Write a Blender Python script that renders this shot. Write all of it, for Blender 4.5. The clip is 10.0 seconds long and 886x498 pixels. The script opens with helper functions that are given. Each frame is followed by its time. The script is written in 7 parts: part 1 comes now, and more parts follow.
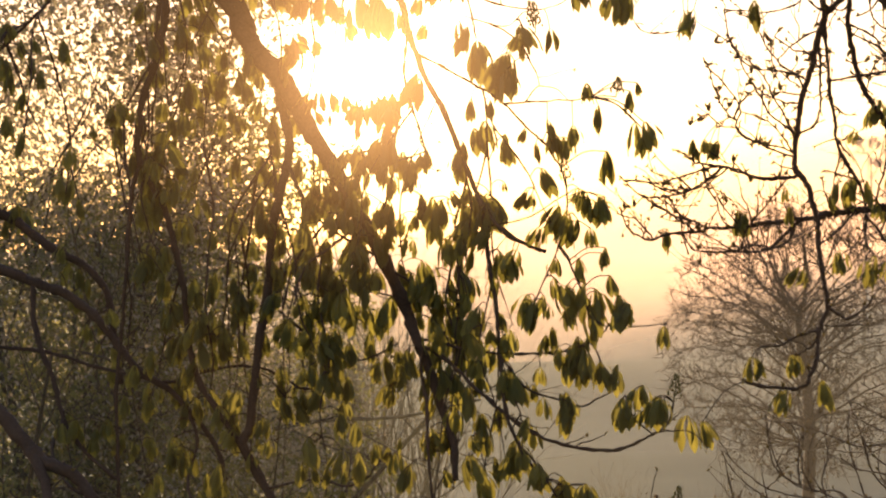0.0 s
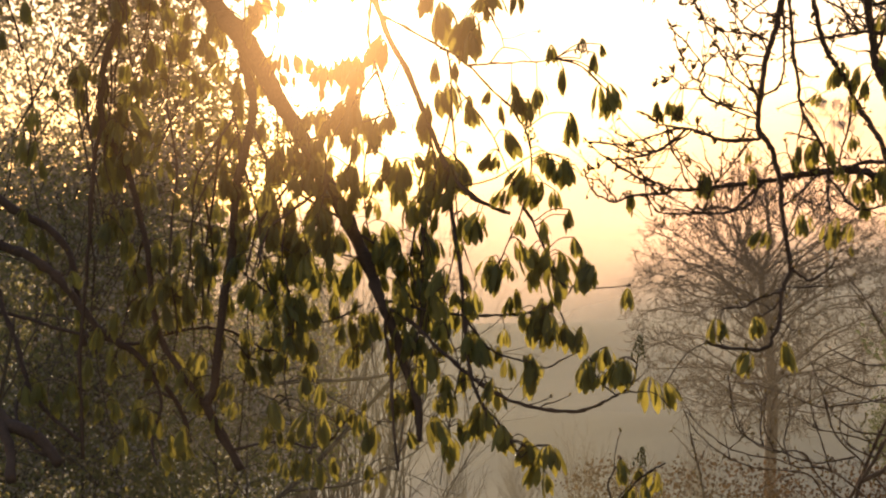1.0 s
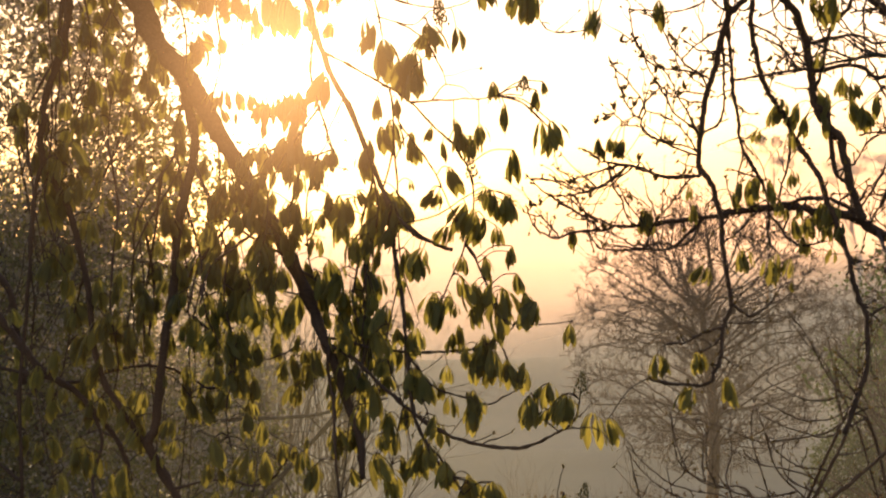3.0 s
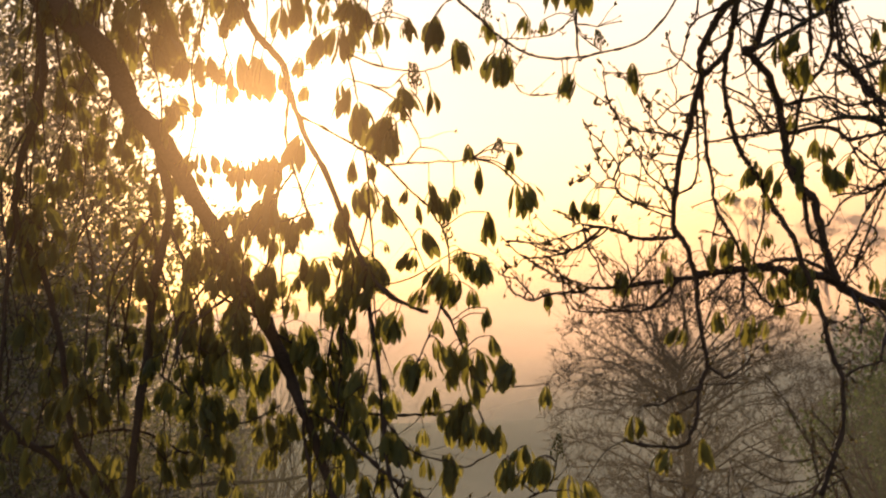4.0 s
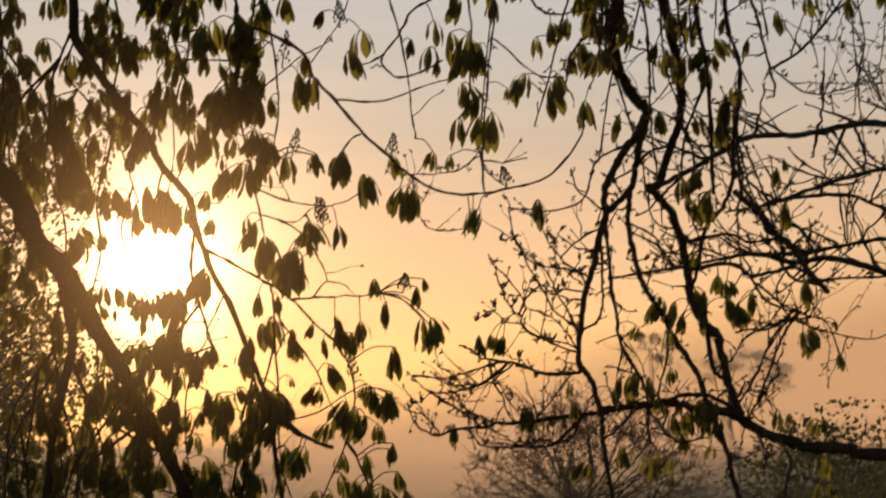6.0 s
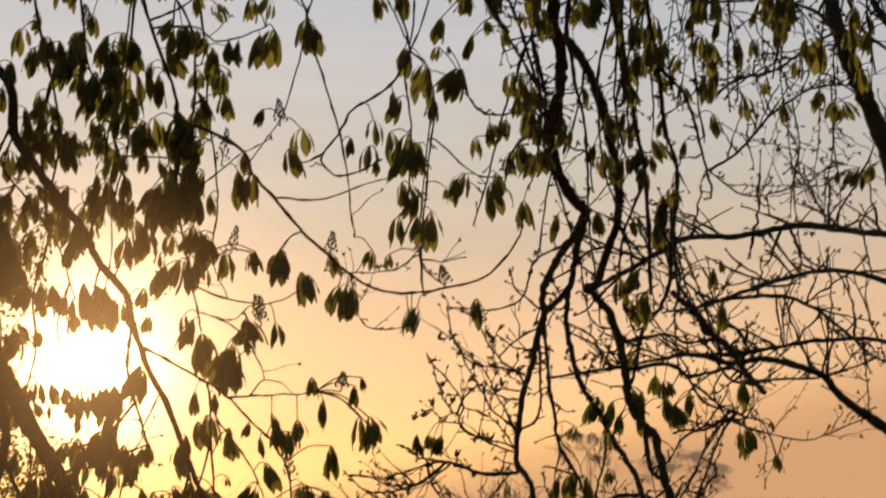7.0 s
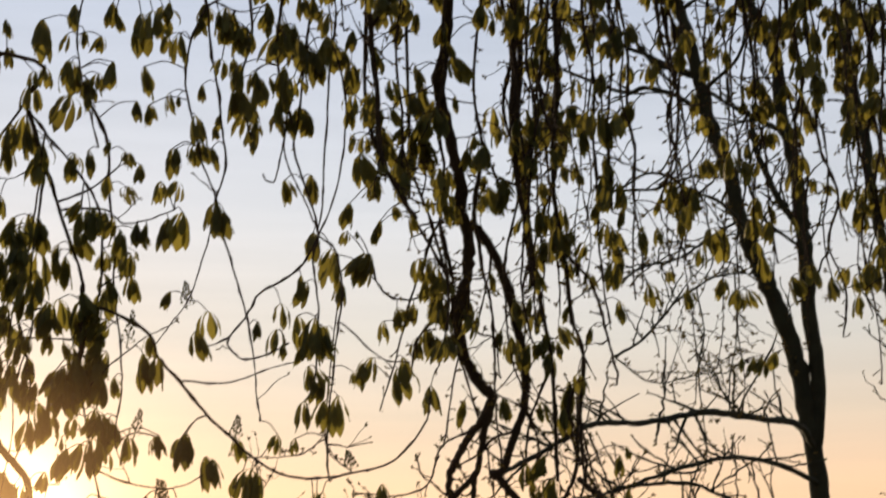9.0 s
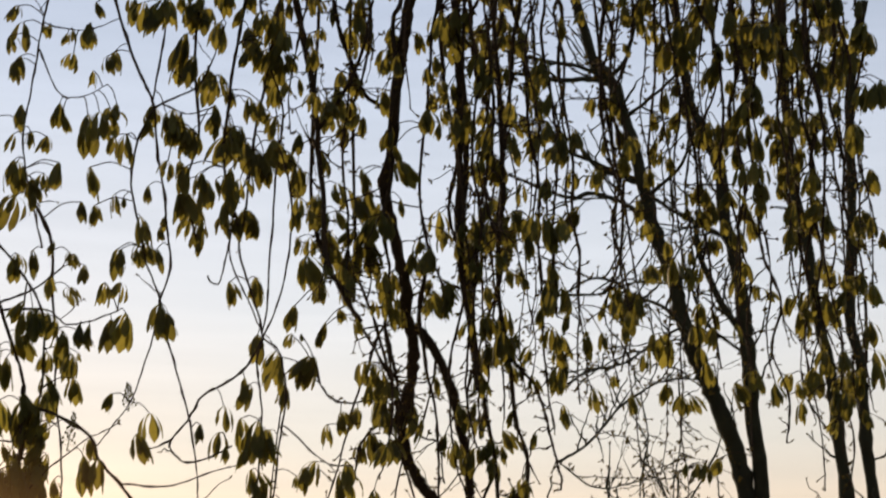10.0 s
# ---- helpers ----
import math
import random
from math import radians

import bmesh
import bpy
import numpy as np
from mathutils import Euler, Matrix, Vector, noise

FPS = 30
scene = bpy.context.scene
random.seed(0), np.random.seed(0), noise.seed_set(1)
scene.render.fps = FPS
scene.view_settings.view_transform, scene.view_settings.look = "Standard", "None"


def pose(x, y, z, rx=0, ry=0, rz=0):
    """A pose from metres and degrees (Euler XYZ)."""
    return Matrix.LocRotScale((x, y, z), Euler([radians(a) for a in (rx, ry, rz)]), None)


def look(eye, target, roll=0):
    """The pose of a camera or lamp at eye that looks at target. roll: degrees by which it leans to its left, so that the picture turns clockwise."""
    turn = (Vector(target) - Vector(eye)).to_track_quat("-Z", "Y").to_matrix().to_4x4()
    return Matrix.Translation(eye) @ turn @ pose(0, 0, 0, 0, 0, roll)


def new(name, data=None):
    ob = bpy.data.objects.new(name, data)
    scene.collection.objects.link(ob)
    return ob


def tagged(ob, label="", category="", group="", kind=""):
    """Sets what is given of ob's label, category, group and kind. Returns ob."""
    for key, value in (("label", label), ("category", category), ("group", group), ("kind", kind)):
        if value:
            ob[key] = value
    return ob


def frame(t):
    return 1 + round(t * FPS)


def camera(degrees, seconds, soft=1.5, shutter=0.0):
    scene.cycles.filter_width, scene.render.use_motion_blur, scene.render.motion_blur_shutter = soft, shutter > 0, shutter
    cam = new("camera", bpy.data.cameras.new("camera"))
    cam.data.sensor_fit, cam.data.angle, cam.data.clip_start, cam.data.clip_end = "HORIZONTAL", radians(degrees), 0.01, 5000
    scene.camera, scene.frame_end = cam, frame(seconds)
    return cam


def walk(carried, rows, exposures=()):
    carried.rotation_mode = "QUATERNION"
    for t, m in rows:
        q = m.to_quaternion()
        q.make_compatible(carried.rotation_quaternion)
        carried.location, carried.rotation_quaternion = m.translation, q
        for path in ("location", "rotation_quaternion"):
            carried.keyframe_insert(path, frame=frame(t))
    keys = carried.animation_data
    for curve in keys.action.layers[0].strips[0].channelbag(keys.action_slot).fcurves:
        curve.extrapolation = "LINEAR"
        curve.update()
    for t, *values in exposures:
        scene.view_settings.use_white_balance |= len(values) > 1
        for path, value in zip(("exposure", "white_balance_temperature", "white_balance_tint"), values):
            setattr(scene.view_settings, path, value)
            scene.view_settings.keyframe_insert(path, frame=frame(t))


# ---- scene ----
# ---------------------------------------------------------------- camera
EYE = 1.6
cam = camera(27.06, 10.0, soft=2.1, shutter=0.5)
# seconds, turn to the right, look up, lean (degrees); the camera stands and pans
PAN = [
    (0.0, 0.0, 0.0, 0.0), (0.5, 0.48, -0.73, 0.07), (1.0, 1.11, -1.19, 0.01), (1.5, 1.73, -1.02, -0.32),
    (2.0, 2.24, -0.76, -0.34), (2.5, 2.61, -0.59, -0.25), (3.8, 3.46, 1.47, -0.18), (4.0, 3.67, 1.89, -0.32),
    (4.5, 4.39, 2.78, -0.16), (5.0, 5.07, 3.77, -0.01), (5.5, 5.69, 4.86, -0.03), (5.7, 6.03, 5.30, -0.19),
    (6.8, 8.23, 8.51, -0.12), (7.0, 8.56, 9.13, -0.15), (7.5, 9.30, 10.48, -0.20), (8.0, 9.97, 11.72, -0.29),
    (8.5, 10.67, 13.17, -0.28), (9.0, 11.53, 14.86, -0.30), (9.5, 12.53, 16.62, -0.39), (10.0, 13.33, 18.07, -0.35),
]
EXPOSURES = [(0.0, 1.83, 6950, 20), (2.5, 1.74, 6850, 20), (3.8, 1.45, 6800, 19), (4.1, 1.0, 6850, 18), (4.5, 0.48, 6950, 18), (5.0, 0.05, 7100, 17), (5.5, -0.06, 7150, 17),
             (6.8, -0.02, 7050, 15), (7.5, 0.10, 7050, 14), (8.5, 0.34, 6750, 13), (10.0, 0.60, 6800, 12)]
walk(cam, [(t, pose(0, 0, EYE, 90 + up, 0, -turn) @ pose(0, 0, 0, 0, 0, lean)) for t, turn, up, lean in PAN], EXPOSURES)

# ---------------------------------------------------------------- light
SUN_AZ, SUN_EL = -2.35, 5.55
sun_way = Vector((math.sin(radians(SUN_AZ)) * math.cos(radians(SUN_EL)), math.cos(radians(SUN_AZ)) * math.cos(radians(SUN_EL)), math.sin(radians(SUN_EL))))
sun = new("sun", bpy.data.lights.new("sun", "SUN"))
sun.data.energy, sun.data.angle, sun.data.color = 3.0, radians(0.6), (1.0, 0.76, 0.48)
sun.matrix_world = look((0, 0, 0), -sun_way)

world = bpy.data.worlds.new("hazy_morning_sky")
scene.world = world
world.use_nodes = True
nt = world.node_tree
nt.nodes.clear()


def node(tree, kind, **values):
    n = tree.nodes.new(kind)
    for key, value in values.items():
        if key == "inputs":
            for name, v in value.items():
                n.inputs[name].default_value = v
        else:
            setattr(n, key, value)
    return n


def sum_of(tree, kind, a, b):
    m = node(tree, "ShaderNodeMath", operation=kind)
    for i, v in enumerate((a, b)):
        if isinstance(v, (int, float)):
            m.inputs[i].default_value = v
        else:
            tree.links.new(v, m.inputs[i])
    return m.outputs[0]


sky = node(nt, "ShaderNodeTexSky", sky_type="NISHITA", sun_disc=False, sun_elevation=radians(SUN_EL), sun_rotation=radians(SUN_AZ),
           altitude=100, air_density=1.0, dust_density=0.1, ozone_density=1.5)
blue = node(nt, "ShaderNodeBackground", inputs={"Strength": 0.05})
nt.links.new(sky.outputs[0], blue.inputs[0])
# the haze scatters the sun's light: a warm band over the horizon that pales with height, and a glow round the sun
coord = node(nt, "ShaderNodeTexCoord")
unit = node(nt, "ShaderNodeVectorMath", operation="NORMALIZE")
nt.links.new(coord.outputs["Generated"], unit.inputs[0])
dot = node(nt, "ShaderNodeVectorMath", operation="DOT_PRODUCT")
nt.links.new(unit.outputs[0], dot.inputs[0])
dot.inputs[1].default_value = sun_way
angle = sum_of(nt, "MULTIPLY", sum_of(nt, "ARCCOSINE", sum_of(nt, "MINIMUM", dot.outputs["Value"], 0.999999), 0), 57.2958)
split = node(nt, "ShaderNodeSeparateXYZ")
nt.links.new(unit.outputs[0], split.inputs[0])
height = sum_of(nt, "DIVIDE", sum_of(nt, "MULTIPLY", sum_of(nt, "ARCSINE", split.outputs["Z"], 0), 57.2958), 60.0)
band = node(nt, "ShaderNodeValToRGB")
BAND = ((0.0, (0.69, 0.335, 0.155)), (0.05, (0.76, 0.31, 0.09)), (0.12, (0.60, 0.295, 0.12)), (0.16, (0.465, 0.305, 0.185)), (0.20, (0.42, 0.35, 0.285)),
        (0.27, (0.415, 0.405, 0.415)), (0.37, (0.34, 0.36, 0.42)), (0.65, (0.10, 0.15, 0.28)))
while len(band.color_ramp.elements) < len(BAND):
    band.color_ramp.elements.new(0.5)
for e_, (p_, c_) in zip(band.color_ramp.elements, BAND):
    e_.position, e_.color = p_, (*c_, 1)
nt.links.new(height, band.inputs[0])
haze = node(nt, "ShaderNodeBackground")
nt.links.new(band.outputs[0], haze.inputs["Color"])
toward = sum_of(nt, "MAXIMUM", sum_of(nt, "ADD", 0.5, sum_of(nt, "MULTIPLY", dot.outputs["Value"], 0.5)), 0.0)
level = sum_of(nt, "ADD", 0.40, sum_of(nt, "MULTIPLY", sum_of(nt, "POWER", toward, 2.0), 0.60))
# thin flat streaks of cloud
flat = node(nt, "ShaderNodeMapping", inputs={"Scale": (2.2, 2.2, 46.0)})
nt.links.new(unit.outputs[0], flat.inputs[0])
streak = node(nt, "ShaderNodeTexNoise", inputs={"Scale": 1.6, "Detail": 5, "Roughness": 0.55})
nt.links.new(flat.outputs[0], streak.inputs["Vector"])
level = sum_of(nt, "MULTIPLY", level, sum_of(nt, "ADD", 0.86, sum_of(nt, "MULTIPLY", streak.outputs[0], 0.28)))
nt.links.new(level, haze.inputs["Strength"])
add = node(nt, "ShaderNodeAddShader")
nt.links.new(blue.outputs[0], add.inputs[0])
nt.links.new(haze.outputs[0], add.inputs[1])
shader = add.outputs[0]
for strength, width, colour in ((11.0, 1.0, (1.0, 0.80, 0.48, 1)), (0.70, 3.2, (1.0, 0.44, 0.10, 1))):
    ring = node(nt, "ShaderNodeBackground", inputs={"Color": colour})
    fall = sum_of(nt, "POWER", 2.71828, sum_of(nt, "MULTIPLY", sum_of(nt, "DIVIDE", angle, width), -1))
    nt.links.new(sum_of(nt, "MULTIPLY", fall, strength), ring.inputs["Strength"])
    add = node(nt, "ShaderNodeAddShader")
    nt.links.new(shader, add.inputs[0])
    nt.links.new(ring.outputs[0], add.inputs[1])
    shader = add.outputs[0]
nt.links.new(shader, node(nt, "ShaderNodeOutputWorld").inputs[0])


# ---------------------------------------------------------------- materials
def material(name):
    m = bpy.data.materials.new(name)
    m.use_nodes = True
    m.node_tree.nodes.clear()
    return m, m.node_tree


def ramp(tree, source, *stops):
    r = node(tree, "ShaderNodeValToRGB")
    while len(r.color_ramp.elements) < len(stops):
        r.color_ramp.elements.new(0.5)
    for e, (at_, c) in zip(r.color_ramp.elements, stops):
        e.position, e.color = at_, (*c, 1)
    tree.links.new(source, r.inputs[0])
    return r.outputs[0]


def bark(name, dark, light, scale=60, moss=0.0):
    m, t = material(name)
    c = node(t, "ShaderNodeTexCoord")
    coarse = node(t, "ShaderNodeTexNoise", inputs={"Scale": scale * 0.12, "Detail": 4})
    fine = node(t, "ShaderNodeTexNoise", inputs={"Scale": scale * 2.5, "Detail": 6, "Roughness": 0.7})
    for n in (coarse, fine):
        t.links.new(c.outputs["Object"], n.inputs["Vector"])
    mixed = sum_of(t, "ADD", sum_of(t, "MULTIPLY", coarse.outputs[0], 0.5), sum_of(t, "MULTIPLY", fine.outputs[0], 0.5))
    colour = ramp(t, mixed, (0.32, dark), (0.68, light))
    if moss:
        mix = node(t, "ShaderNodeMix", data_type="RGBA")
        t.links.new(sum_of(t, "MULTIPLY", coarse.outputs[0], moss), mix.inputs["Factor"])
        t.links.new(colour, mix.inputs[6])
        mix.inputs[7].default_value = (0.055, 0.075, 0.025, 1)
        colour = mix.outputs[2]
    b = node(t, "ShaderNodeBsdfPrincipled", inputs={"Roughness": 0.9, "Specular IOR Level": 0.15})
    bump = node(t, "ShaderNodeBump", inputs={"Strength": 0.7, "Distance": 0.004})
    t.links.new(fine.outputs[0], bump.inputs["Height"])
    t.links.new(bump.outputs[0], b.inputs["Normal"])
    t.links.new(colour, b.inputs["Base Color"])
    t.links.new(b.outputs[0], node(t, "ShaderNodeOutputMaterial").inputs[0])
    return m


def foliage(name, shade, lit, through_colour, share=0.5, island=False, veins=True):
    """Thin leaves: they reflect little and let warm green light through."""
    m, t = material(name)
    if island:
        chance = node(t, "ShaderNodeNewGeometry").outputs["Random Per Island"]
    else:
        chance = node(t, "ShaderNodeObjectInfo").outputs["Random"]
    c = node(t, "ShaderNodeTexCoord")
    spots = node(t, "ShaderNodeTexNoise", inputs={"Scale": 9.0, "Detail": 4})
    t.links.new(c.outputs["Object"], spots.inputs["Vector"])
    value = sum_of(t, "ADD", sum_of(t, "MULTIPLY", chance, 0.65), sum_of(t, "MULTIPLY", spots.outputs[0], 0.35))
    colour = ramp(t, value, (0.1, shade), (0.9, lit))
    glow = ramp(t, value, (0.15, tuple(0.4 * v for v in through_colour)), (0.9, through_colour))
    b = node(t, "ShaderNodeBsdfPrincipled", inputs={"Roughness": 0.55 if veins else 0.75, "Specular IOR Level": 0.4 if veins else 0.08})
    tr = node(t, "ShaderNodeBsdfTranslucent")
    t.links.new(colour, b.inputs["Base Color"])
    t.links.new(glow, tr.inputs["Color"])
    if veins:
        wave = node(t, "ShaderNodeTexWave", wave_type="BANDS", bands_direction="Y", inputs={"Scale": 9.0, "Distortion": 0.6})
        t.links.new(c.outputs["UV"], wave.inputs["Vector"])
        bump = node(t, "ShaderNodeBump", inputs={"Strength": 0.5, "Distance": 0.002})
        t.links.new(wave.outputs[1], bump.inputs["Height"])
        for n in (b, tr):
            t.links.new(bump.outputs[0], n.inputs["Normal"])
    mix = node(t, "ShaderNodeMixShader", inputs={"Fac": share})
    t.links.new(b.outputs[0], mix.inputs[1])
    t.links.new(tr.outputs[0], mix.inputs[2])
    t.links.new(mix.outputs[0], node(t, "ShaderNodeOutputMaterial").inputs[0])
    return m


def mist(name, low, high, most, scale, colour, foot, full, tilt, lumps=0.8, passing=0.6):
    """A see-through sheet that stands in for mist, thick below the height low and gone above the height high; it thins
    out from the height full down to its foot.
    """
    m, t = material(name)
    c = node(t, "ShaderNodeTexCoord")
    xyz = node(t, "ShaderNodeSeparateXYZ")
    t.links.new(c.outputs["Object"], xyz.inputs[0])
    n = node(t, "ShaderNodeTexNoise", inputs={"Scale": scale, "Detail": 5, "Roughness": 0.55})
    squash = node(t, "ShaderNodeMapping", inputs={"Scale": (1, 1, 2.5)})
    t.links.new(c.outputs["Object"], squash.inputs[0])
    t.links.new(squash.outputs[0], n.inputs["Vector"])
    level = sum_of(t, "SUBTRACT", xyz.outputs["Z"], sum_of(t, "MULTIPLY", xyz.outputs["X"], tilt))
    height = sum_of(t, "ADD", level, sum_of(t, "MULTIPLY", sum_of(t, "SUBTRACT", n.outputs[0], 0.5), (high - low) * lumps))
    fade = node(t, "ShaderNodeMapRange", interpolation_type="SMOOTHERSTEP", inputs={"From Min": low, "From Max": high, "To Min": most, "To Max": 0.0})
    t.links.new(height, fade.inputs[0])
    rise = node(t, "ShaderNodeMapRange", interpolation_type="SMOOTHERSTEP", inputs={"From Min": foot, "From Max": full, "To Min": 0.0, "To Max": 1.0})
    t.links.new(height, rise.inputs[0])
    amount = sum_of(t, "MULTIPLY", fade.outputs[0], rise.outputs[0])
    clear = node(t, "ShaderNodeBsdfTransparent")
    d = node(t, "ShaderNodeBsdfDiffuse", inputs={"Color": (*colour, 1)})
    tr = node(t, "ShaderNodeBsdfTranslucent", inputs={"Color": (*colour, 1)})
    half = node(t, "ShaderNodeMixShader", inputs={"Fac": passing})
    t.links.new(d.outputs[0], half.inputs[1])
    t.links.new(tr.outputs[0], half.inputs[2])
    mix = node(t, "ShaderNodeMixShader")
    t.links.new(amount, mix.inputs[0])
    t.links.new(clear.outputs[0], mix.inputs[1])
    t.links.new(half.outputs[0], mix.inputs[2])
    t.links.new(mix.outputs[0], node(t, "ShaderNodeOutputMaterial").inputs[0])
    return m


def glare_veil(name, amount, spread):
    """A sheet that imitates lens glare: nearly clear, it bends a little of the light that passes, most of it only
    slightly.
    """
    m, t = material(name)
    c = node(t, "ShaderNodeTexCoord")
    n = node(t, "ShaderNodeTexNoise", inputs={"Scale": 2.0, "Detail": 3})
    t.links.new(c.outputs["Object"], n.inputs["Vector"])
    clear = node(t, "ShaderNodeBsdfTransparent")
    # the warm tint of the glare is put into this colour
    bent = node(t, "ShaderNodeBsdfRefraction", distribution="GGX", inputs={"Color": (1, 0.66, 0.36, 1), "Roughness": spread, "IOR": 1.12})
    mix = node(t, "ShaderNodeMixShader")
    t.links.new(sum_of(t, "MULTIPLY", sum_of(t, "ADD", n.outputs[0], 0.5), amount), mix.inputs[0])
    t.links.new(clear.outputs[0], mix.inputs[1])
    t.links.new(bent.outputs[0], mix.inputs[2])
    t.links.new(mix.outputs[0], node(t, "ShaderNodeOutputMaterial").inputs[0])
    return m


BARK = bark("chestnut_bark", (0.020, 0.014, 0.010), (0.080, 0.055, 0.038))
BARK_GREY = bark("grey_bark", (0.015, 0.013, 0.011), (0.05, 0.042, 0.034), moss=0.4)
BARK_PALE = bark("pale_twig_bark", (0.10, 0.08, 0.055), (0.24, 0.19, 0.13))
BARK_BROWN = bark("brown_twig_bark", (0.05, 0.034, 0.02), (0.13, 0.09, 0.055))
LEAF = foliage("young_chestnut_leaf", (0.05, 0.06, 0.016), (0.12, 0.125, 0.034), (0.35, 0.305, 0.055), 0.52)
LEAF_JOINED = foliage("young_chestnut_leaves", (0.05, 0.06, 0.016), (0.12, 0.125, 0.034), (0.35, 0.305, 0.055), 0.52, island=True)
SHRUB_LEAF = foliage("shrub_leaf", (0.035, 0.05, 0.02), (0.10, 0.12, 0.045), (0.30, 0.27, 0.08), 0.55, island=True, veins=False)
FAR_LEAF = foliage("far_leaf", (0.03, 0.05, 0.018), (0.06, 0.08, 0.03), (0.09, 0.12, 0.035), 0.3, island=True, veins=False)
# brighter copy of the shrub leaf; backlight near the sun is in its colour
LIT_TOP_LEAF = foliage("lit_shrub_leaf", (0.05, 0.06, 0.028), (0.12, 0.125, 0.075), (0.42, 0.36, 0.21), 0.6, island=True, veins=False)
PALE_LEAF = foliage("pale_speck_leaf", (0.13, 0.125, 0.10), (0.32, 0.30, 0.26), (0.50, 0.40, 0.24), 0.5, island=True, veins=False)
BROWN_LEAF = foliage("brown_young_leaf", (0.04, 0.025, 0.013), (0.08, 0.052, 0.026), (0.12, 0.075, 0.035), 0.3, island=True, veins=False)
BUD = foliage("opening_bud", (0.09, 0.05, 0.02), (0.14, 0.11, 0.03), (0.25, 0.18, 0.04), 0.3, island=True, veins=False)
SPIKE = foliage("flower_bud", (0.10, 0.11, 0.04), (0.20, 0.17, 0.08), (0.3, 0.25, 0.08), 0.3, island=True, veins=False)


# ---------------------------------------------------------------- mesh tools
def mesh_object(name, verts, faces, mat, parent=None, uv=None, smooth=True):
    me = bpy.data.meshes.new(name)
    me.from_pydata([tuple(v) for v in verts], [], faces)
    if uv is not None:
        layer = me.uv_layers.new(name="UVMap")
        index = np.empty(len(me.loops), dtype=np.int32)
        me.loops.foreach_get("vertex_index", index)
        layer.data.foreach_set("uv", np.asarray(uv, dtype=np.float32)[index].ravel())
    if smooth:
        me.polygons.foreach_set("use_smooth", [True] * len(me.polygons))
    me.materials.append(mat)
    ob = new(name, me)
    if parent is not None:
        attach(ob, parent)
    return ob


BASES = {}


def attach(ob, parent):
    """Parents ob without moving it."""
    ob.parent = parent
    ob.matrix_parent_inverse = Matrix.Translation(BASES.get(parent.name, Vector())).inverted()


def thing(name, base, label, category, group="", kind=""):
    e = new(name)
    e.location = base
    BASES[e.name] = Vector(base)
    return tagged(e, label, category, group, kind)


class Soup:
    """Verts and faces of one mesh, gathered piece by piece."""

    def __init__(self):
        self.verts, self.faces, self.n = [], [], 0

    def add(self, verts, faces):
        self.verts.append(np.asarray(verts, dtype=float))
        self.faces.extend([tuple(int(i) + self.n for i in f) for f in faces])
        self.n += len(verts)

    def tube(self, spine, radii, sides):
        spine = np.asarray(spine, dtype=float)
        n = len(spine)
        way = np.gradient(spine, axis=0)
        way /= np.linalg.norm(way, axis=1)[:, None] + 1e-12
        ref = np.array([0.31, 0.95, 0.12]) if abs(way[0][1]) < 0.8 else np.array([0.95, 0.1, 0.3])
        side = np.cross(way, ref)
        side /= np.linalg.norm(side, axis=1)[:, None] + 1e-12
        up = np.cross(side, way)
        turn = np.linspace(0, 2 * np.pi, sides, endpoint=False)
        ring = side[:, None] * np.cos(turn)[None, :, None] + up[:, None] * np.sin(turn)[None, :, None]
        verts = (spine[:, None] + ring * np.asarray(radii)[:, None, None]).reshape(-1, 3)
        faces = [(i * sides + j, i * sides + (j + 1) % sides, (i + 1) * sides + (j + 1) % sides, (i + 1) * sides + j) for i in range(n - 1) for j in range(sides)]
        faces += [tuple(range(sides))[::-1], tuple((n - 1) * sides + j for j in range(sides))]
        self.add(verts, faces)

    def make(self, name, mat, parent=None, smooth=True):
        return mesh_object(name, np.concatenate(self.verts), self.faces, mat, parent, smooth=smooth)


def smooth_line(points, per=5):
    """A Catmull-Rom line through the points."""
    p = np.asarray(points, dtype=float)
    p = np.vstack([2 * p[0] - p[1], p, 2 * p[-1] - p[-2]])
    out = []
    for i in range(1, len(p) - 2):
        for s in np.linspace(0, 1, per, endpoint=False):
            a, b, c, d = p[i - 1], p[i], p[i + 1], p[i + 2]
            out.append(0.5 * (2 * b + (c - a) * s + (2 * a - 5 * b + 4 * c - d) * s * s + (3 * b - a - 3 * c + d) * s ** 3))
    out.append(p[-2])
    return np.array(out)


def at(az, el, d):
    """The place d metres from the standing eye, az degrees to the right of the way ahead and el degrees up."""
    a, e = radians(az), radians(el)
    return np.array([d * math.sin(a) * math.cos(e), d * math.cos(a) * math.cos(e), EYE + d * math.sin(e)])


def bearing(p):
    x, y, z = p[0], p[1], p[2] - EYE
    return math.degrees(math.atan2(x, y)), math.degrees(math.atan2(z, math.hypot(x, y)))


# ---------------------------------------------------------------- ground and distance
def ground_height(x, y):
    r = math.hypot(x, y)
    ahead = max(0.0, min(1.0, (y + 4) / 90.0))
    dip = -13.0 * (ahead * ahead * (3 - 2 * ahead))
    far = max(0.0, min(1.0, (r - 160) / 340.0))
    side = 0.5 + 0.5 * math.tanh((math.degrees(math.atan2(x, max(y, 1))) - 9) / 5)
    hill = far * far * (3 - 2 * far) * (8 + 4 * side)
    return dip + hill + 0.10 * noise.noise((x * 0.4, y * 0.4, 0)) * min(1, r / 4) + 0.9 * noise.noise((x * 0.02, y * 0.02, 5)) * min(1, r / 40)


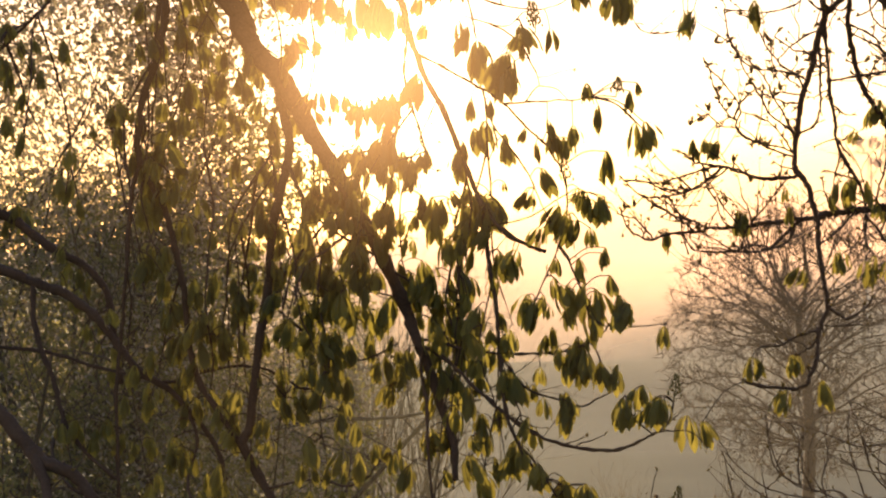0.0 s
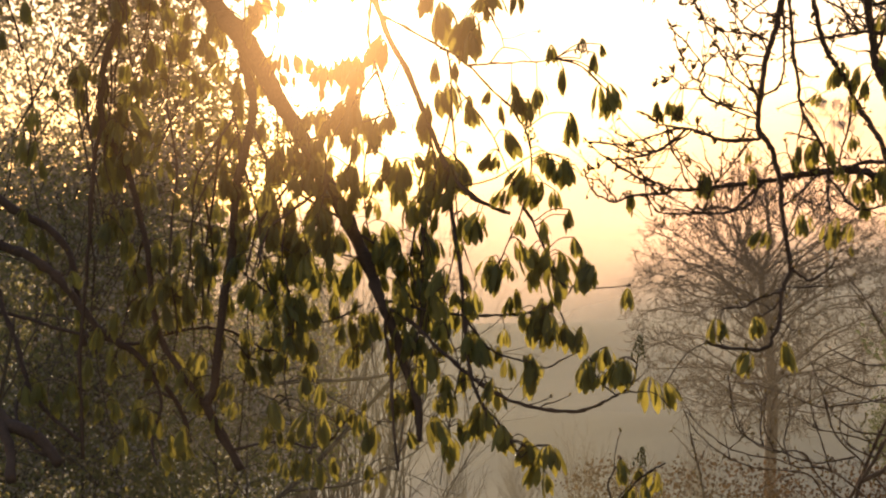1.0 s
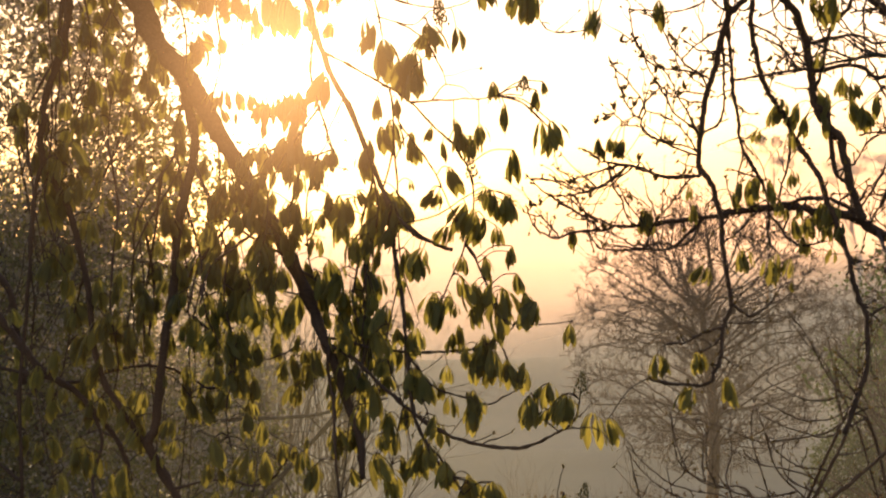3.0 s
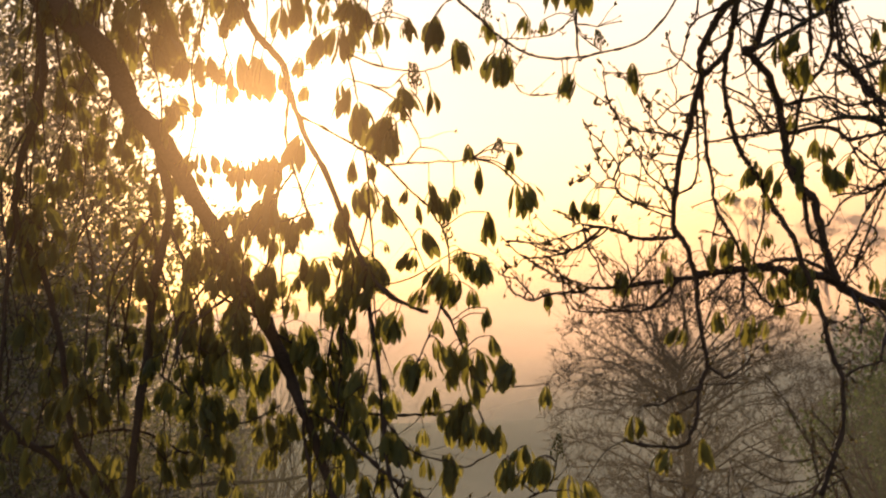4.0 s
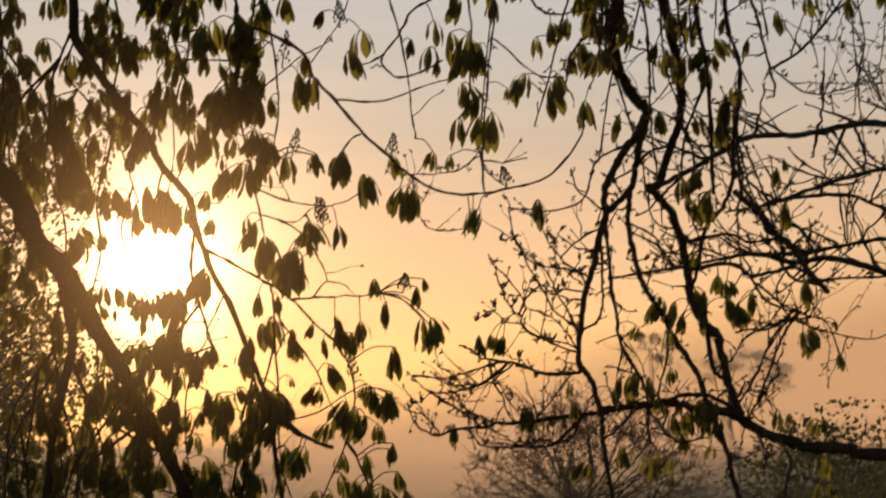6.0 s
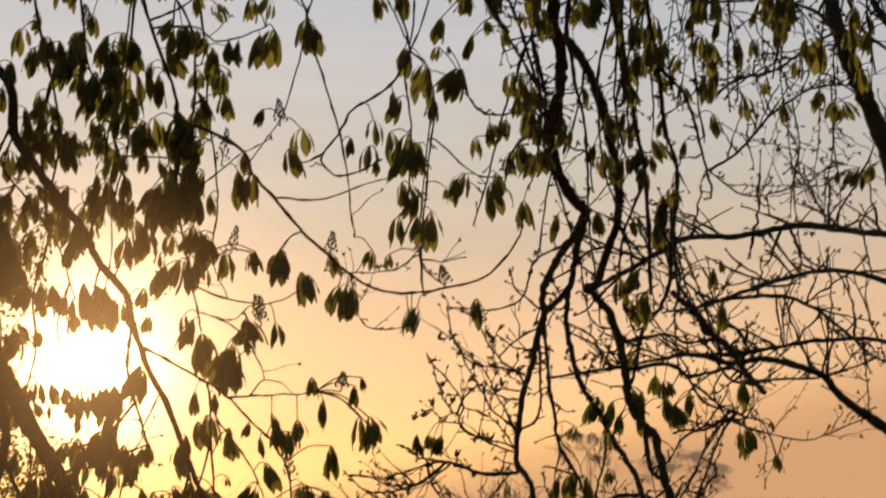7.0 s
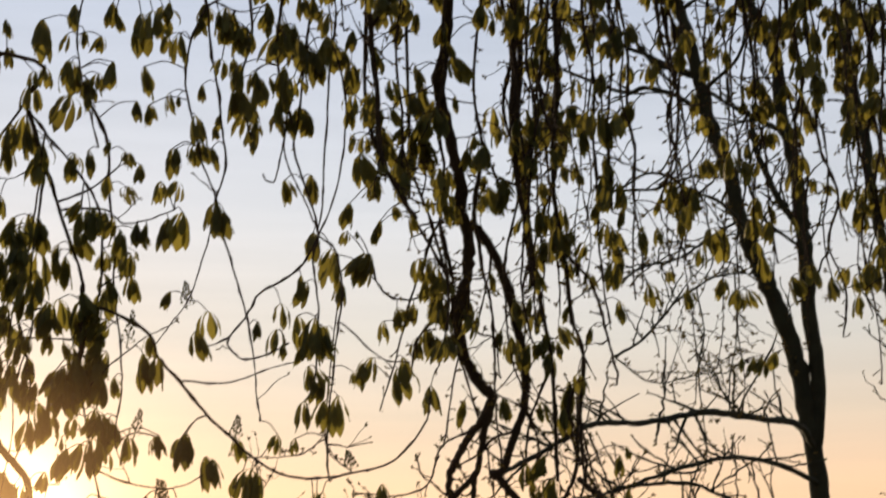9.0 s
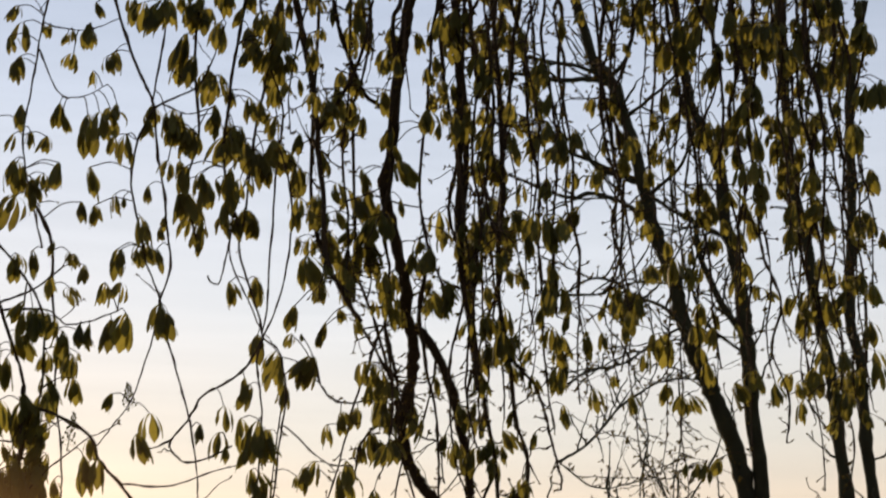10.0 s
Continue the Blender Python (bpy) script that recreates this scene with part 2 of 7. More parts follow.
def build_ground():
    radii = [0.0] + [0.8 * 1.115 ** i for i in range(80)]
    spokes = 144
    verts = [(0, 0, ground_height(0, 0))]
    for r in radii[1:]:
        for s in range(spokes):
            a = 2 * math.pi * s / spokes
            verts.append((r * math.sin(a), r * math.cos(a), ground_height(r * math.sin(a), r * math.cos(a))))
    faces = [(0, 1 + (s + 1) % spokes, 1 + s) for s in range(spokes)]
    for i in range(len(radii) - 2):
        for s in range(spokes):
            a, b = 1 + i * spokes + s, 1 + i * spokes + (s + 1) % spokes
            faces.append((a, b, b + spokes, a + spokes))
    m, t = material("damp_grass")
    c = node(t, "ShaderNodeTexCoord")
    big = node(t, "ShaderNodeTexNoise", inputs={"Scale": 0.08, "Detail": 5})
    small = node(t, "ShaderNodeTexNoise", inputs={"Scale": 6.0, "Detail": 6})
    for n in (big, small):
        t.links.new(c.outputs["Object"], n.inputs["Vector"])
    v = sum_of(t, "ADD", sum_of(t, "MULTIPLY", big.outputs[0], 0.6), sum_of(t, "MULTIPLY", small.outputs[0], 0.4))
    b = node(t, "ShaderNodeBsdfPrincipled", inputs={"Roughness": 0.9})
    t.links.new(ramp(t, v, (0.3, (0.035, 0.045, 0.018)), (0.5, (0.075, 0.08, 0.035)), (0.7, (0.13, 0.11, 0.06))), b.inputs["Base Color"])
    bump = node(t, "ShaderNodeBump", inputs={"Strength": 0.8, "Distance": 0.05})
    t.links.new(small.outputs[0], bump.inputs["Height"])
    t.links.new(bump.outputs[0], b.inputs["Normal"])
    t.links.new(b.outputs[0], node(t, "ShaderNodeOutputMaterial").inputs[0])
    ob = mesh_object("ground", verts, faces, m)
    tagged(ob, "damp grassy slope falling into a misty valley", "ground", kind="structure")


build_ground()


def veil_sheet(d, low, high, most, scale, colour, foot, full, tilt=0.0, lumps=0.8, passing=0.6, mat=None):
    steps = 40
    verts, faces = [], []
    for i in range(steps + 1):
        a = radians(-45 + 115 * i / steps)
        x, y = d * math.sin(a), d * math.cos(a)
        bottom, top = ground_height(x, y) - 0.5, high + 0.42 * (high - low) + tilt * max(-0.2 * d, min(x, 0.5 * d))
        for z in (bottom, bottom + 0.33 * (top - bottom), bottom + 0.67 * (top - bottom), top):
            verts.append((x, y, z))
    for i in range(steps):
        for j in range(3):
            a = i * 4 + j
            faces.append((a, a + 4, a + 5, a + 1))
    ob = mesh_object("mist_bank", verts, faces, mat or mist("mist", low, high, most, scale, colour, foot, full, tilt, lumps, passing))
    tagged(ob, "thin see-through sheet that stands in for mist or glare", "mist", group="mist banks in the valley", kind="stuff")


# far colour is warmed and brightened: the horizon's glow is put into it
TREE_MIST, NEAR_MIST, FAR_MIST_LIT = (0.34, 0.32, 0.245), (0.165, 0.175, 0.15), (0.71, 0.51, 0.37)
# the 7.2 m sheet is added to lighten the background behind the left branches
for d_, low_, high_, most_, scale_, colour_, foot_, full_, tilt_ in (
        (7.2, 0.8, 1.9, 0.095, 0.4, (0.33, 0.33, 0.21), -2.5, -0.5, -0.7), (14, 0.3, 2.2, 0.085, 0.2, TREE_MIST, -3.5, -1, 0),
        (70, -6, 3.2, 0.40, 0.04, NEAR_MIST, -13, -6, 0), (130, -7, 4.0, 0.60, 0.025, NEAR_MIST, -15, -5, 0), (230, -5, 9.0, 0.92, 0.015, FAR_MIST_LIT, -22, -8, 0.24),
        (600, -9, 20, 0.95, 0.006, FAR_MIST_LIT, -24, -2, 0.06)):
    veil_sheet(d_, low_, high_, most_, scale_, colour_, foot_, full_, tilt_, 0.3 if d_ > 200 else 0.8, 0.75 if d_ > 200 else 0.6)
# unseen sheet added close before the camera to imitate glare round the sun
veil_sheet(0.9, 1.0, 2.4, 0, 1, None, 0, 0, mat=glare_veil("sun_glare_veil", 0.0017, 0.72))


# ---------------------------------------------------------------- chestnut leaves
def leaf_mesh(seed, count, splay):
    """One young chestnut leaf: leaflets that hang folded from the stalk's end; 1 long, hanging down from the origin."""
    rng = random.Random(seed)
    verts, faces, uv = [], [], []
    rows, across = 7, (-1.0, -0.5, 0.0, 0.5, 1.0)
    for k in range(count):
        turn = 2 * math.pi * (k + rng.uniform(-0.25, 0.25)) / count
        long = rng.uniform(0.62, 1.0)
        out = splay * rng.uniform(0.6, 1.3)
        half = long * rng.uniform(0.13, 0.175)
        fold = rng.uniform(0.1, 0.5)
        curl = rng.uniform(-0.06, 0.10)
        radial = np.array([math.cos(turn), math.sin(turn), 0])
        cross = np.array([-math.sin(turn), math.cos(turn), 0])
        twist = rng.uniform(-0.4, 0.4)
        first = len(verts)
        for i in range(rows + 1):
            s = i / rows
            mid = radial * (out * math.sin(math.pi * (0.04 + 0.62 * s ** 0.8)) + curl * s * s) + np.array([0, 0, -long * (s ** 1.12)])
            width = half * max(0.03, math.sin(math.pi * min(1.0, s ** 1.75 * 0.985 + 0.015)) ** 0.8)
            ang = twist * s
            c = cross * math.cos(ang) + radial * math.sin(ang)
            o = radial * math.cos(ang) - cross * math.sin(ang)
            for a in across:
                ripple = 0.018 * math.sin(s * 34 + a * 2) * abs(a)
                verts.append(mid + c * (a * width) + o * (-abs(a) * width * fold + ripple))
                uv.append((0.5 + 0.5 * a, s))
        n = len(across)
        for i in range(rows):
            for j in range(n - 1):
                p = first + i * n + j
                faces.append((p, p + 1, p + 1 + n, p + n))
    return np.array(verts), faces, np.array(uv)


LEAF_SHAPES = [leaf_mesh(s, n, sp) for s, n, sp in ((1, 6, 0.17), (2, 5, 0.22), (3, 7, 0.20), (4, 5, 0.32), (5, 7, 0.22), (6, 6, 0.24), (7, 5, 0.13), (8, 6, 0.36), (9, 7, 0.18), (10, 6, 0.26))]
LEAF_MESHES = []
for v_, f_, u_ in LEAF_SHAPES:
    o_ = mesh_object("leaf", v_, f_, LEAF, uv=u_)
    LEAF_MESHES.append(o_.data)
    bpy.data.objects.remove(o_)


# ---------------------------------------------------------------- the trees that hang into the view
class Tree:
    def __init__(self, base, mat, name, label, leaf_share):
        self.base, self.mat, self.name, self.label = np.array(base, dtype=float), mat, name, label
        self.lines, self.hung, self.tips, self.spikes = [], [], [], []
        self.leaf_share = leaf_share
        self.supports, self.wander, self.spur, self.spur_limit = {}, 1.0, 0.0, 0.012


def limb(tree, d0, d1, w0, w1, *points, leafy=0.0, root=0, twigs=None):
    """A branch through bearings, d0 to d1 metres off, w0 to w1 cm thick. root: the limb that it springs from, out of view."""
    n = len(points)
    pts = [at(az, el, d0 + (d1 - d0) * i / (n - 1)) for i, (az, el) in enumerate(points)]
    if root:
        spring = tree.supports[root]
        line = spring["line"]
        p = pts[0] + (pts[0] - pts[1]) * 1.2
        k = int(np.argmin(np.linalg.norm(line - p, axis=1)))
        pts = [line[k]] + [0.5 * (line[k] + pts[0]) + 0.12 * (pts[0] - pts[1])] + pts
    else:
        for end, reach in ((0, 1.5), (-1, 0.45)):
            best = None
            for other in tree.lines:
                gap = np.linalg.norm(other["dir"] - bearing_vector(pts[end]), axis=1)
                k = int(np.argmin(gap))
                if gap[k] < radians(reach) and (best is None or gap[k] < best[0]):
                    best = (gap[k], other["line"][k])
            if best is not None:
                pull = best[1] - pts[end]
                m = len(pts)
                for i in range(m):
                    w = max(0.0, 1 - (i if end == 0 else m - 1 - i) / 3.0)
                    eye = np.array([0, 0, EYE])
                    way = (pts[i] - eye) / np.linalg.norm(pts[i] - eye)
                    pts[i] = pts[i] + way * float(pull @ way) * w
                pts[end] = best[1]
    line = smooth_line(pts, 6)
    rng = np.random.default_rng(len(tree.lines) * 7 + 3)
    length = float(np.sum(np.linalg.norm(np.diff(line, axis=0), axis=1)))
    s = np.linspace(0, 1, len(line))
    radius = (w0 + (w1 - w0) * s) * 0.005
    wander = np.cumsum(rng.normal(0, 1, line.shape), axis=0)
    wander -= np.linspace(0, 1, len(line))[:, None] * wander[-1]
    line = line + wander * tree.wander * (0.0011 + 0.05 * np.minimum(radius, 0.012))[:, None]
    rough = np.where(radius > 0.006, 0.5, 1.0)
    radius = radius * (1 + rough * (0.10 * rng.normal(0, 1, len(line)) + 0.45 * (rng.random(len(line)) < 0.15)))
    eye = np.array([0, 0, EYE])
    dirs = (line - eye) / np.linalg.norm(line - eye, axis=1)[:, None]
    tree.lines.append(dict(line=line, dir=dirs, radius=radius, leafy=leafy, length=length, twigs=twigs, soup=Soup(), leaves=[], root=root))


def bearing_vector(p):
    v = np.asarray(p) - np.array([0, 0, EYE])
    return v / np.linalg.norm(v)


def support(tree, key, radii, *points):
    """A trunk or limb beyond the view's edge, which carries the branches."""
    line = smooth_line(points, 6)
    radius = np.interp(np.linspace(0, 1, len(line)), np.linspace(0, 1, len(radii)), radii)
    eye = np.array([0, 0, EYE])
    dirs = (line - eye) / np.linalg.norm(line - eye, axis=1)[:, None]
    entry = dict(line=line, dir=dirs, radius=radius, leafy=0, length=1.0, twigs=0, soup=Soup(), leaves=[], root=0)
    tree.supports[key] = entry
    tree.lines.append(entry)


def leaves(tree, rows, pairs=0.3):
    """Leaves by bearing and length in cm; pairs: the share that has a second one beside it."""
    tree.hung.extend((*row, pairs) for row in rows)


def flower_spike(tree, az, el, cm):
    tree.spikes.append((az, el, cm))


def buds(tree, rows):
    tree.tips.extend(rows)


def nearest(tree, way):
    best = None
    for entry in tree.lines:
        if entry["twigs"] == 0:
            continue
        gap = np.linalg.norm(entry["dir"] - way, axis=1)
        k = int(np.argmin(gap))
        if best is None or gap[k] < best[0]:
            best = (gap[k], entry, k)
    return best


def bud_piece(soup, rng, p, way, size):
    """An opening bud: a pointed body with small flaps that bend away from it."""
    way = way / np.linalg.norm(way)
    s = np.array([0, 0.25, 0.55, 0.8, 1.0])
    soup.tube(p + way * (s * size)[:, None], np.array([0.12, 0.22, 0.24, 0.14, 0.02]) * size, 5)
    side = np.cross(way, [0.3, 0.9, 0.2])
    side /= np.linalg.norm(side)
    up = np.cross(side, way)
    for k in range(rng.integers(1, 4)):
        a = rng.uniform(0, 6.28)
        r = side * math.cos(a) + up * math.sin(a)
        c = np.cross(way, r)
        b = p + way * size * rng.uniform(0.4, 0.9)
        tip = b + (way * rng.uniform(0.0, 0.7) + r * rng.uniform(0.3, 0.7)) * size
        m = 0.5 * (b + tip) + way * size * 0.12
        w = size * 0.17
        soup.add([b, m + c * w, tip, m - c * w], [(0, 1, 2, 3)])


def bud_fan(soup, rng, p, way, size):
    """The end of a twig: a bud that opens into two or three pointed flaps."""
    way = way / (np.linalg.norm(way) + 1e-9)
    for k in range(rng.integers(2, 4)):
        bud_piece(soup, rng, p, way + rng.normal(0, 0.5, 3), size * rng.uniform(0.6, 1.0))


def finish(tree):
    """Builds the tree: its branches with stalks and twigs, and the leaves that hang from them."""
    rng = np.random.default_rng(11)
    thing_ob = thing(tree.name, tree.base, tree.label, "tree")
    eye = np.array([0, 0, EYE])
    hung = []
    for az, el, cm, pairs in tree.hung:
        cm = min(cm, 12.5)
        hung.append((at(az, el, 1.0) - eye, cm * 1.02, None))
        if rng.random() < pairs:  # leaves sit in opposite pairs
            hung.append((at(az + rng.normal(0, 0.30), el + rng.normal(-0.1, 0.22), 1.0) - eye, cm * float(rng.uniform(0.6, 1.0)), None))
    for entry in tree.lines:
        count = rng.poisson(entry["leafy"] * min(entry["length"], 2.5) * tree.leaf_share)
        n = len(entry["line"])
        for _ in range(count):
            k = int(rng.uniform(0.2, 1.0) * (n - 1))
            node_at = entry["line"][k] + rng.normal(0, 0.03, 3)
            az, el = bearing(node_at)
            if el < 25.5 and rng.random() > (0.42 if az > 0.5 or el > 8.0 else 0.6 if el > 1.0 else 0.3):  # thinned by bearing to fit the camera's view
                continue
            for _ in range(rng.integers(1, 4)):
                p = node_at + np.array([rng.normal(0, 0.035), rng.normal(0, 0.045), rng.normal(-0.005, 0.025)])
                az, el = bearing(p)
                if math.hypot((az + 2.6) / 2.1, (el - 5.4) / 1.1) > 1:  # leaves left out round the sun's bearing to keep it clear for the camera
                    hung.append((p, float(rng.uniform(6.0, 10.0)), (entry, k)))
    made = []
    for place, cm, owner in hung:
        if owner is None:
            gap, entry, k = nearest(tree, place)
            d = np.linalg.norm(entry["line"][k] - eye)
            p = eye + place * (d + rng.normal(0, 0.03))
        else:
            entry, k = owner
            p = place
        made.append((entry, p, cm))
        q = entry["line"][k]
        gap = np.linalg.norm(p - q)
        mid = 0.5 * (p + q) + np.array([0, 0, 0.12 * gap + 0.004])
        stalk = smooth_line([q, mid, p], 4)
        thick = 0.0012 + 0.004 * min(0.35, gap)
        entry["soup"].tube(stalk, np.linspace(thick * 1.2, thick, len(stalk)), 5)
    # short side twigs with buds
    bud_soup = Soup()
    for entry in tree.lines:
        per = entry["twigs"]
        if per is None:
            per = tree.twigs
        if not per:
            continue
        n = len(entry["line"])
        for _ in range(rng.poisson(per * min(entry["length"], 3.0))):
            k = int(rng.uniform(0.15, 1.0) * (n - 1))
            p = entry["line"][k]
            along = entry["line"][min(n - 1, k + 1)] - entry["line"][max(0, k - 1)]
            along /= np.linalg.norm(along) + 1e-9
            way = along * 0.6 + rng.normal(0, 0.6, 3) + np.array([0, 0, 0.35])
            way /= np.linalg.norm(way)
            long = rng.uniform(0.3, 1.0) * tree.twig_length
            bend = np.array([0, 0, rng.uniform(-0.1, 0.35)]) + rng.normal(0, 0.12, 3)
            nodes = 4 + int(long / 0.07)
            u = np.linspace(0, 1, nodes)[:, None]
            pts = p + way * (u * long) + bend * (u * u * long * 0.6)
            pts[1:] += rng.normal(0, 0.002 + 0.008 * long, (nodes - 1, 3))
            r = min(float(entry["radius"][k]) * 0.6, tree.twig_radius)
            joints = rng.choice((1.0, 1.0, 1.5), nodes)
            entry["soup"].tube(pts, np.linspace(r, r * 0.55, nodes) * joints, 4)
            if tree.bud_size:
                bud_fan(bud_soup, rng, pts[-1], pts[-1] - pts[-2], rng.uniform(0.7, 1.2) * tree.bud_size)
                for q in range(2, nodes - 1):
                    if rng.random() < 0.4:
                        bud_piece(bud_soup, rng, pts[q], rng.normal(0, 0.8, 3) + way, rng.uniform(0.4, 0.75) * tree.bud_size)
            if tree.side_twigs and long > 0.1:
                for _ in range(rng.integers(0, 4)):
                    j = rng.integers(1, nodes - 1)
                    w2 = (pts[-1] - pts[0]) / long + rng.normal(0, 0.55, 3)
                    reach = long * rng.uniform(0.2, 0.5)
                    sub = pts[j] + w2 * (np.linspace(0, 1, 4)[:, None] * reach) + np.vstack([np.zeros(3), rng.normal(0, 0.05 * reach, (3, 3))])
                    entry["soup"].tube(sub, np.linspace(r * 0.7, r * 0.45, 4), 4)
                    if tree.bud_size:
                        bud_fan(bud_soup, rng, sub[-1], sub[-1] - sub[-2], rng.uniform(0.5, 1.0) * tree.bud_size)
    # spurs along the thin shoots: short stubs that end in a bud
    for entry in tree.lines:
        if tree.spur and entry["twigs"] != 0:
            line, n = entry["line"], len(entry["line"])
            run = np.concatenate([[0], np.cumsum(np.linalg.norm(np.diff(line, axis=0), axis=1))])
            place = 0.03
            while place < run[-1]:
                k = int(np.searchsorted(run, place))
                place += rng.uniform(0.5, 1.6) * tree.spur
                r = float(entry["radius"][k])
                if r > tree.spur_limit:
                    continue
                along = line[min(n - 1, k + 1)] - line[max(0, k - 1)]
                way = along / (np.linalg.norm(along) + 1e-9) * 0.5 + rng.normal(0, 0.6, 3) + np.array([0, 0, 0.2])
                way /= np.linalg.norm(way)
                long = rng.uniform(0.4, 2.2) * tree.bud_size
                entry["soup"].tube([line[k], line[k] + way * long], [max(0.0018, r * 0.7), 0.0017], 5)
                bud_fan(bud_soup, rng, line[k] + way * long, way, rng.uniform(0.55, 1.2) * tree.bud_size)
    for az, el in tree.tips:
        way = at(az, el, 1.0) - eye
        gap, entry, k = nearest(tree, way)
        q = entry["line"][k]
        p = eye + way * np.linalg.norm(q - eye)
        if np.linalg.norm(p - q) > 0.10:
            continue
        if np.linalg.norm(p - q) > 0.004:
            pts = smooth_line([q, 0.5 * (p + q) + rng.normal(0, 0.006, 3), p], 4)
            entry["soup"].tube(pts, np.linspace(0.0022, 0.0016, len(pts)), 5)
        for _ in range(2):
            bud_piece(bud_soup, rng, p, rng.normal(0, 0.6, 3) + np.array([0, 0, 0.7]), rng.uniform(0.018, 0.028))
    spike_soups = []
    for az, el, cm in tree.spikes:
        way = at(az, el, 1.0) - eye
        gap, entry, k = nearest(tree, way)
        q = entry["line"][k]
        p = eye + way * np.linalg.norm(q - eye)
        s = Soup()
        h = cm / 100
        lean = np.array([rng.normal(0, 0.2), rng.normal(0, 0.2), 1.0])
        entry["soup"].tube(smooth_line([q, 0.5 * (p + q) + np.array([0, 0, 0.004]), p], 3), np.full(7, 0.002), 5)
        s.tube(smooth_line([p, p + lean * h * 0.5, p + lean * h], 4), np.linspace(0.002, 0.0007, 9), 5)
        for j in range(26):
            u = j / 26
            a = j * 2.4
            reach = 0.016 * (1 - u) + 0.003
            c = p + lean * h * (0.12 + 0.88 * u) + np.array([math.cos(a), math.sin(a), 0.3]) * reach
            s.tube([p + lean * h * (0.12 + 0.86 * u), c], [0.0007, 0.0007], 3)
            s.tube([c, c + [0, 0, 0.003], c + [0, 0, 0.006], c + [0, 0, 0.009]], [0.001, 0.0034, 0.0030, 0.0006], 5)
        spike_soups.append((entry, s))
    for entry in tree.lines:
        thick = float(np.max(entry["radius"]))
        entry["soup"].tube(entry["line"], entry["radius"], 12 if thick > 0.02 else 8)
        entry["ob"] = entry["soup"].make("branch" if thick < 0.09 else "trunk", tree.mat, thing_ob)
    shapes = random.Random(5)
    rest_v, rest_f, rest_uv, base = [], [], [], 0
    for i, (entry, p, cm) in enumerate(made):
        kind = shapes.randrange(len(LEAF_MESHES))
        m = Matrix.Translation(p) @ Euler((shapes.gauss(0, 0.2), shapes.gauss(0, 0.2), shapes.uniform(0, 6.28))).to_matrix().to_4x4() @ Matrix.Scale(cm / 100, 4)
        if i < 300:
            leaf = new("leaf", LEAF_MESHES[kind])
            leaf.matrix_basis = m
            leaf.parent = entry["ob"]
            leaf.matrix_parent_inverse = Matrix.Identity(4)
        else:
            v, f, u = LEAF_SHAPES[kind]
            mm = np.array(m)
            rest_v.append(v @ mm[:3, :3].T + mm[:3, 3])
            rest_f.extend([tuple(a + base for a in q) for q in f])
            rest_uv.append(u)
            base += len(v)
    if rest_v:
        ob = mesh_object("leaf_cluster", np.concatenate(rest_v), rest_f, LEAF_JOINED, thing_ob, uv=np.concatenate(rest_uv))
        tagged(ob, kind="stuff")
    if bud_soup.n:
        tagged(bud_soup.make("bud", BUD, thing_ob, smooth=False), "small brown opening buds", kind="stuff")
    for entry, s in spike_soups:
        s.make("flower_spike", SPIKE, entry["ob"])
    return len(made)


def ground_at(x, y, sink=0.15):
    return np.array([x, y, ground_height(x, y) - sink])


LEFT = Tree(ground_at(-2.9, 6.2), BARK, "horse_chestnut_tree", "horse chestnut with drooping branches and folded young leaves", 1.0)
LEFT.twigs, LEFT.twig_length, LEFT.twig_radius, LEFT.bud_size, LEFT.side_twigs = 1.2, 0.12, 0.0018, 0.012, False
support(LEFT, 1, (0.24, 0.20, 0.17, 0.14), LEFT.base, (-2.85, 6.15, 1.2), (-2.75, 6.1, 3.0), (-2.6, 6.0, 4.6), (-2.3, 5.9, 6.2))
support(LEFT, 2, (0.12, 0.09, 0.06, 0.04), (-2.6, 6.0, 4.5), (-1.6, 5.6, 5.2), (-0.4, 5.3, 5.4), (0.6, 5.1, 5.2), (1.5, 5.0, 5.0))
RIGHT = Tree(ground_at(5.4, 5.6), BARK, "horse_chestnut_tree", "horse chestnut with a long limb, opening buds and young leaves", 0.8)
RIGHT.twigs, RIGHT.twig_length, RIGHT.twig_radius, RIGHT.bud_size, RIGHT.side_twigs = 7.0, 0.15, 0.0024, 0.0145, True
RIGHT.wander, RIGHT.spur = 1.25, 0.04
support(RIGHT, 3, (0.24, 0.20, 0.17, 0.14), RIGHT.base, (5.4, 5.6, 1.2), (5.35, 5.6, 3.0), (5.2, 5.6, 4.6), (5.0, 5.6, 6.4))
support(RIGHT, 4, (0.14, 0.11, 0.08, 0.05), (5.2, 5.6, 4.9), (4.2, 5.0, 5.5), (3.0, 4.7, 5.7), (1.8, 4.6, 5.6), (0.8, 4.6, 5.4))
ASH = Tree(ground_at(4.9, 9.8), BARK_GREY, "ash_tree", "slender bare grey tree with forked trunks and budding twigs", 1.0)
ASH.twigs, ASH.twig_length, ASH.twig_radius, ASH.bud_size, ASH.side_twigs = 8.0, 0.40, 0.006, 0.024, True
ASH.wander, ASH.spur = 1.8, 0.09
support(ASH, 5, (0.16, 0.12, 0.10), ASH.base, ASH.base + [0.0, 0, 1.0], ASH.base + [-0.05, 0, 2.0])


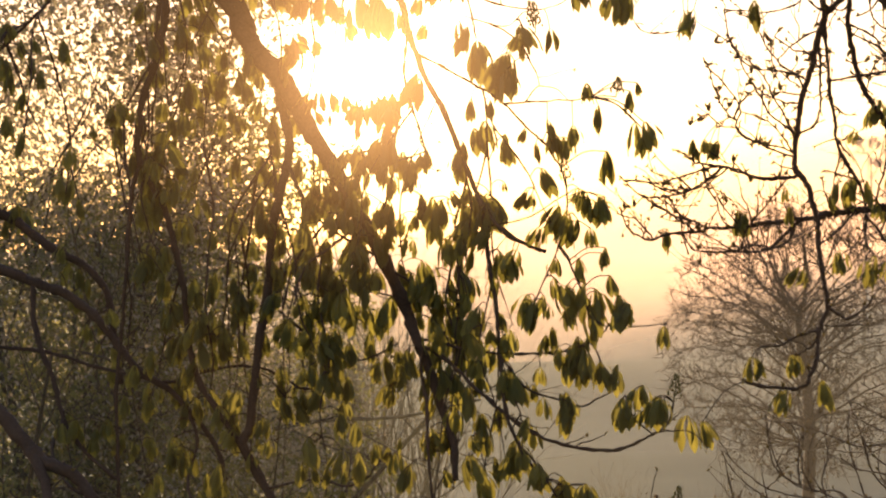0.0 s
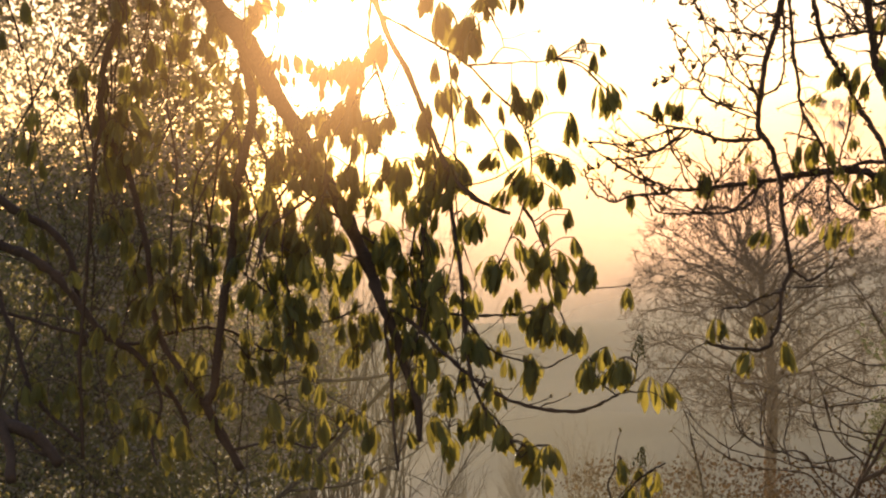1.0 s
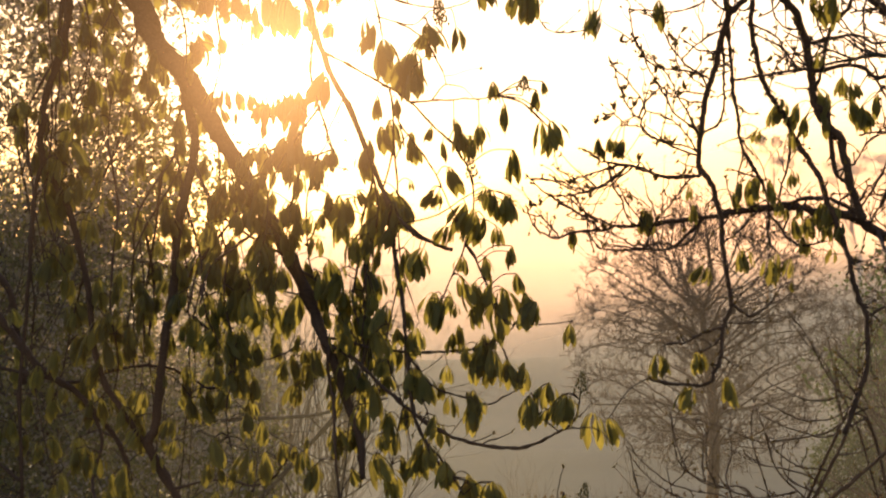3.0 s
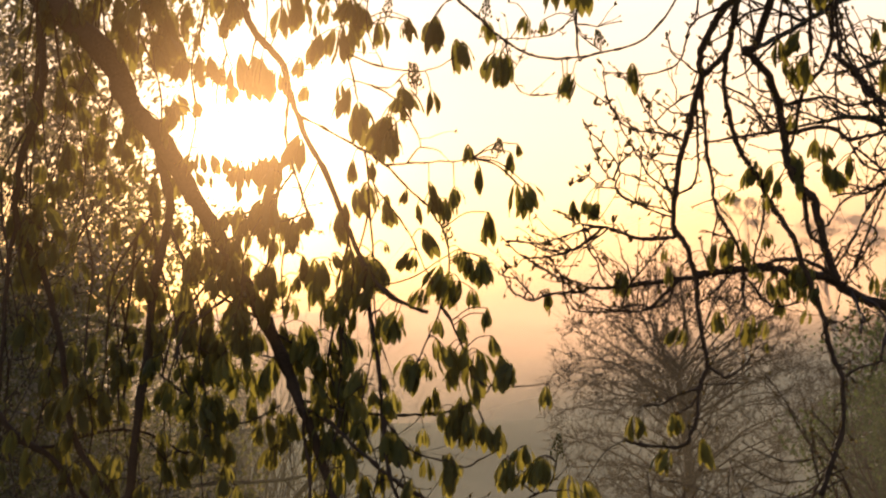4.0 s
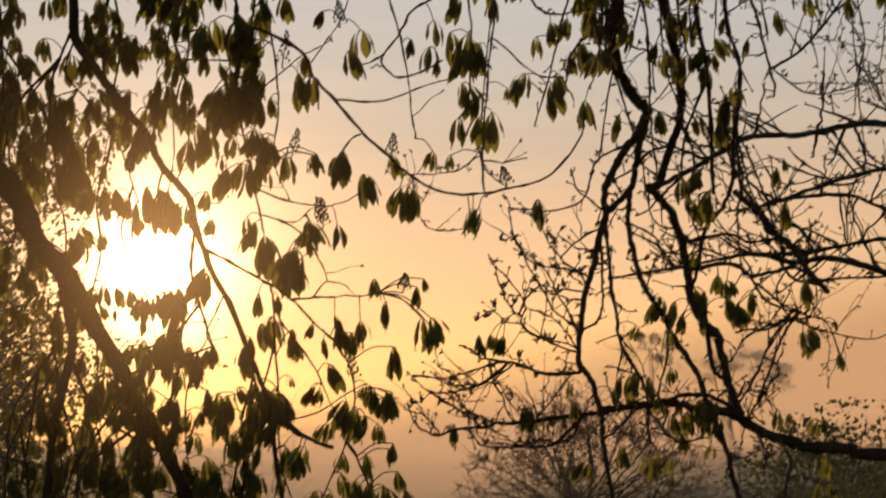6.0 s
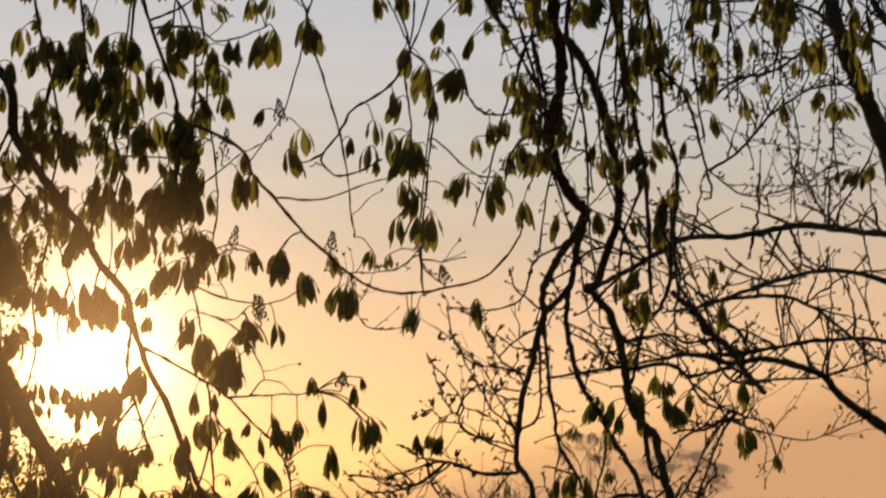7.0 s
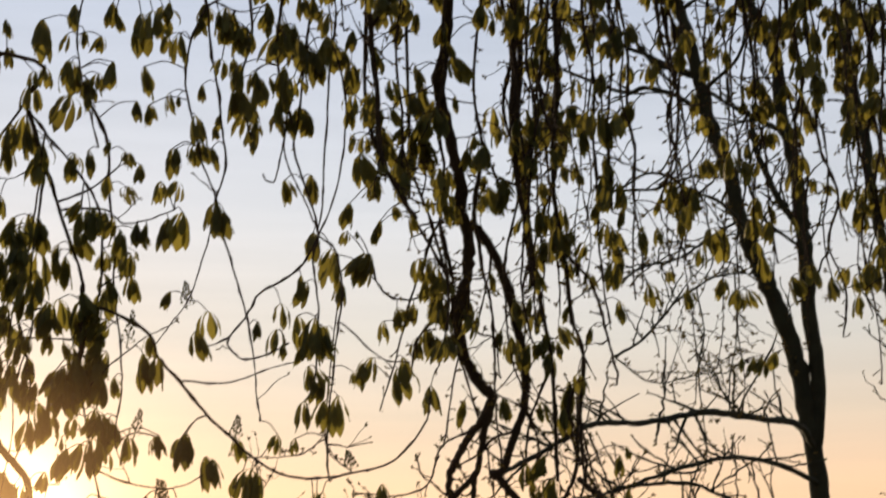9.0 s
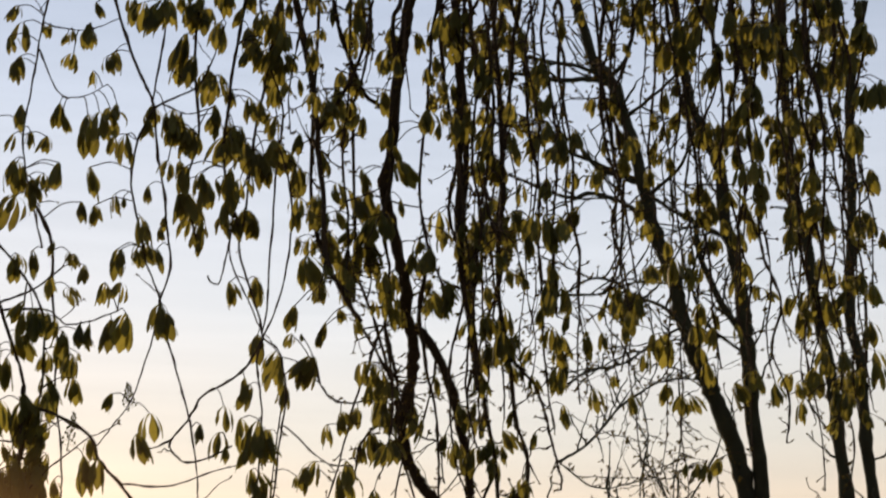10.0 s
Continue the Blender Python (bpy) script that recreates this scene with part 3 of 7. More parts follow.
def droopers(tree, seed, count, az, top, low, d, cm, leafy, root=0, drift=0.6, kink=0.22):
    """Thin twigs that hang down, at random within the stretch az, from the height top to heights within low (degrees)."""
    rng = random.Random(seed)
    for i in range(count):
        a, e = rng.uniform(*az), rng.uniform(*top)
        end = rng.uniform(*low)
        steps = max(4, int((e - end) / 1.3))
        pts, slide = [], rng.uniform(-drift, drift)
        for k in range(steps):
            u = k / (steps - 1)
            pts.append((round(a + slide * u * 2 + rng.uniform(-kink, kink), 2), round(e + (end - e) * u, 2)))
        dd = rng.uniform(*d)
        limb(tree, dd, dd - 0.1, cm * rng.uniform(0.8, 1.4), cm * 0.45, *pts, leafy=leafy, root=root, twigs=1.8 if tree is RIGHT else None)


SAPLING = Tree(ground_at(2.1, 7.1), BARK_BROWN, "young_shrub", "thin arching shrub stems with small buds", 1.0)
SAPLING.twigs, SAPLING.twig_length, SAPLING.twig_radius, SAPLING.bud_size, SAPLING.side_twigs = 2.6, 0.22, 0.002, 0.012, True
SAPLING.spur = 0.08
support(SAPLING, 6, (0.03, 0.02, 0.012), SAPLING.base, SAPLING.base + [0.02, 0, 0.4], SAPLING.base + [0.1, 0, 0.75])

limb(LEFT, 5.9, 5.2, 9.6, 1.7, (-12.53, 13.01), (-11.01, 11.84), (-9.12, 10.14), (-7.93, 8.91), (-6.72, 7.66), (-6.03, 6.29), (-5.33, 5.43), (-4.63, 4.22), (-3.93, 3.0), (-3.23, 1.95), (-2.53, 0.72), (-1.83, -0.51), (-1.13, -2.09), (-0.69, -3.14), (-0.25, -4.37), (0.28, -6.11), (0.39, -7.15), leafy=5, root=1)
limb(LEFT, 5.6, 5, 3.4, 0.9, (-6.37, 14.72), (-4.89, 12.42), (-4.2, 11.51), (-3.5, 10.67), (-2.79, 9.74), (-2.18, 8.56), (-1.39, 7.71), (-1.09, 6.67), (-0.69, 5.63), (0.11, 4.14), (0.81, 2.48), (1.25, 1.6), (1.78, 0.72), (2.57, 0.16), (3.18, -0.07), leafy=6, root=1)
limb(LEFT, 5.1, 5, 1.4, 0.8, (1.16, 1.69), (1.34, 0.72), (1.48, -0.51), (1.69, -1.74), (1.78, -3.14), (1.86, -4.54), (2.13, -5.59), (2.65, -6.54), (3.09, -7.14), leafy=9)
limb(LEFT, 5.2, 5, 0.8, 0.4, (-0.33, 6.15), (0.28, 5.45), (1.16, 4.93), (1.86, 4.4), (2.57, 3.7), (3.18, 3.17), (3.62, 2.47), (3.79, 1.77), (3.79, 1.07), (3.53, 0.02), (3.09, -1.04), (2.65, -2.09))
limb(LEFT, 5.1, 5, 0.6, 0.3, (1.86, 4.4), (2.74, 4.57), (3.53, 4.61), (4.23, 4.6), (4.58, 4.7))
limb(LEFT, 5, 4.9, 0.5, 0.2, (2.48, 5.53), (2.92, 5.01), (3.53, 4.95), (3.88, 4.6))
limb(LEFT, 5.1, 5, 0.6, 0.3, (1.16, 4.93), (1.51, 3.88), (1.86, 3.35), (2.57, 2.48), (2.92, 1.69), (3.36, 0.81), (3.62, 0.11))
limb(LEFT, 5.1, 5, 0.6, 0.3, (1.16, 0.77), (1.69, 0.76), (2.74, 1.07), (3.79, 1.68))
limb(LEFT, 5.1, 5, 0.5, 0.3, (-0.86, 4.4), (-0.69, 3.53), (-0.49, 2.97))
limb(LEFT, 5.1, 5, 0.8, 0.3, (3.53, 0.02), (3.97, -0.51), (4.32, -1.39), (4.58, -2.09), (5.1, -2.43), leafy=6)
limb(LEFT, 5.2, 5, 1.0, 0.3, (-0.77, -2.85), (0.11, -2.97), (0.81, -3.14), (2.04, -3.28), (3.09, -3.23), (3.97, -3.14), (4.84, -2.78), (5.19, -2.35), (5.54, -2.43), (6.93, -2.32), leafy=4)
limb(LEFT, 5.2, 5, 0.8, 0.3, (1.69, -3.49), (2.57, -4.28), (3.44, -4.62), (4.32, -4.83), (4.84, -4.62), (5.37, -4.35), leafy=3)
limb(LEFT, 5.2, 4.9, 1.3, 0.5, (-0.6, -2.97), (0.11, -3.5), (1.16, -4.54), (2.04, -5.33), (2.92, -5.85), (3.97, -6.15), (5.19, -6.26), (6.06, -5.99), (6.5, -5.73), (6.93, -5.29), (7.14, -4.72))
limb(LEFT, 4.9, 4.9, 0.4, 0.3, (6.5, -5.76), (7.1, -5.65), (7.71, -5.68), (8.14, -6.05))
limb(LEFT, 4.9, 4.9, 0.4, 0.3, (6.5, -5.73), (5.97, -5.22), (5.71, -4.7))
limb(LEFT, 5.2, 5.2, 1.1, 0.8, (-0.63, -3.11), (-0.69, -3.85), (-0.51, -4.89), (-0.42, -6.29), (-0.28, -8.02), leafy=2)
limb(LEFT, 5.1, 5, 0.8, 0.5, (1.78, -5.33), (2.39, -6.11), (2.83, -6.63), (3.53, -7.66), leafy=8)
limb(LEFT, 5.6, 5.6, 2.8, 2.8, (-5.5, 5.6), (-4.98, 4.21), (-4.84, 3.17), (-5.07, 1.77), (-5.33, 0.19), (-5.54, -1.38), (-5.77, -2.78), (-5.89, -4.17), (-6.03, -5.56), (-6.17, -6.08), (-5.77, -6.95), (-5.16, -7.99), leafy=3)
limb(LEFT, 5.8, 5.6, 2.7, 1.7, (-9.31, 11.65), (-8.88, 9.65), (-8.71, 7.62), (-8.79, 6.76), (-9.05, 5.73), (-9.39, 4.52), (-9.56, 3.48), (-9.48, 2.62), (-9.05, 2.01), (-8.71, 1.23), (-8.45, 0.19), (-8.14, -1.03), (-8.02, -2.07), (-7.85, -3.12), (-7.41, -4.33), (-6.81, -5.21), (-6.2, -6.08), leafy=6, root=1)
limb(LEFT, 5.7, 5.7, 1.6, 1.0, (-9.48, 2.62), (-9.62, 1.92), (-9.74, 0.71), (-9.79, -0.5), (-9.91, -2.06), (-10.08, -4.48), (-9.99, -7.56), leafy=6)
limb(LEFT, 6.2, 6, 4.2, 1.5, (-16.0, 1.88), (-13.53, 1.04), (-12.86, 0.7), (-12.02, 0.02), (-11.01, -0.5), (-10.33, -1.37), (-10.08, -2.75), (-9.91, -4.13), leafy=5, root=1)
limb(LEFT, 6, 5.8, 4.1, 1.2, (-16.0, 0.02), (-13.53, -0.58), (-12.53, -1.01), (-11.52, -1.36), (-10.67, -2.06), (-10.16, -2.75), (-9.48, -3.62), (-8.45, -4.32), (-7.93, -4.85), (-7.07, -6.07), (-6.72, -7.11), leafy=6, root=1)
limb(LEFT, 5.6, 5.4, 5.8, 3.3, (-16.48, -2.68), (-14.69, -4.06), (-13.53, -4.93), (-12.86, -5.79), (-12.19, -6.49), (-11.35, -6.93), (-10.67, -7.71), root=1, leafy=5)
limb(LEFT, 5.6, 5.4, 3.4, 2.7, (-12.53, -6.14), (-12.19, -7.0), (-12.11, -8.18))
limb(LEFT, 5.9, 5.8, 2.0, 1.1, (-12.7, -1.1), (-12.56, -2.21), (-12.36, -3.07), (-12.02, -3.93), (-11.69, -5.14), (-11.18, -6.0), (-10.33, -7.04), leafy=6)
limb(LEFT, 6, 5.8, 1.5, 0.7, (-15.51, -2.78), (-13.53, -2.97), (-12.19, -3.16), (-11.18, -3.43), (-10.16, -3.79), (-8.45, -4.15), (-7.41, -3.81), (-6.03, -3.65), (-4.98, -4.01), (-4.28, -4.36), (-3.23, -4.19), leafy=4, root=1)
limb(LEFT, 5.6, 5.4, 0.7, 0.5, (-4.63, -1.73), (-4.2, -2.61), (-3.93, -3.14), (-3.06, -3.4), (-2.18, -3.32), (-1.39, -2.92), leafy=4)
limb(LEFT, 6.2, 6, 1.9, 0.9, (-11.35, 9.58), (-11.86, 7.88), (-12.86, 6.67), (-13.53, 5.98), (-14.52, 4.94), leafy=6, root=1)
limb(LEFT, 5.3, 5.2, 0.8, 0.5, (-1.65, -0.69), (-0.95, -1.04), (-0.25, -2.09), (0.28, -2.79), leafy=8)
limb(LEFT, 5.3, 5.2, 1.0, 0.6, (-2.53, 0.72), (-3.41, 0.19), (-4.28, -0.51), (-4.63, -1.73), leafy=8)
limb(LEFT, 5.4, 5.3, 1.0, 0.7, (-3.23, 1.95), (-3.76, 0.72), (-4.63, -0.51), (-4.98, -2.08), leafy=9)
limb(LEFT, 5.4, 5.3, 0.8, 0.5, (-4.63, -6.96), (-3.93, -7.14), (-3.06, -7.32), (-2.36, -7.06), (-2.0, -6.63), leafy=6)
limb(LEFT, 5.8, 5.7, 1.1, 0.7, (-7.93, -4.85), (-7.59, -5.89), (-7.93, -7.09), (-7.76, -7.78), leafy=7)
limb(LEFT, 5.9, 5.8, 1.1, 0.7, (-11.69, -5.14), (-12.02, -6.15), (-11.52, -7.18), (-11.01, -7.87), leafy=7)
limb(LEFT, 5.3, 5.2, 1.0, 0.5, (0.1, 13.54), (0.15, 12.51), (0.12, 11.13), (0.31, 9.92), (0.58, 8.71))
limb(LEFT, 5.3, 5.1, 0.7, 0.5, (0.58, 8.71), (0.67, 7.92), (0.85, 7.14), (1.03, 6.53))
limb(LEFT, 5.2, 5.1, 0.6, 0.3, (0.76, 7.92), (1.73, 7.5), (2.62, 7.36), (3.5, 7.51), (4.3, 8.0))
limb(LEFT, 5.1, 5.1, 0.4, 0.2, (0.85, 7.17), (1.91, 6.97), (2.44, 7.33), (2.74, 7.77))
limb(LEFT, 5.1, 5, 0.6, 0.3, (1.47, 6.97), (2.27, 6.45), (2.8, 5.57), (2.98, 5.05))
limb(LEFT, 5.4, 5.2, 0.7, 0.5, (-1.83, 12.47), (-1.55, 11.44), (-1.37, 10.41), (-1.36, 9.37), (-1.52, 8.33))
limb(LEFT, 5.6, 5.4, 0.7, 0.5, (-6.33, 12.31), (-5.12, 11.33), (-4.24, 10.34), (-3.36, 8.98), (-2.82, 7.43), leafy=4)
limb(LEFT, 5.6, 5.4, 0.9, 0.5, (-5.31, 12.86), (-5.46, 11.32), (-5.61, 9.78), (-5.75, 7.89), leafy=7)
limb(LEFT, 5.3, 5, 1.0, 0.5, (0.65, 13.02), (1.18, 12.69), (2.17, 12.1), (2.45, 11.41), (3.1, 10.69), (4.0, 9.6), (4.89, 8.78), (5.7, 8.18), (6.49, 7.86), (7.56, 7.8), (8.62, 7.97), (9.68, 8.18), (10.4, 8.7), (11.03, 9.58), (11.12, 10.31))
limb(LEFT, 5.2, 5.1, 0.6, 0.3, (3.1, 10.69), (4.59, 10.66), (6.01, 11.11), (6.81, 11.33))
limb(LEFT, 5.2, 5.1, 0.6, 0.3, (0.37, 10.23), (0.7, 10.76), (1.39, 11.39), (2.17, 12.1))
limb(LEFT, 5.4, 5.3, 1.3, 0.8, (-2.59, 20.39), (-1.92, 18.92), (-1.53, 17.92), (-1.05, 16.75), (-0.56, 15.4), (-0.09, 14.21), (0.21, 12.83), (0.19, 11.45), (0.04, 10.57), leafy=9, root=1)
limb(LEFT, 5.3, 5.2, 0.8, 0.6, (-1.47, 18.95), (-0.99, 17.78), (-0.17, 16.96), (0.39, 16.13), (0.69, 14.93), (0.64, 13.2), (0.23, 12.23), leafy=7)
limb(LEFT, 5.3, 5.2, 0.7, 0.5, (-0.58, 16.09), (0.2, 16.46), (1.08, 17.19), leafy=5)
limb(LEFT, 5.5, 5.3, 0.8, 0.5, (-3.24, 18.84), (-2.92, 17.34), (-2.77, 15.64), (-2.55, 14.45), (-1.99, 13.27), (-1.6, 11.91), (-1.29, 10.54), leafy=10)
limb(LEFT, 5.3, 5.2, 0.5, 0.3, (-1.08, 12.06), (-0.2, 11.85), (0.67, 12.07), (1.54, 12.73))
limb(LEFT, 5.4, 5.3, 0.5, 0.3, (-4.43, 18.09), (-3.69, 17.04), (-2.81, 16.66), (-2.1, 16.7), (-1.33, 17.42), leafy=5)
limb(LEFT, 5.2, 5.1, 0.6, 0.4, (-0.93, 15.73), (0.58, 15.88), (1.3, 15.47), (2.01, 15.58), (2.9, 15.95), leafy=7)
limb(LEFT, 5.4, 5.3, 1.0, 0.7, (-5.11, 17.7), (-4.36, 16.4), (-3.95, 14.72), (-3.52, 12.69), (-3.96, 10.62), leafy=10)
limb(LEFT, 5.3, 5.1, 1.0, 0.6, (1.56, 26.9), (2.17, 25.59), (2.76, 24.09), (3.38, 22.92), (3.7, 22.24), (3.96, 20.7), (4.19, 19.67), (4.33, 18.45), (4.47, 17.42), (4.21, 16.36), root=2)
limb(LEFT, 5.2, 5.1, 0.7, 0.5, (3.7, 22.24), (3.29, 21.18), (3.18, 19.79), (3.48, 18.42), (3.79, 17.39), (4.21, 16.36))
limb(LEFT, 5.1, 5, 0.6, 0.4, (4.21, 16.36), (4.48, 15.16), (4.94, 13.78), (5.3, 12.41), (5.52, 11.21), (5.68, 10.18), (5.77, 9.5))
limb(LEFT, 5.1, 5, 0.5, 0.3, (4.21, 16.36), (4.03, 15.14), (3.73, 14.09), (3.42, 13.22), (2.93, 12.51), (2.36, 11.78))
limb(LEFT, 5.3, 5.2, 0.6, 0.5, (0.46, 26.64), (0.18, 25.26), (-0.07, 23.71), (-0.24, 22.33), (-0.43, 21.11), (-0.14, 19.59), (0.43, 17.74), root=2, leafy=4)
limb(LEFT, 5.2, 5.1, 0.5, 0.3, (-0.91, 25.16), (0.05, 24.57), (1.35, 24.47), (2.45, 24.72))
limb(LEFT, 5.2, 5.1, 0.5, 0.3, (-0.25, 23.69), (0.56, 22.56), (1.3, 22.41), (2.19, 22.85), leafy=3)
limb(LEFT, 5.3, 5.2, 0.7, 0.3, (4.24, 22.45), (4.97, 22.83), (5.68, 23.9), (6.02, 24.95), leafy=6)
limb(LEFT, 5.2, 5.1, 0.5, 0.3, (3.96, 22.52), (4.82, 22.13), (5.74, 22.34), leafy=5)
limb(LEFT, 5.3, 5.1, 0.8, 0.6, (7.87, 27.08), (7.75, 25.7), (7.47, 23.97), (7.15, 22.22), (6.92, 20.47), (6.78, 19.07), (6.63, 17.99), (6.93, 16.97), (7.33, 15.93), (7.51, 15.24), root=2, leafy=7)
limb(LEFT, 5.2, 5.1, 0.6, 0.5, (7.48, 23.79), (7.99, 22.24), (7.85, 20.49), (7.72, 18.04), (7.67, 16.64), (7.56, 15.41))
limb(LEFT, 5.2, 5.1, 0.6, 0.5, (8.58, 21.21), (8.33, 19.63), (8.31, 18.03), (7.98, 16.47), (7.58, 15.24), leafy=4)
limb(LEFT, 5.2, 5.1, 0.5, 0.4, (6.92, 20.47), (6.5, 19.06), (6.41, 17.83), (6.75, 16.88), (7.23, 15.93), (7.5, 15.31))
limb(LEFT, 5.1, 5.1, 0.4, 0.5, (6.18, 18.35), (6.21, 17.47), (6.08, 16.98), (5.86, 16.94), (5.71, 17.15))
limb(LEFT, 5.1, 5, 0.7, 0.5, (7.51, 15.24), (7.1, 14.36), (6.4, 13.82), (5.7, 13.37), (5.37, 12.75), (4.87, 12.05), (4.77, 11.71), (5.25, 11.37), (5.95, 11.52), (6.64, 11.92))
limb(LEFT, 5.1, 5, 0.6, 0.5, (7.51, 15.24), (7.36, 14.53), (7.48, 13.49), (7.54, 12.45), (7.46, 10.89), (7.39, 10.21), leafy=9)
limb(LEFT, 5.1, 5, 0.6, 0.5, (7.61, 15.24), (8.07, 14.9), (8.28, 13.85), (8.21, 12.63), (8.08, 10.9), (7.94, 9.35), (7.94, 7.82), (8.07, 7.55), leafy=3)
limb(LEFT, 5.1, 5, 0.5, 0.4, (8.3, 12.64), (8.94, 11.95), (9.66, 11.43), (10.46, 11.33), leafy=7)
limb(LEFT, 5.1, 5, 0.5, 0.3, (4.87, 12.05), (4.18, 11.83), (3.66, 11.93), leafy=4)
limb(LEFT, 5.3, 5.1, 1.0, 0.6, (5.17, 26.96), (5.06, 25.25), (4.94, 23.52), (5.21, 21.45), (4.91, 19.87), (5.25, 18.32), root=2, leafy=7)
limb(LEFT, 5.3, 5.1, 1.0, 0.6, (7.1, 26.88), (6.6, 24.63), (6.29, 22.54), (6.18, 20.44), (6.61, 18.71), root=2, leafy=7)
limb(LEFT, 5.2, 5.1, 0.8, 0.5, (4.05, 26.56), (3.96, 24.5), (3.69, 22.42), root=2, leafy=5)
flower_spike(LEFT, 7.14, -4.72, 7.3)
flower_spike(LEFT, 2.83, 6.84, 7.3)
flower_spike(LEFT, 3.85, 1.95, 8.1)
flower_spike(LEFT, 5.37, 4.7, 4.9)
flower_spike(LEFT, 1.87, 8.86, 8.1)
flower_spike(LEFT, 2.88, 6.71, 8.1)
flower_spike(LEFT, 5.0, 8.88, 6.5)
flower_spike(LEFT, 8.64, 7.99, 4.9)
flower_spike(LEFT, -0.29, 7.47, 8.1)
flower_spike(LEFT, 3.4, 12.91, 7.3)
flower_spike(LEFT, 1.56, 11.65, 9.8)
flower_spike(LEFT, -2.68, 15.65, 6.5)
limb(LEFT, 5.2, 5, 1.0, 0.5, (3.16, -11.77), (4.92, -10.56), (5.97, -9.69), (6.58, -9.0), (7.1, -8.44), (7.54, -8.09), (8.02, -7.77), root=1, leafy=2)
limb(LEFT, 5.05, 5, 0.6, 0.4, (6.4, -9.17), (6.28, -8.49), (6.49, -7.97), (6.63, -7.62), leafy=2)
flower_spike(LEFT, 7.19, -8.04, 6.2)
limb(LEFT, 5.35, 5.25, 1.1, 0.6, (-4.65, 2.63), (-4.35, 1.7), (-3.66, 0.76), (-2.73, 0.17), (-1.79, -0.31), leafy=3)
limb(LEFT, 5.35, 5.25, 1.1, 0.6, (-1.58, 6.64), (-1.21, 5.58), (-0.98, 4.52), (-0.68, 3.47), (-0.38, 2.87), leafy=3)
limb(LEFT, 5.35, 5.25, 1.1, 0.6, (-2.73, 2.28), (-2.14, 2.64), (-1.33, 2.75), (-0.63, 3.0), leafy=3)
limb(LEFT, 5.35, 5.25, 1.1, 0.6, (-5.42, 5.76), (-5.12, 4.73), (-4.88, 3.67), leafy=3)
limb(RIGHT, 5.5, 5.75, 3.4, 3.5, (12.44, 27.33), (12.18, 25.78), (11.99, 24.74), (11.76, 23.7), (11.58, 22.3), (11.55, 20.9), (11.33, 19.85), (11.59, 18.44), (12.0, 17.04), (12.11, 15.98), root=4, leafy=6)
limb(RIGHT, 5.8, 5.8, 3.6, 3.2, (12.11, 15.98), (12.33, 15.03), (12.28, 13.98), (11.98, 13.03), (12.14, 11.88), (12.54, 11.0), (12.98, 10.38), (13.07, 10.15))
limb(RIGHT, 5.8, 5.8, 3.0, 2.7, (12.25, 15.73), (12.84, 15.28), (13.32, 14.49), (13.74, 13.26), (14.0, 11.85), (14.09, 10.97), (14.14, 10.36), leafy=2)
limb(RIGHT, 5.8, 5.8, 2.5, 1.6, (13.05, 10.22), (12.82, 9.76), (12.52, 9.34), (12.17, 8.74), (11.9, 8.15), (11.67, 7.63), (11.68, 7.11), (11.54, 6.59), (11.36, 5.9), (11.18, 5.21), (11.0, 4.51), (10.91, 3.64), (10.81, 2.77), (10.84, 2.33))
limb(RIGHT, 5.8, 5.8, 2.1, 1.8, (13.05, 10.15), (12.81, 9.16), (12.69, 8.47), (12.51, 7.87), (12.16, 7.54), (11.77, 7.14))
limb(RIGHT, 5.8, 5.8, 1.6, 1.6, (12.52, 7.91), (12.41, 7.1), (12.44, 6.4), (12.57, 5.71), (12.7, 5.01), (12.99, 4.48), (13.33, 3.96), (13.67, 3.26), (14.0, 2.56), (14.34, 1.87), (14.58, 1.17), (14.83, 0.48), (15.08, -0.38), (15.24, -1.07), (15.48, -1.76), (15.73, -2.44), (15.77, -3.47), (15.67, -4.32), (15.45, -4.91), (15.18, -5.68))
limb(RIGHT, 5.8, 5.8, 1.2, 0.9, (11.77, 7.14), (11.71, 6.24), (11.79, 5.37), (11.87, 4.67), (12.0, 3.8), (12.11, 3.1), (12.37, 2.58), (12.71, 2.05), (12.96, 1.36))
limb(RIGHT, 5.8, 5.8, 0.9, 0.7, (11.62, 6.42), (11.56, 5.38), (11.52, 4.5), (11.43, 3.9), (10.99, 3.52))
limb(RIGHT, 5.8, 5.8, 2.5, 2.5, (14.09, 10.32), (13.91, 9.47), (13.64, 8.79), (13.37, 8.11), (12.99, 7.85), (13.28, 7.68), (13.62, 7.24), (13.96, 6.55), (14.21, 5.76), (14.37, 4.98), (14.53, 4.29), (14.87, 3.68), (15.2, 3.24), (15.37, 2.55), (15.53, 1.86), (15.69, 1.25), (15.8, 0.85))
limb(RIGHT, 5.8, 5.8, 2.1, 1.1, (14.59, 4.29), (14.7, 3.85), (14.78, 3.07), (14.97, 2.21), (15.05, 1.89))
limb(RIGHT, 6.4, 5.9, 4.5, 1.8, (20.71, -0.42), (18.92, -0.22), (17.9, -0.15), (17.29, 0.01), (16.62, 0.2), (16.05, 0.49), (15.6, 0.84), (14.97, 1.01), (14.46, 0.95), (14.0, 1.23), (13.32, 1.27), (12.61, 1.17), (11.92, 1.1), (11.46, 0.98), root=3, leafy=4)
limb(RIGHT, 5.9, 5.8, 1.5, 0.4, (11.46, 0.98), (10.87, 0.9), (10.29, 0.81), (9.58, 0.76), (9.0, 0.66), (8.41, 0.64), (7.93, 0.54), (7.34, 0.47), (6.86, 0.4), (6.51, 0.28), (6.16, 0.35), (5.81, 0.65), (5.52, 1.23), leafy=1)
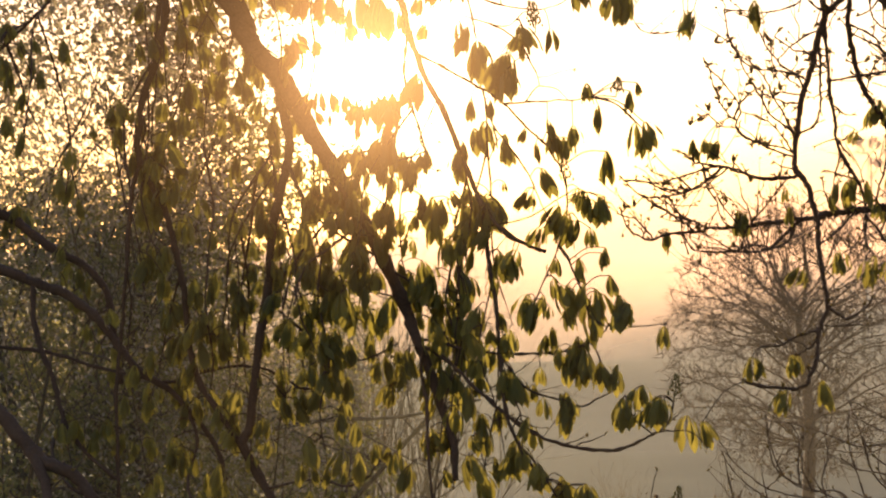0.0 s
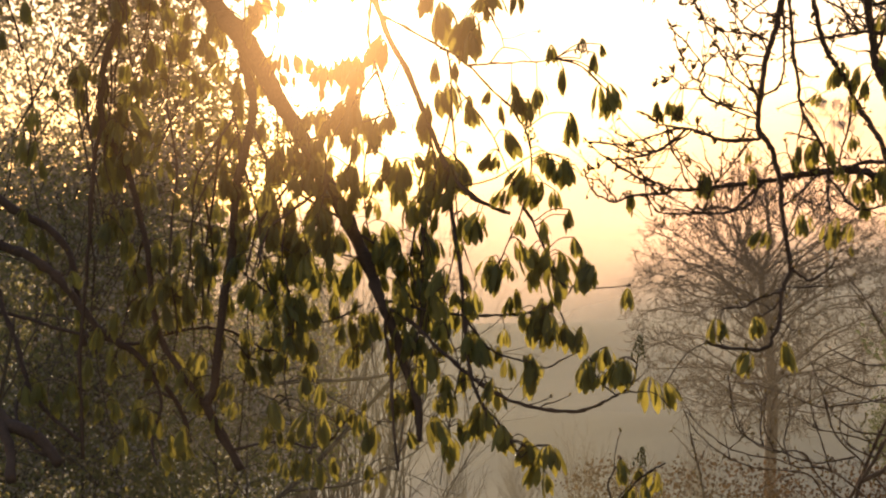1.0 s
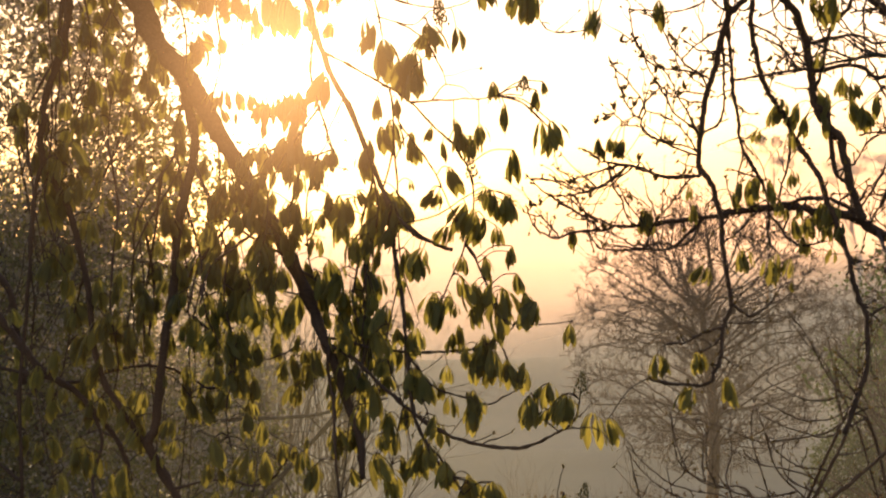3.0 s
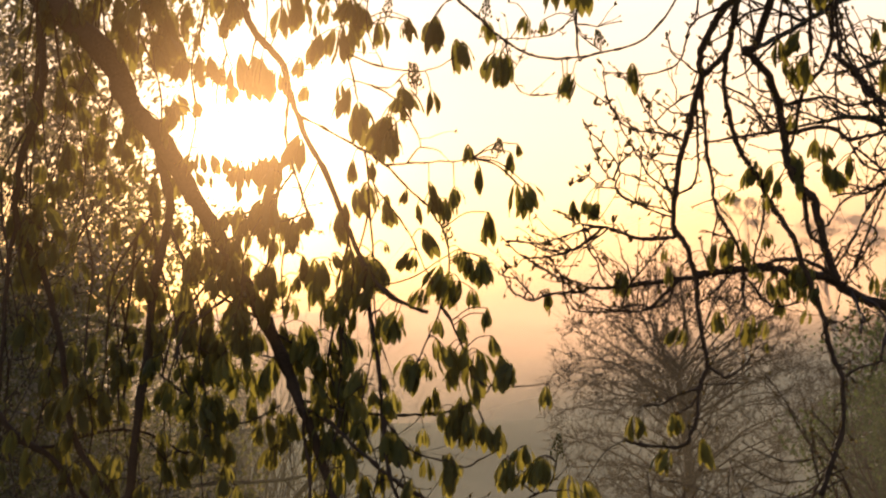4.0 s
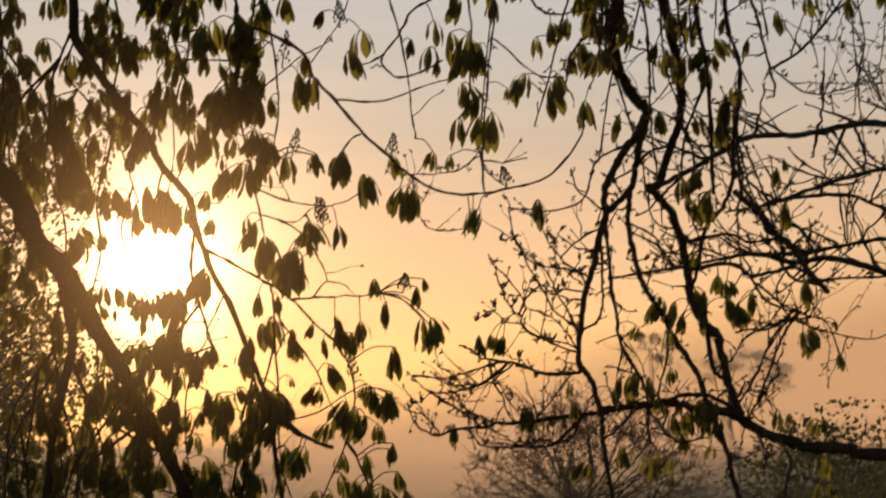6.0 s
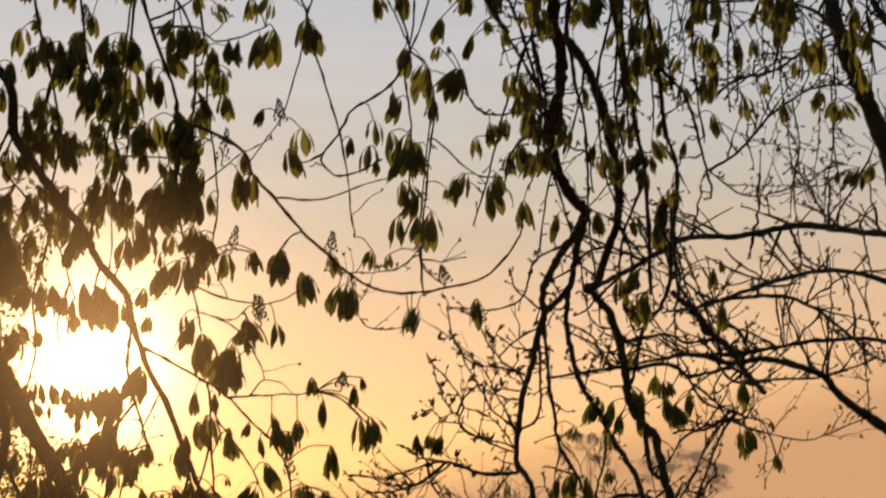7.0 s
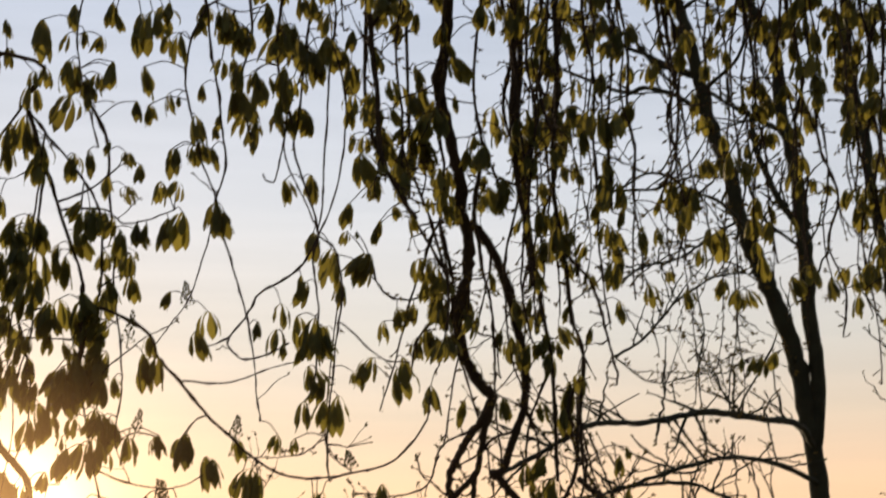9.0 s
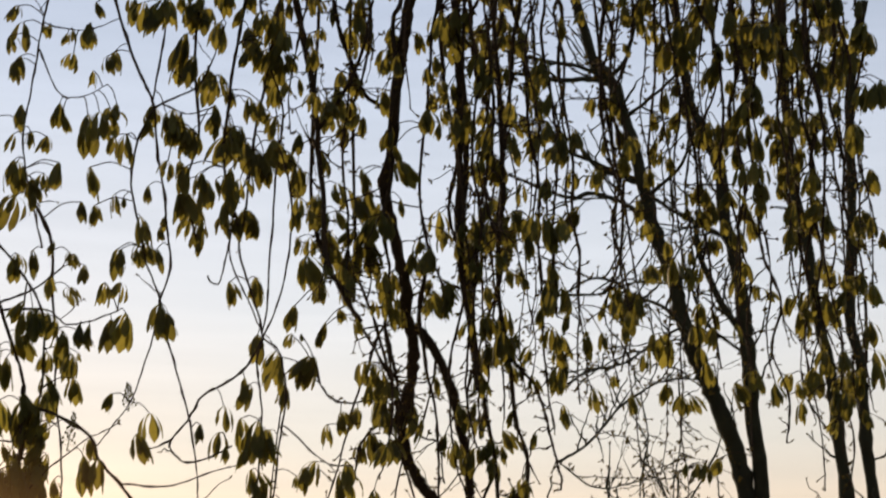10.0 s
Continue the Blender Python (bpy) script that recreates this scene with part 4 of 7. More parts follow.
limb(RIGHT, 5.8, 5.75, 0.7, 0.4, (6.51, 0.3), (6.29, 0.58), (6.04, 0.88), (5.92, 1.13))
limb(RIGHT, 5.8, 5.75, 1.2, 0.5, (11.05, 1.87), (10.77, 2.1), (10.06, 2.05), (9.48, 2.15), (9.12, 2.24), (8.77, 2.47), (8.3, 2.54), (7.82, 2.63))
limb(RIGHT, 5.8, 5.75, 0.8, 0.4, (8.54, 2.34), (7.94, 2.0), (7.47, 1.81), (6.99, 1.65), (6.64, 1.62), (6.17, 1.65), (5.82, 1.92), (5.47, 2.27))
limb(RIGHT, 5.8, 5.75, 0.6, 0.4, (6.94, 1.65), (7.24, 1.23), (7.34, 0.95), (7.58, 0.82), (7.71, 0.94))
limb(RIGHT, 5.8, 5.75, 0.6, 0.4, (6.18, 1.62), (6.39, 1.48), (6.76, 1.23), (7.11, 1.05), (7.46, 0.77), (7.81, 0.58))
limb(RIGHT, 5.8, 5.75, 0.7, 0.4, (7.94, 2.42), (8.19, 1.87), (8.41, 1.47), (8.53, 0.99), (8.93, 0.69))
limb(RIGHT, 5.9, 5.8, 0.8, 0.4, (10.98, 0.51), (10.64, 0.34), (10.16, 0.04), (9.57, 0.15), (8.87, -0.0), (8.17, -0.14), (7.7, -0.07), (7.46, 0.1))
limb(RIGHT, 5.8, 5.75, 0.6, 0.4, (10.83, 2.89), (10.31, 3.19), (9.72, 3.26), (9.25, 3.5), (9.02, 3.74), (8.55, 3.8), (8.2, 4.15))
limb(RIGHT, 5.8, 5.75, 0.7, 0.4, (10.78, 3.43), (10.32, 3.91), (9.95, 4.26), (9.61, 4.96), (9.38, 5.33), (9.04, 6.04), (8.8, 6.74), (8.68, 7.33))
limb(RIGHT, 5.8, 5.75, 0.6, 0.4, (9.5, 4.96), (9.13, 4.5), (8.9, 4.09), (8.55, 4.5), (8.31, 5.1), (8.21, 5.57))
limb(RIGHT, 5.8, 5.75, 0.6, 0.4, (11.02, 4.37), (10.55, 4.48), (10.08, 4.66), (9.85, 4.79), (9.5, 5.05))
limb(RIGHT, 5.8, 5.75, 0.6, 0.4, (11.97, 5.87), (11.38, 6.01), (10.8, 6.07), (10.33, 6.42), (10.09, 6.37))
limb(RIGHT, 5.9, 5.8, 2.0, 1.6, (15.68, 7.71), (16.37, 6.95), (16.82, 6.36), (17.37, 5.88), (17.71, 5.29), (17.97, 5.06), (18.5, 4.55))
limb(RIGHT, 5.8, 5.8, 1.4, 0.9, (14.63, 5.36), (15.55, 5.46), (16.11, 5.1), (16.8, 5.21), (17.47, 5.3), (18.17, 5.07))
limb(RIGHT, 5.8, 5.8, 1.1, 0.7, (14.51, 5.36), (13.83, 5.49), (12.9, 5.34), (12.08, 5.11))
limb(RIGHT, 5.8, 5.8, 0.9, 0.5, (13.83, 5.49), (13.37, 5.97), (12.67, 6.57))
limb(RIGHT, 5.8, 5.8, 0.9, 0.5, (16.11, 5.1), (16.56, 4.39), (17.12, 4.16), (17.69, 3.91), (18.32, 3.71))
limb(RIGHT, 5.8, 5.8, 0.9, 0.5, (17.49, 3.98), (16.78, 3.58), (16.09, 3.49), (15.63, 3.37))
limb(RIGHT, 5.8, 5.8, 1.1, 0.7, (14.52, 6.29), (15.45, 6.39), (16.12, 6.13), (16.82, 6.24), (17.37, 6.0))
limb(RIGHT, 5.8, 5.8, 0.9, 0.7, (17.45, 3.81), (16.99, 3.11), (16.65, 2.31), (16.3, 1.38), (16.05, 0.7))
limb(RIGHT, 5.8, 5.75, 0.7, 0.4, (15.69, 1.25), (15.95, 1.85), (16.15, 1.59), (16.62, 1.73), (16.45, 1.42))
limb(RIGHT, 5.8, 5.75, 0.7, 0.4, (13.96, 6.55), (13.44, 6.64), (13.1, 7.08), (12.85, 7.78))
limb(RIGHT, 5.8, 5.75, 0.7, 0.4, (14.21, 5.76), (13.61, 5.83), (13.26, 5.61), (12.77, 4.66))
limb(RIGHT, 5.8, 5.75, 0.7, 0.4, (14.97, 2.21), (15.45, 2.55), (15.8, 3.15), (16.31, 3.4))
limb(RIGHT, 5.8, 5.75, 0.5, 0.4, (9.62, 6.43), (10.08, 5.55), (10.43, 5.25), (10.79, 4.95))
limb(RIGHT, 5.9, 5.8, 1.6, 1.1, (15.68, 0.91), (15.1, 1.43), (14.59, 1.55), (14.08, 1.52), (13.39, 1.49), leafy=2)
limb(RIGHT, 5.8, 5.8, 1.4, 1.1, (15.81, 10.77), (15.76, 9.92), (15.7, 8.9), (15.6, 7.88), (15.25, 7.2), (14.9, 6.7), (14.64, 6.01), (14.46, 5.33), (14.37, 4.72), leafy=1)
limb(RIGHT, 5.8, 5.8, 1.1, 0.9, (15.38, 10.95), (15.42, 10.1), (15.45, 9.25), (15.69, 8.39), (15.97, 7.87), (16.35, 7.17), (16.68, 6.48), (17.18, 6.12), (17.98, 5.59), leafy=2)
limb(RIGHT, 5.8, 5.8, 1.8, 0.9, (10.84, 2.38), (11.15, 2.06), (11.41, 1.54), (11.58, 0.84), (11.65, -0.03), (11.82, -0.73), (11.9, -1.59), (11.72, -2.11), (11.6, -2.55), (11.54, -3.32), (11.36, -3.84), (11.1, -4.19), (10.41, -4.19), (9.54, -4.16), (9.23, -3.99))
limb(RIGHT, 5.8, 5.8, 0.9, 0.5, (11.62, -2.49), (10.94, -2.63), (10.42, -2.9), (9.76, -3.02))
limb(RIGHT, 5.8, 5.8, 0.9, 0.5, (11.6, -2.58), (11.28, -2.98), (10.85, -3.28))
limb(RIGHT, 5.8, 5.8, 0.9, 0.5, (11.92, -1.71), (12.15, -2.03), (12.41, -2.11), (12.84, -1.85), (13.1, -1.51))
limb(RIGHT, 5.8, 5.8, 0.9, 0.5, (12.96, 1.01), (12.9, 0.31), (13.07, -0.07), leafy=4)
limb(RIGHT, 5.8, 5.8, 0.7, 0.5, (12.61, 1.01), (12.09, 0.49), (11.74, 0.11))
limb(RIGHT, 5.8, 5.8, 0.9, 0.5, (13.04, 1.01), (13.55, 0.22), (13.89, 0.05), (14.57, 0.14), leafy=4)
limb(RIGHT, 5.9, 5.8, 1.3, 0.5, (10.97, 0.88), (10.09, 0.06), (9.22, -0.02), (8.17, -0.14))
limb(RIGHT, 5.9, 5.8, 1.4, 0.9, (16.14, 0.56), (16.35, -0.04), (16.51, -0.39), (16.42, -0.76))
limb(RIGHT, 5.9, 5.8, 1.4, 0.7, (16.44, 0.51), (16.93, -0.04), (17.18, -0.56), (17.0, -1.24), (16.91, -1.67), (16.41, -1.76), (15.9, -2.13))
limb(RIGHT, 5.8, 5.7, 0.9, 0.5, (10.81, 2.21), (9.59, 2.16), (9.06, 2.43), (8.19, 2.49), (7.49, 2.26), (6.96, 2.09))
limb(RIGHT, 5.8, 5.7, 0.7, 0.4, (10.78, 2.8), (9.94, 3.12), (9.25, 3.48), (8.99, 3.83), (9.17, 4.36), (8.73, 5.06), (8.42, 5.5))
limb(RIGHT, 5.8, 5.7, 0.7, 0.4, (10.85, 3.46), (10.47, 4.17), (10.13, 4.7), (9.79, 5.4), (9.47, 6.1))
limb(RIGHT, 5.8, 5.7, 0.7, 0.4, (11.09, 4.89), (10.83, 5.28), (10.13, 5.39), (9.35, 5.58), (9.0, 6.07), (8.65, 6.29))
limb(RIGHT, 5.8, 5.7, 0.6, 0.4, (11.18, 5.12), (10.49, 5.56), (9.97, 6.18), (9.62, 6.8), (9.27, 7.15))
limb(RIGHT, 5.8, 5.7, 0.7, 0.4, (11.63, 7.25), (11.37, 7.46), (10.85, 7.91), (10.68, 8.34))
limb(RIGHT, 5.7, 5.6, 0.7, 0.4, (11.57, 9.88), (11.56, 8.84), (11.29, 8.16), (11.11, 7.64), (10.67, 7.3), (9.97, 7.14), (9.27, 7.24), (8.66, 7.51))
limb(RIGHT, 5.8, 5.7, 0.7, 0.5, (12.46, 6.87), (13.01, 6.48), (13.35, 6.04), (13.6, 5.34))
limb(RIGHT, 5.8, 5.7, 0.7, 0.5, (11.54, 6.68), (11.02, 6.43), (10.49, 5.91))
limb(RIGHT, 5.8, 5.7, 0.5, 0.4, (10.81, 2.77), (10.12, 3.82), (9.43, 4.18), (8.9, 4.36))
limb(RIGHT, 5.8, 5.7, 0.7, 0.5, (13.22, 1.09), (13.4, 2.22), (13.58, 3.43), (13.42, 4.48))
limb(RIGHT, 5.8, 5.7, 0.6, 0.4, (8.18, 0.59), (7.48, 1.03), (6.96, 1.39), (6.61, 1.74))
limb(RIGHT, 5.8, 5.7, 0.6, 0.4, (9.22, -0.02), (9.4, 0.68), (9.93, 1.37), (10.63, 2.1))
limb(RIGHT, 5.8, 5.7, 0.7, 0.5, (15.77, 1.16), (16.29, 2.19), (16.81, 3.22), (17.49, 3.89), (17.96, 4.23))
limb(RIGHT, 5.8, 5.7, 0.7, 0.5, (16.43, 2.54), (16.96, 2.19), (16.62, 1.67), (16.28, 0.99))
limb(RIGHT, 5.8, 5.7, 0.9, 0.5, (15.81, 4.61), (16.49, 4.77), (17.16, 4.24), (17.95, 3.8))
limb(RIGHT, 5.8, 5.7, 0.7, 0.5, (16.31, 3.48), (17.15, 3.73), (17.96, 3.88))
limb(RIGHT, 5.8, 5.7, 0.9, 0.5, (13.47, 9.31), (13.12, 8.98), (12.6, 8.48), (11.99, 7.97))
limb(RIGHT, 5.8, 5.7, 0.9, 0.5, (14.68, 9.96), (14.5, 8.77), (14.23, 7.75), (14.39, 6.88), (14.81, 6.18))
limb(RIGHT, 5.8, 5.7, 0.7, 0.5, (16.22, 9.73), (16.03, 8.55), (16.27, 7.52), (16.86, 6.82))
limb(RIGHT, 5.8, 5.7, 0.7, 0.4, (5.62, 2.06), (6.5, 1.98), (7.2, 1.71), (8.08, 2.06), (8.7, 2.44))
limb(RIGHT, 5.8, 5.8, 0.5, 0.4, (6.5, 1.36), (7.03, 1.19), (7.55, 0.84), (7.81, 0.61))
limb(RIGHT, 5.8, 5.8, 0.5, 0.4, (8.34, 2.06), (8.6, 1.36), (9.21, 0.75))
limb(RIGHT, 5.7, 5.6, 0.5, 0.4, (8.13, 12.9), (7.98, 11.17), (7.85, 9.6), (7.97, 8.64), (8.64, 7.99))
limb(RIGHT, 5.7, 5.6, 0.5, 0.3, (7.84, 8.99), (7.04, 8.47), (5.98, 8.34), (5.09, 8.39))
limb(RIGHT, 5.6, 5.5, 0.5, 0.3, (5.63, 8.21), (5.98, 6.98), (6.69, 6.63), (7.39, 6.72))
limb(RIGHT, 5.6, 5.5, 1.2, 0.8, (9.08, 20.25), (9.26, 18.54), (9.44, 17.85), (10.16, 16.28), (11.06, 14.88), (11.68, 13.82), (11.98, 13.08), leafy=5, root=4)
limb(RIGHT, 5.6, 5.5, 1.0, 0.8, (10.37, 20.42), (10.45, 18.18), (10.62, 17.14), (11.07, 15.92), (11.6, 14.17), (11.94, 13.08), leafy=4, root=4)
limb(RIGHT, 5.7, 5.6, 2.1, 1.0, (13.95, 23.88), (14.07, 21.02), (13.94, 18.12), (14.16, 16.39), (14.35, 14.64), (14.63, 12.89), (14.95, 11.13), (14.99, 9.03), (15.05, 7.63), leafy=7, root=4)
limb(RIGHT, 5.7, 5.6, 1.7, 0.9, (15.23, 23.17), (15.33, 19.79), (15.09, 17.22), (15.39, 14.61), (15.52, 12.87), (15.88, 11.46), (15.79, 9.36), (15.93, 7.61), leafy=6, root=4)
limb(RIGHT, 5.7, 5.7, 1.0, 0.7, (15.39, 14.61), (16.17, 13.89), (16.59, 12.83), (16.78, 11.96), (16.93, 11.08), (16.97, 10.56), leafy=4)
limb(RIGHT, 5.7, 5.6, 0.9, 0.5, (14.95, 11.13), (14.21, 9.74), (14.01, 8.35), (14.51, 6.77), leafy=5)
limb(RIGHT, 5.7, 5.6, 0.9, 0.5, (15.45, 9.72), (15.94, 8.31), (15.73, 6.92), (16.05, 5.53), leafy=5)
limb(RIGHT, 5.6, 5.5, 0.7, 0.5, (9.42, 13.84), (9.96, 13.31), (10.86, 13.34), (11.5, 13.82), (11.86, 13.47), leafy=4)
limb(RIGHT, 5.6, 5.5, 0.9, 0.5, (11.98, 12.94), (11.22, 12.6), (10.67, 11.9), (10.49, 10.85), leafy=6)
limb(RIGHT, 5.7, 5.6, 0.7, 0.5, (12.3, 12.93), (12.65, 12.23), (13.19, 12.04), (13.34, 10.81), leafy=4)
limb(RIGHT, 5.7, 5.6, 0.7, 0.5, (13.25, 16.23), (13.05, 14.67), (12.66, 12.93), (12.47, 12.23), leafy=4)
limb(RIGHT, 5.5, 5.4, 3.0, 1.3, (14.0, 27.32), (13.89, 25.77), (13.98, 24.04), (14.04, 22.3), (13.99, 20.54), (13.91, 18.79), (14.02, 17.03), (14.26, 15.27), (14.4, 13.69), root=4, leafy=6)
limb(RIGHT, 5.4, 5.3, 2.3, 1.1, (8.06, 27.09), (8.42, 25.72), (8.77, 24.0), (9.12, 22.44), (9.33, 21.05), (9.48, 19.65), (9.51, 18.07), (9.94, 17.02), (10.69, 15.8), root=4, leafy=5)
limb(RIGHT, 5.5, 5.4, 1.4, 1.0, (11.58, 22.3), (10.82, 22.65), (10.24, 23.51), (9.84, 24.72), (9.63, 25.75), leafy=6)
limb(RIGHT, 5.4, 5.3, 1.2, 0.8, (9.69, 21.76), (9.87, 22.81), (10.61, 24.21), (10.99, 25.77), leafy=7)
limb(RIGHT, 5.5, 5.4, 1.2, 0.8, (13.31, 26.81), (13.11, 24.74), (13.0, 22.3), (12.71, 20.02), (12.89, 18.27), (13.43, 16.68), leafy=5, root=4)
limb(RIGHT, 5.5, 5.4, 1.2, 0.8, (15.26, 26.79), (15.03, 24.72), (15.18, 22.28), (14.77, 20.01), (15.11, 18.42), leafy=5, root=4)
limb(RIGHT, 5.5, 5.4, 1.0, 0.7, (16.82, 26.75), (16.66, 24.68), (16.98, 22.59), (17.11, 20.49), (16.87, 18.39), (16.99, 15.93), leafy=5, root=4)
limb(RIGHT, 5.5, 5.4, 1.0, 0.7, (10.78, 26.8), (10.99, 25.08), (10.62, 23.17), (10.08, 21.24), (10.29, 18.78), (10.13, 16.68), leafy=5, root=4)
leaves(LEFT, [(4.09, 25.54, 9.9), (2.97, 25.47, 8.2), (3.25, 25.4, 8.2), (6.57, 25.4, 8.2), (7.34, 25.34, 9.9), (3.54, 25.33, 9.9), (1.66, 25.29, 5.0), (5.43, 25.27, 11.6), (7.72, 25.18, 9.9), (-0.9, 24.99, 6.6), (5.83, 24.94, 9.9), (6.78, 24.81, 9.9), (1.52, 24.68, 8.2), (4.71, 24.54, 13.0), (-0.68, 24.51, 8.2), (1.44, 24.51, 6.6), (0.24, 24.5, 4.1), (0.8, 24.29, 4.1), (7.66, 24.15, 11.6), (2.4, 23.89, 8.2), (5.02, 23.87, 9.9), (1.03, 23.71, 6.6), (2.13, 23.7, 6.6), (4.56, 23.67, 7.4), (-0.69, 23.48, 7.4), (5.32, 23.36, 8.2), (-0.86, 23.3, 6.6), (1.7, 23.24, 5.0), (3.72, 22.33, 6.6), (4.37, 22.19, 11.6)])
leaves(LEFT, [(0.69, 22.17, 7.4), (5.77, 22.15, 6.6), (7.73, 22.11, 7.4), (2.34, 22.09, 9.9), (1.98, 21.99, 9.9), (3.45, 21.98, 7.4), (1.61, 21.88, 13.0), (5.04, 21.61, 9.9), (-1.54, 21.51, 12.4), (6.34, 21.47, 11.6), (-2.7, 21.42, 5.8), (2.88, 21.35, 9.1), (6.72, 21.31, 13.0), (-0.18, 21.26, 5.8), (-0.71, 21.14, 5.8), (0.37, 21.13, 6.6), (7.19, 20.98, 13.0), (-2.56, 20.58, 7.4), (4.7, 20.39, 4.1), (0.77, 20.38, 9.1), (1.77, 20.3, 10.7), (-1.37, 20.07, 6.6), (5.54, 20.07, 10.7), (0.33, 20.01, 5.8), (6.28, 19.91, 8.2), (4.81, 19.87, 9.1), (3.67, 19.83, 5.8), (-0.02, 19.82, 8.2), (5.0, 19.62, 11.6), (-1.79, 19.53, 10.7)])
leaves(LEFT, [(2.62, 19.53, 6.6), (2.9, 19.45, 5.0), (-0.53, 19.27, 10.7), (6.85, 19.23, 9.1), (2.0, 19.15, 6.6), (6.2, 19.13, 7.4), (7.13, 19.06, 7.4), (6.57, 19.05, 7.4), (5.01, 19.01, 7.4), (4.25, 18.9, 5.0), (3.46, 18.87, 10.7), (5.48, 18.76, 9.1), (-1.91, 18.58, 11.6), (-2.33, 18.3, 9.1), (3.59, 18.12, 9.1), (3.77, 17.96, 6.6), (0.79, 17.94, 4.6), (4.04, 17.9, 7.4), (2.78, 17.84, 9.1), (-1.33, 17.76, 8.2), (-2.41, 17.7, 9.9), (0.13, 17.66, 9.1), (1.43, 17.63, 5.0), (-1.42, 17.42, 9.9), (-3.27, 17.4, 13.0), (1.79, 17.29, 6.6), (-4.57, 17.23, 8.2), (-3.35, 17.14, 9.1), (-1.38, 17.08, 7.4), (0.73, 16.91, 7.4)])
leaves(LEFT, [(2.97, 16.81, 7.4), (2.43, 16.8, 7.4), (1.36, 16.59, 6.6), (4.25, 16.24, 10.7), (-4.17, 15.99, 5.8), (3.17, 15.87, 10.7), (0.58, 15.79, 7.4), (0.22, 15.77, 8.2), (2.72, 15.68, 9.9), (-2.77, 15.64, 9.9), (-1.63, 15.61, 9.9), (-2.07, 15.5, 9.9), (1.74, 15.48, 7.4), (-4.06, 15.4, 9.1), (-1.27, 15.37, 7.4), (-3.54, 15.26, 8.2), (-0.21, 15.15, 9.9), (-4.31, 15.04, 9.9), (1.13, 14.94, 8.2), (0.78, 14.58, 7.4), (-1.33, 14.5, 13.0), (-0.8, 14.44, 9.9), (-2.38, 14.37, 13.0), (-0.45, 14.37, 9.9), (-2.9, 14.35, 13.0), (1.5, 14.35, 4.1), (-1.85, 14.31, 13.0), (6.98, 14.01, 9.1), (7.16, 13.83, 8.2), (-4.17, 13.68, 8.2)])
leaves(LEFT, [(1.08, 13.47, 8.2), (0.9, 13.46, 9.1), (2.85, 13.42, 5.8), (-3.81, 13.36, 7.4), (6.35, 13.13, 7.4), (0.2, 13.09, 9.9), (-0.59, 13.07, 9.9), (0.64, 13.02, 7.4), (-2.5, 12.91, 7.4), (4.06, 12.84, 9.9), (6.9, 12.78, 9.9), (7.44, 12.69, 12.4), (5.64, 12.56, 6.6), (-3.26, 12.53, 12.4), (-3.52, 12.52, 7.4), (-0.78, 12.49, 5.0), (-2.36, 12.45, 5.8), (6.27, 12.34, 8.2), (-2.71, 12.27, 5.8), (-4.01, 12.23, 5.0), (3.68, 12.22, 9.1), (7.5, 12.22, 9.9), (-3.14, 12.09, 6.6), (7.26, 12.08, 9.9), (0.76, 12.07, 5.0), (2.26, 12.02, 6.6), (-6.5, 11.96, 8.2), (-7.01, 11.94, 8.2), (-7.52, 11.92, 8.2), (6.45, 11.9, 5.0)])
leaves(LEFT, [(-0.38, 11.77, 5.8), (2.09, 11.49, 11.6), (2.53, 11.41, 9.9), (-0.02, 11.35, 13.0), (-5.64, 11.32, 9.9), (0.42, 11.27, 11.6), (-6.83, 11.27, 9.9), (7.26, 11.2, 7.4), (0.69, 11.19, 7.4), (-1.92, 11.12, 8.2), (7.53, 11.11, 6.6), (0.12, 11.05, 13.0), (-2.26, 11.02, 7.4), (0.29, 10.96, 11.6), (-2.52, 10.9, 6.6), (0.65, 10.88, 9.9), (-6.14, 10.79, 8.2), (1.23, 10.77, 6.6), (-1.46, 10.76, 8.2), (-1.81, 10.75, 9.9), (-4.94, 10.66, 8.2), (-5.37, 10.64, 8.2), (-0.32, 10.61, 11.6), (-1.15, 10.5, 6.6), (-6.48, 10.43, 9.9), (-6.99, 10.41, 9.9), (-0.58, 10.34, 9.9), (7.13, 10.13, 9.1), (7.76, 10.13, 8.2), (-1.02, 9.9, 9.9)])
leaves(LEFT, [(-2.68, 9.86, 8.2), (-3.37, 9.85, 8.2), (-2.41, 9.78, 6.6), (-0.75, 9.73, 13.0), (-6.97, 9.73, 9.9), (0.92, 9.58, 9.9), (1.1, 9.5, 11.6), (0.04, 9.48, 6.6), (-4.23, 9.48, 8.2), (-5.78, 9.43, 11.6), (-1.27, 9.38, 9.9), (-7.3, 9.21, 9.9), (-3.02, 9.16, 8.2), (3.49, 9.09, 11.6), (6.33, 9.09, 6.6), (-6.28, 9.07, 9.9), (5.0, 9.0, 7.4), (2.52, 8.99, 7.4), (2.57, 8.99, 7.4), (1.72, 8.98, 9.1), (3.31, 8.91, 9.9), (0.66, 8.88, 9.9), (-7.63, 8.86, 9.9), (0.31, 8.71, 9.9), (-5.25, 8.59, 13.0), (-6.61, 8.55, 9.9), (-0.13, 8.52, 9.9), (-4.9, 8.43, 11.6), (-6.1, 8.39, 11.6), (4.11, 8.39, 9.9)])
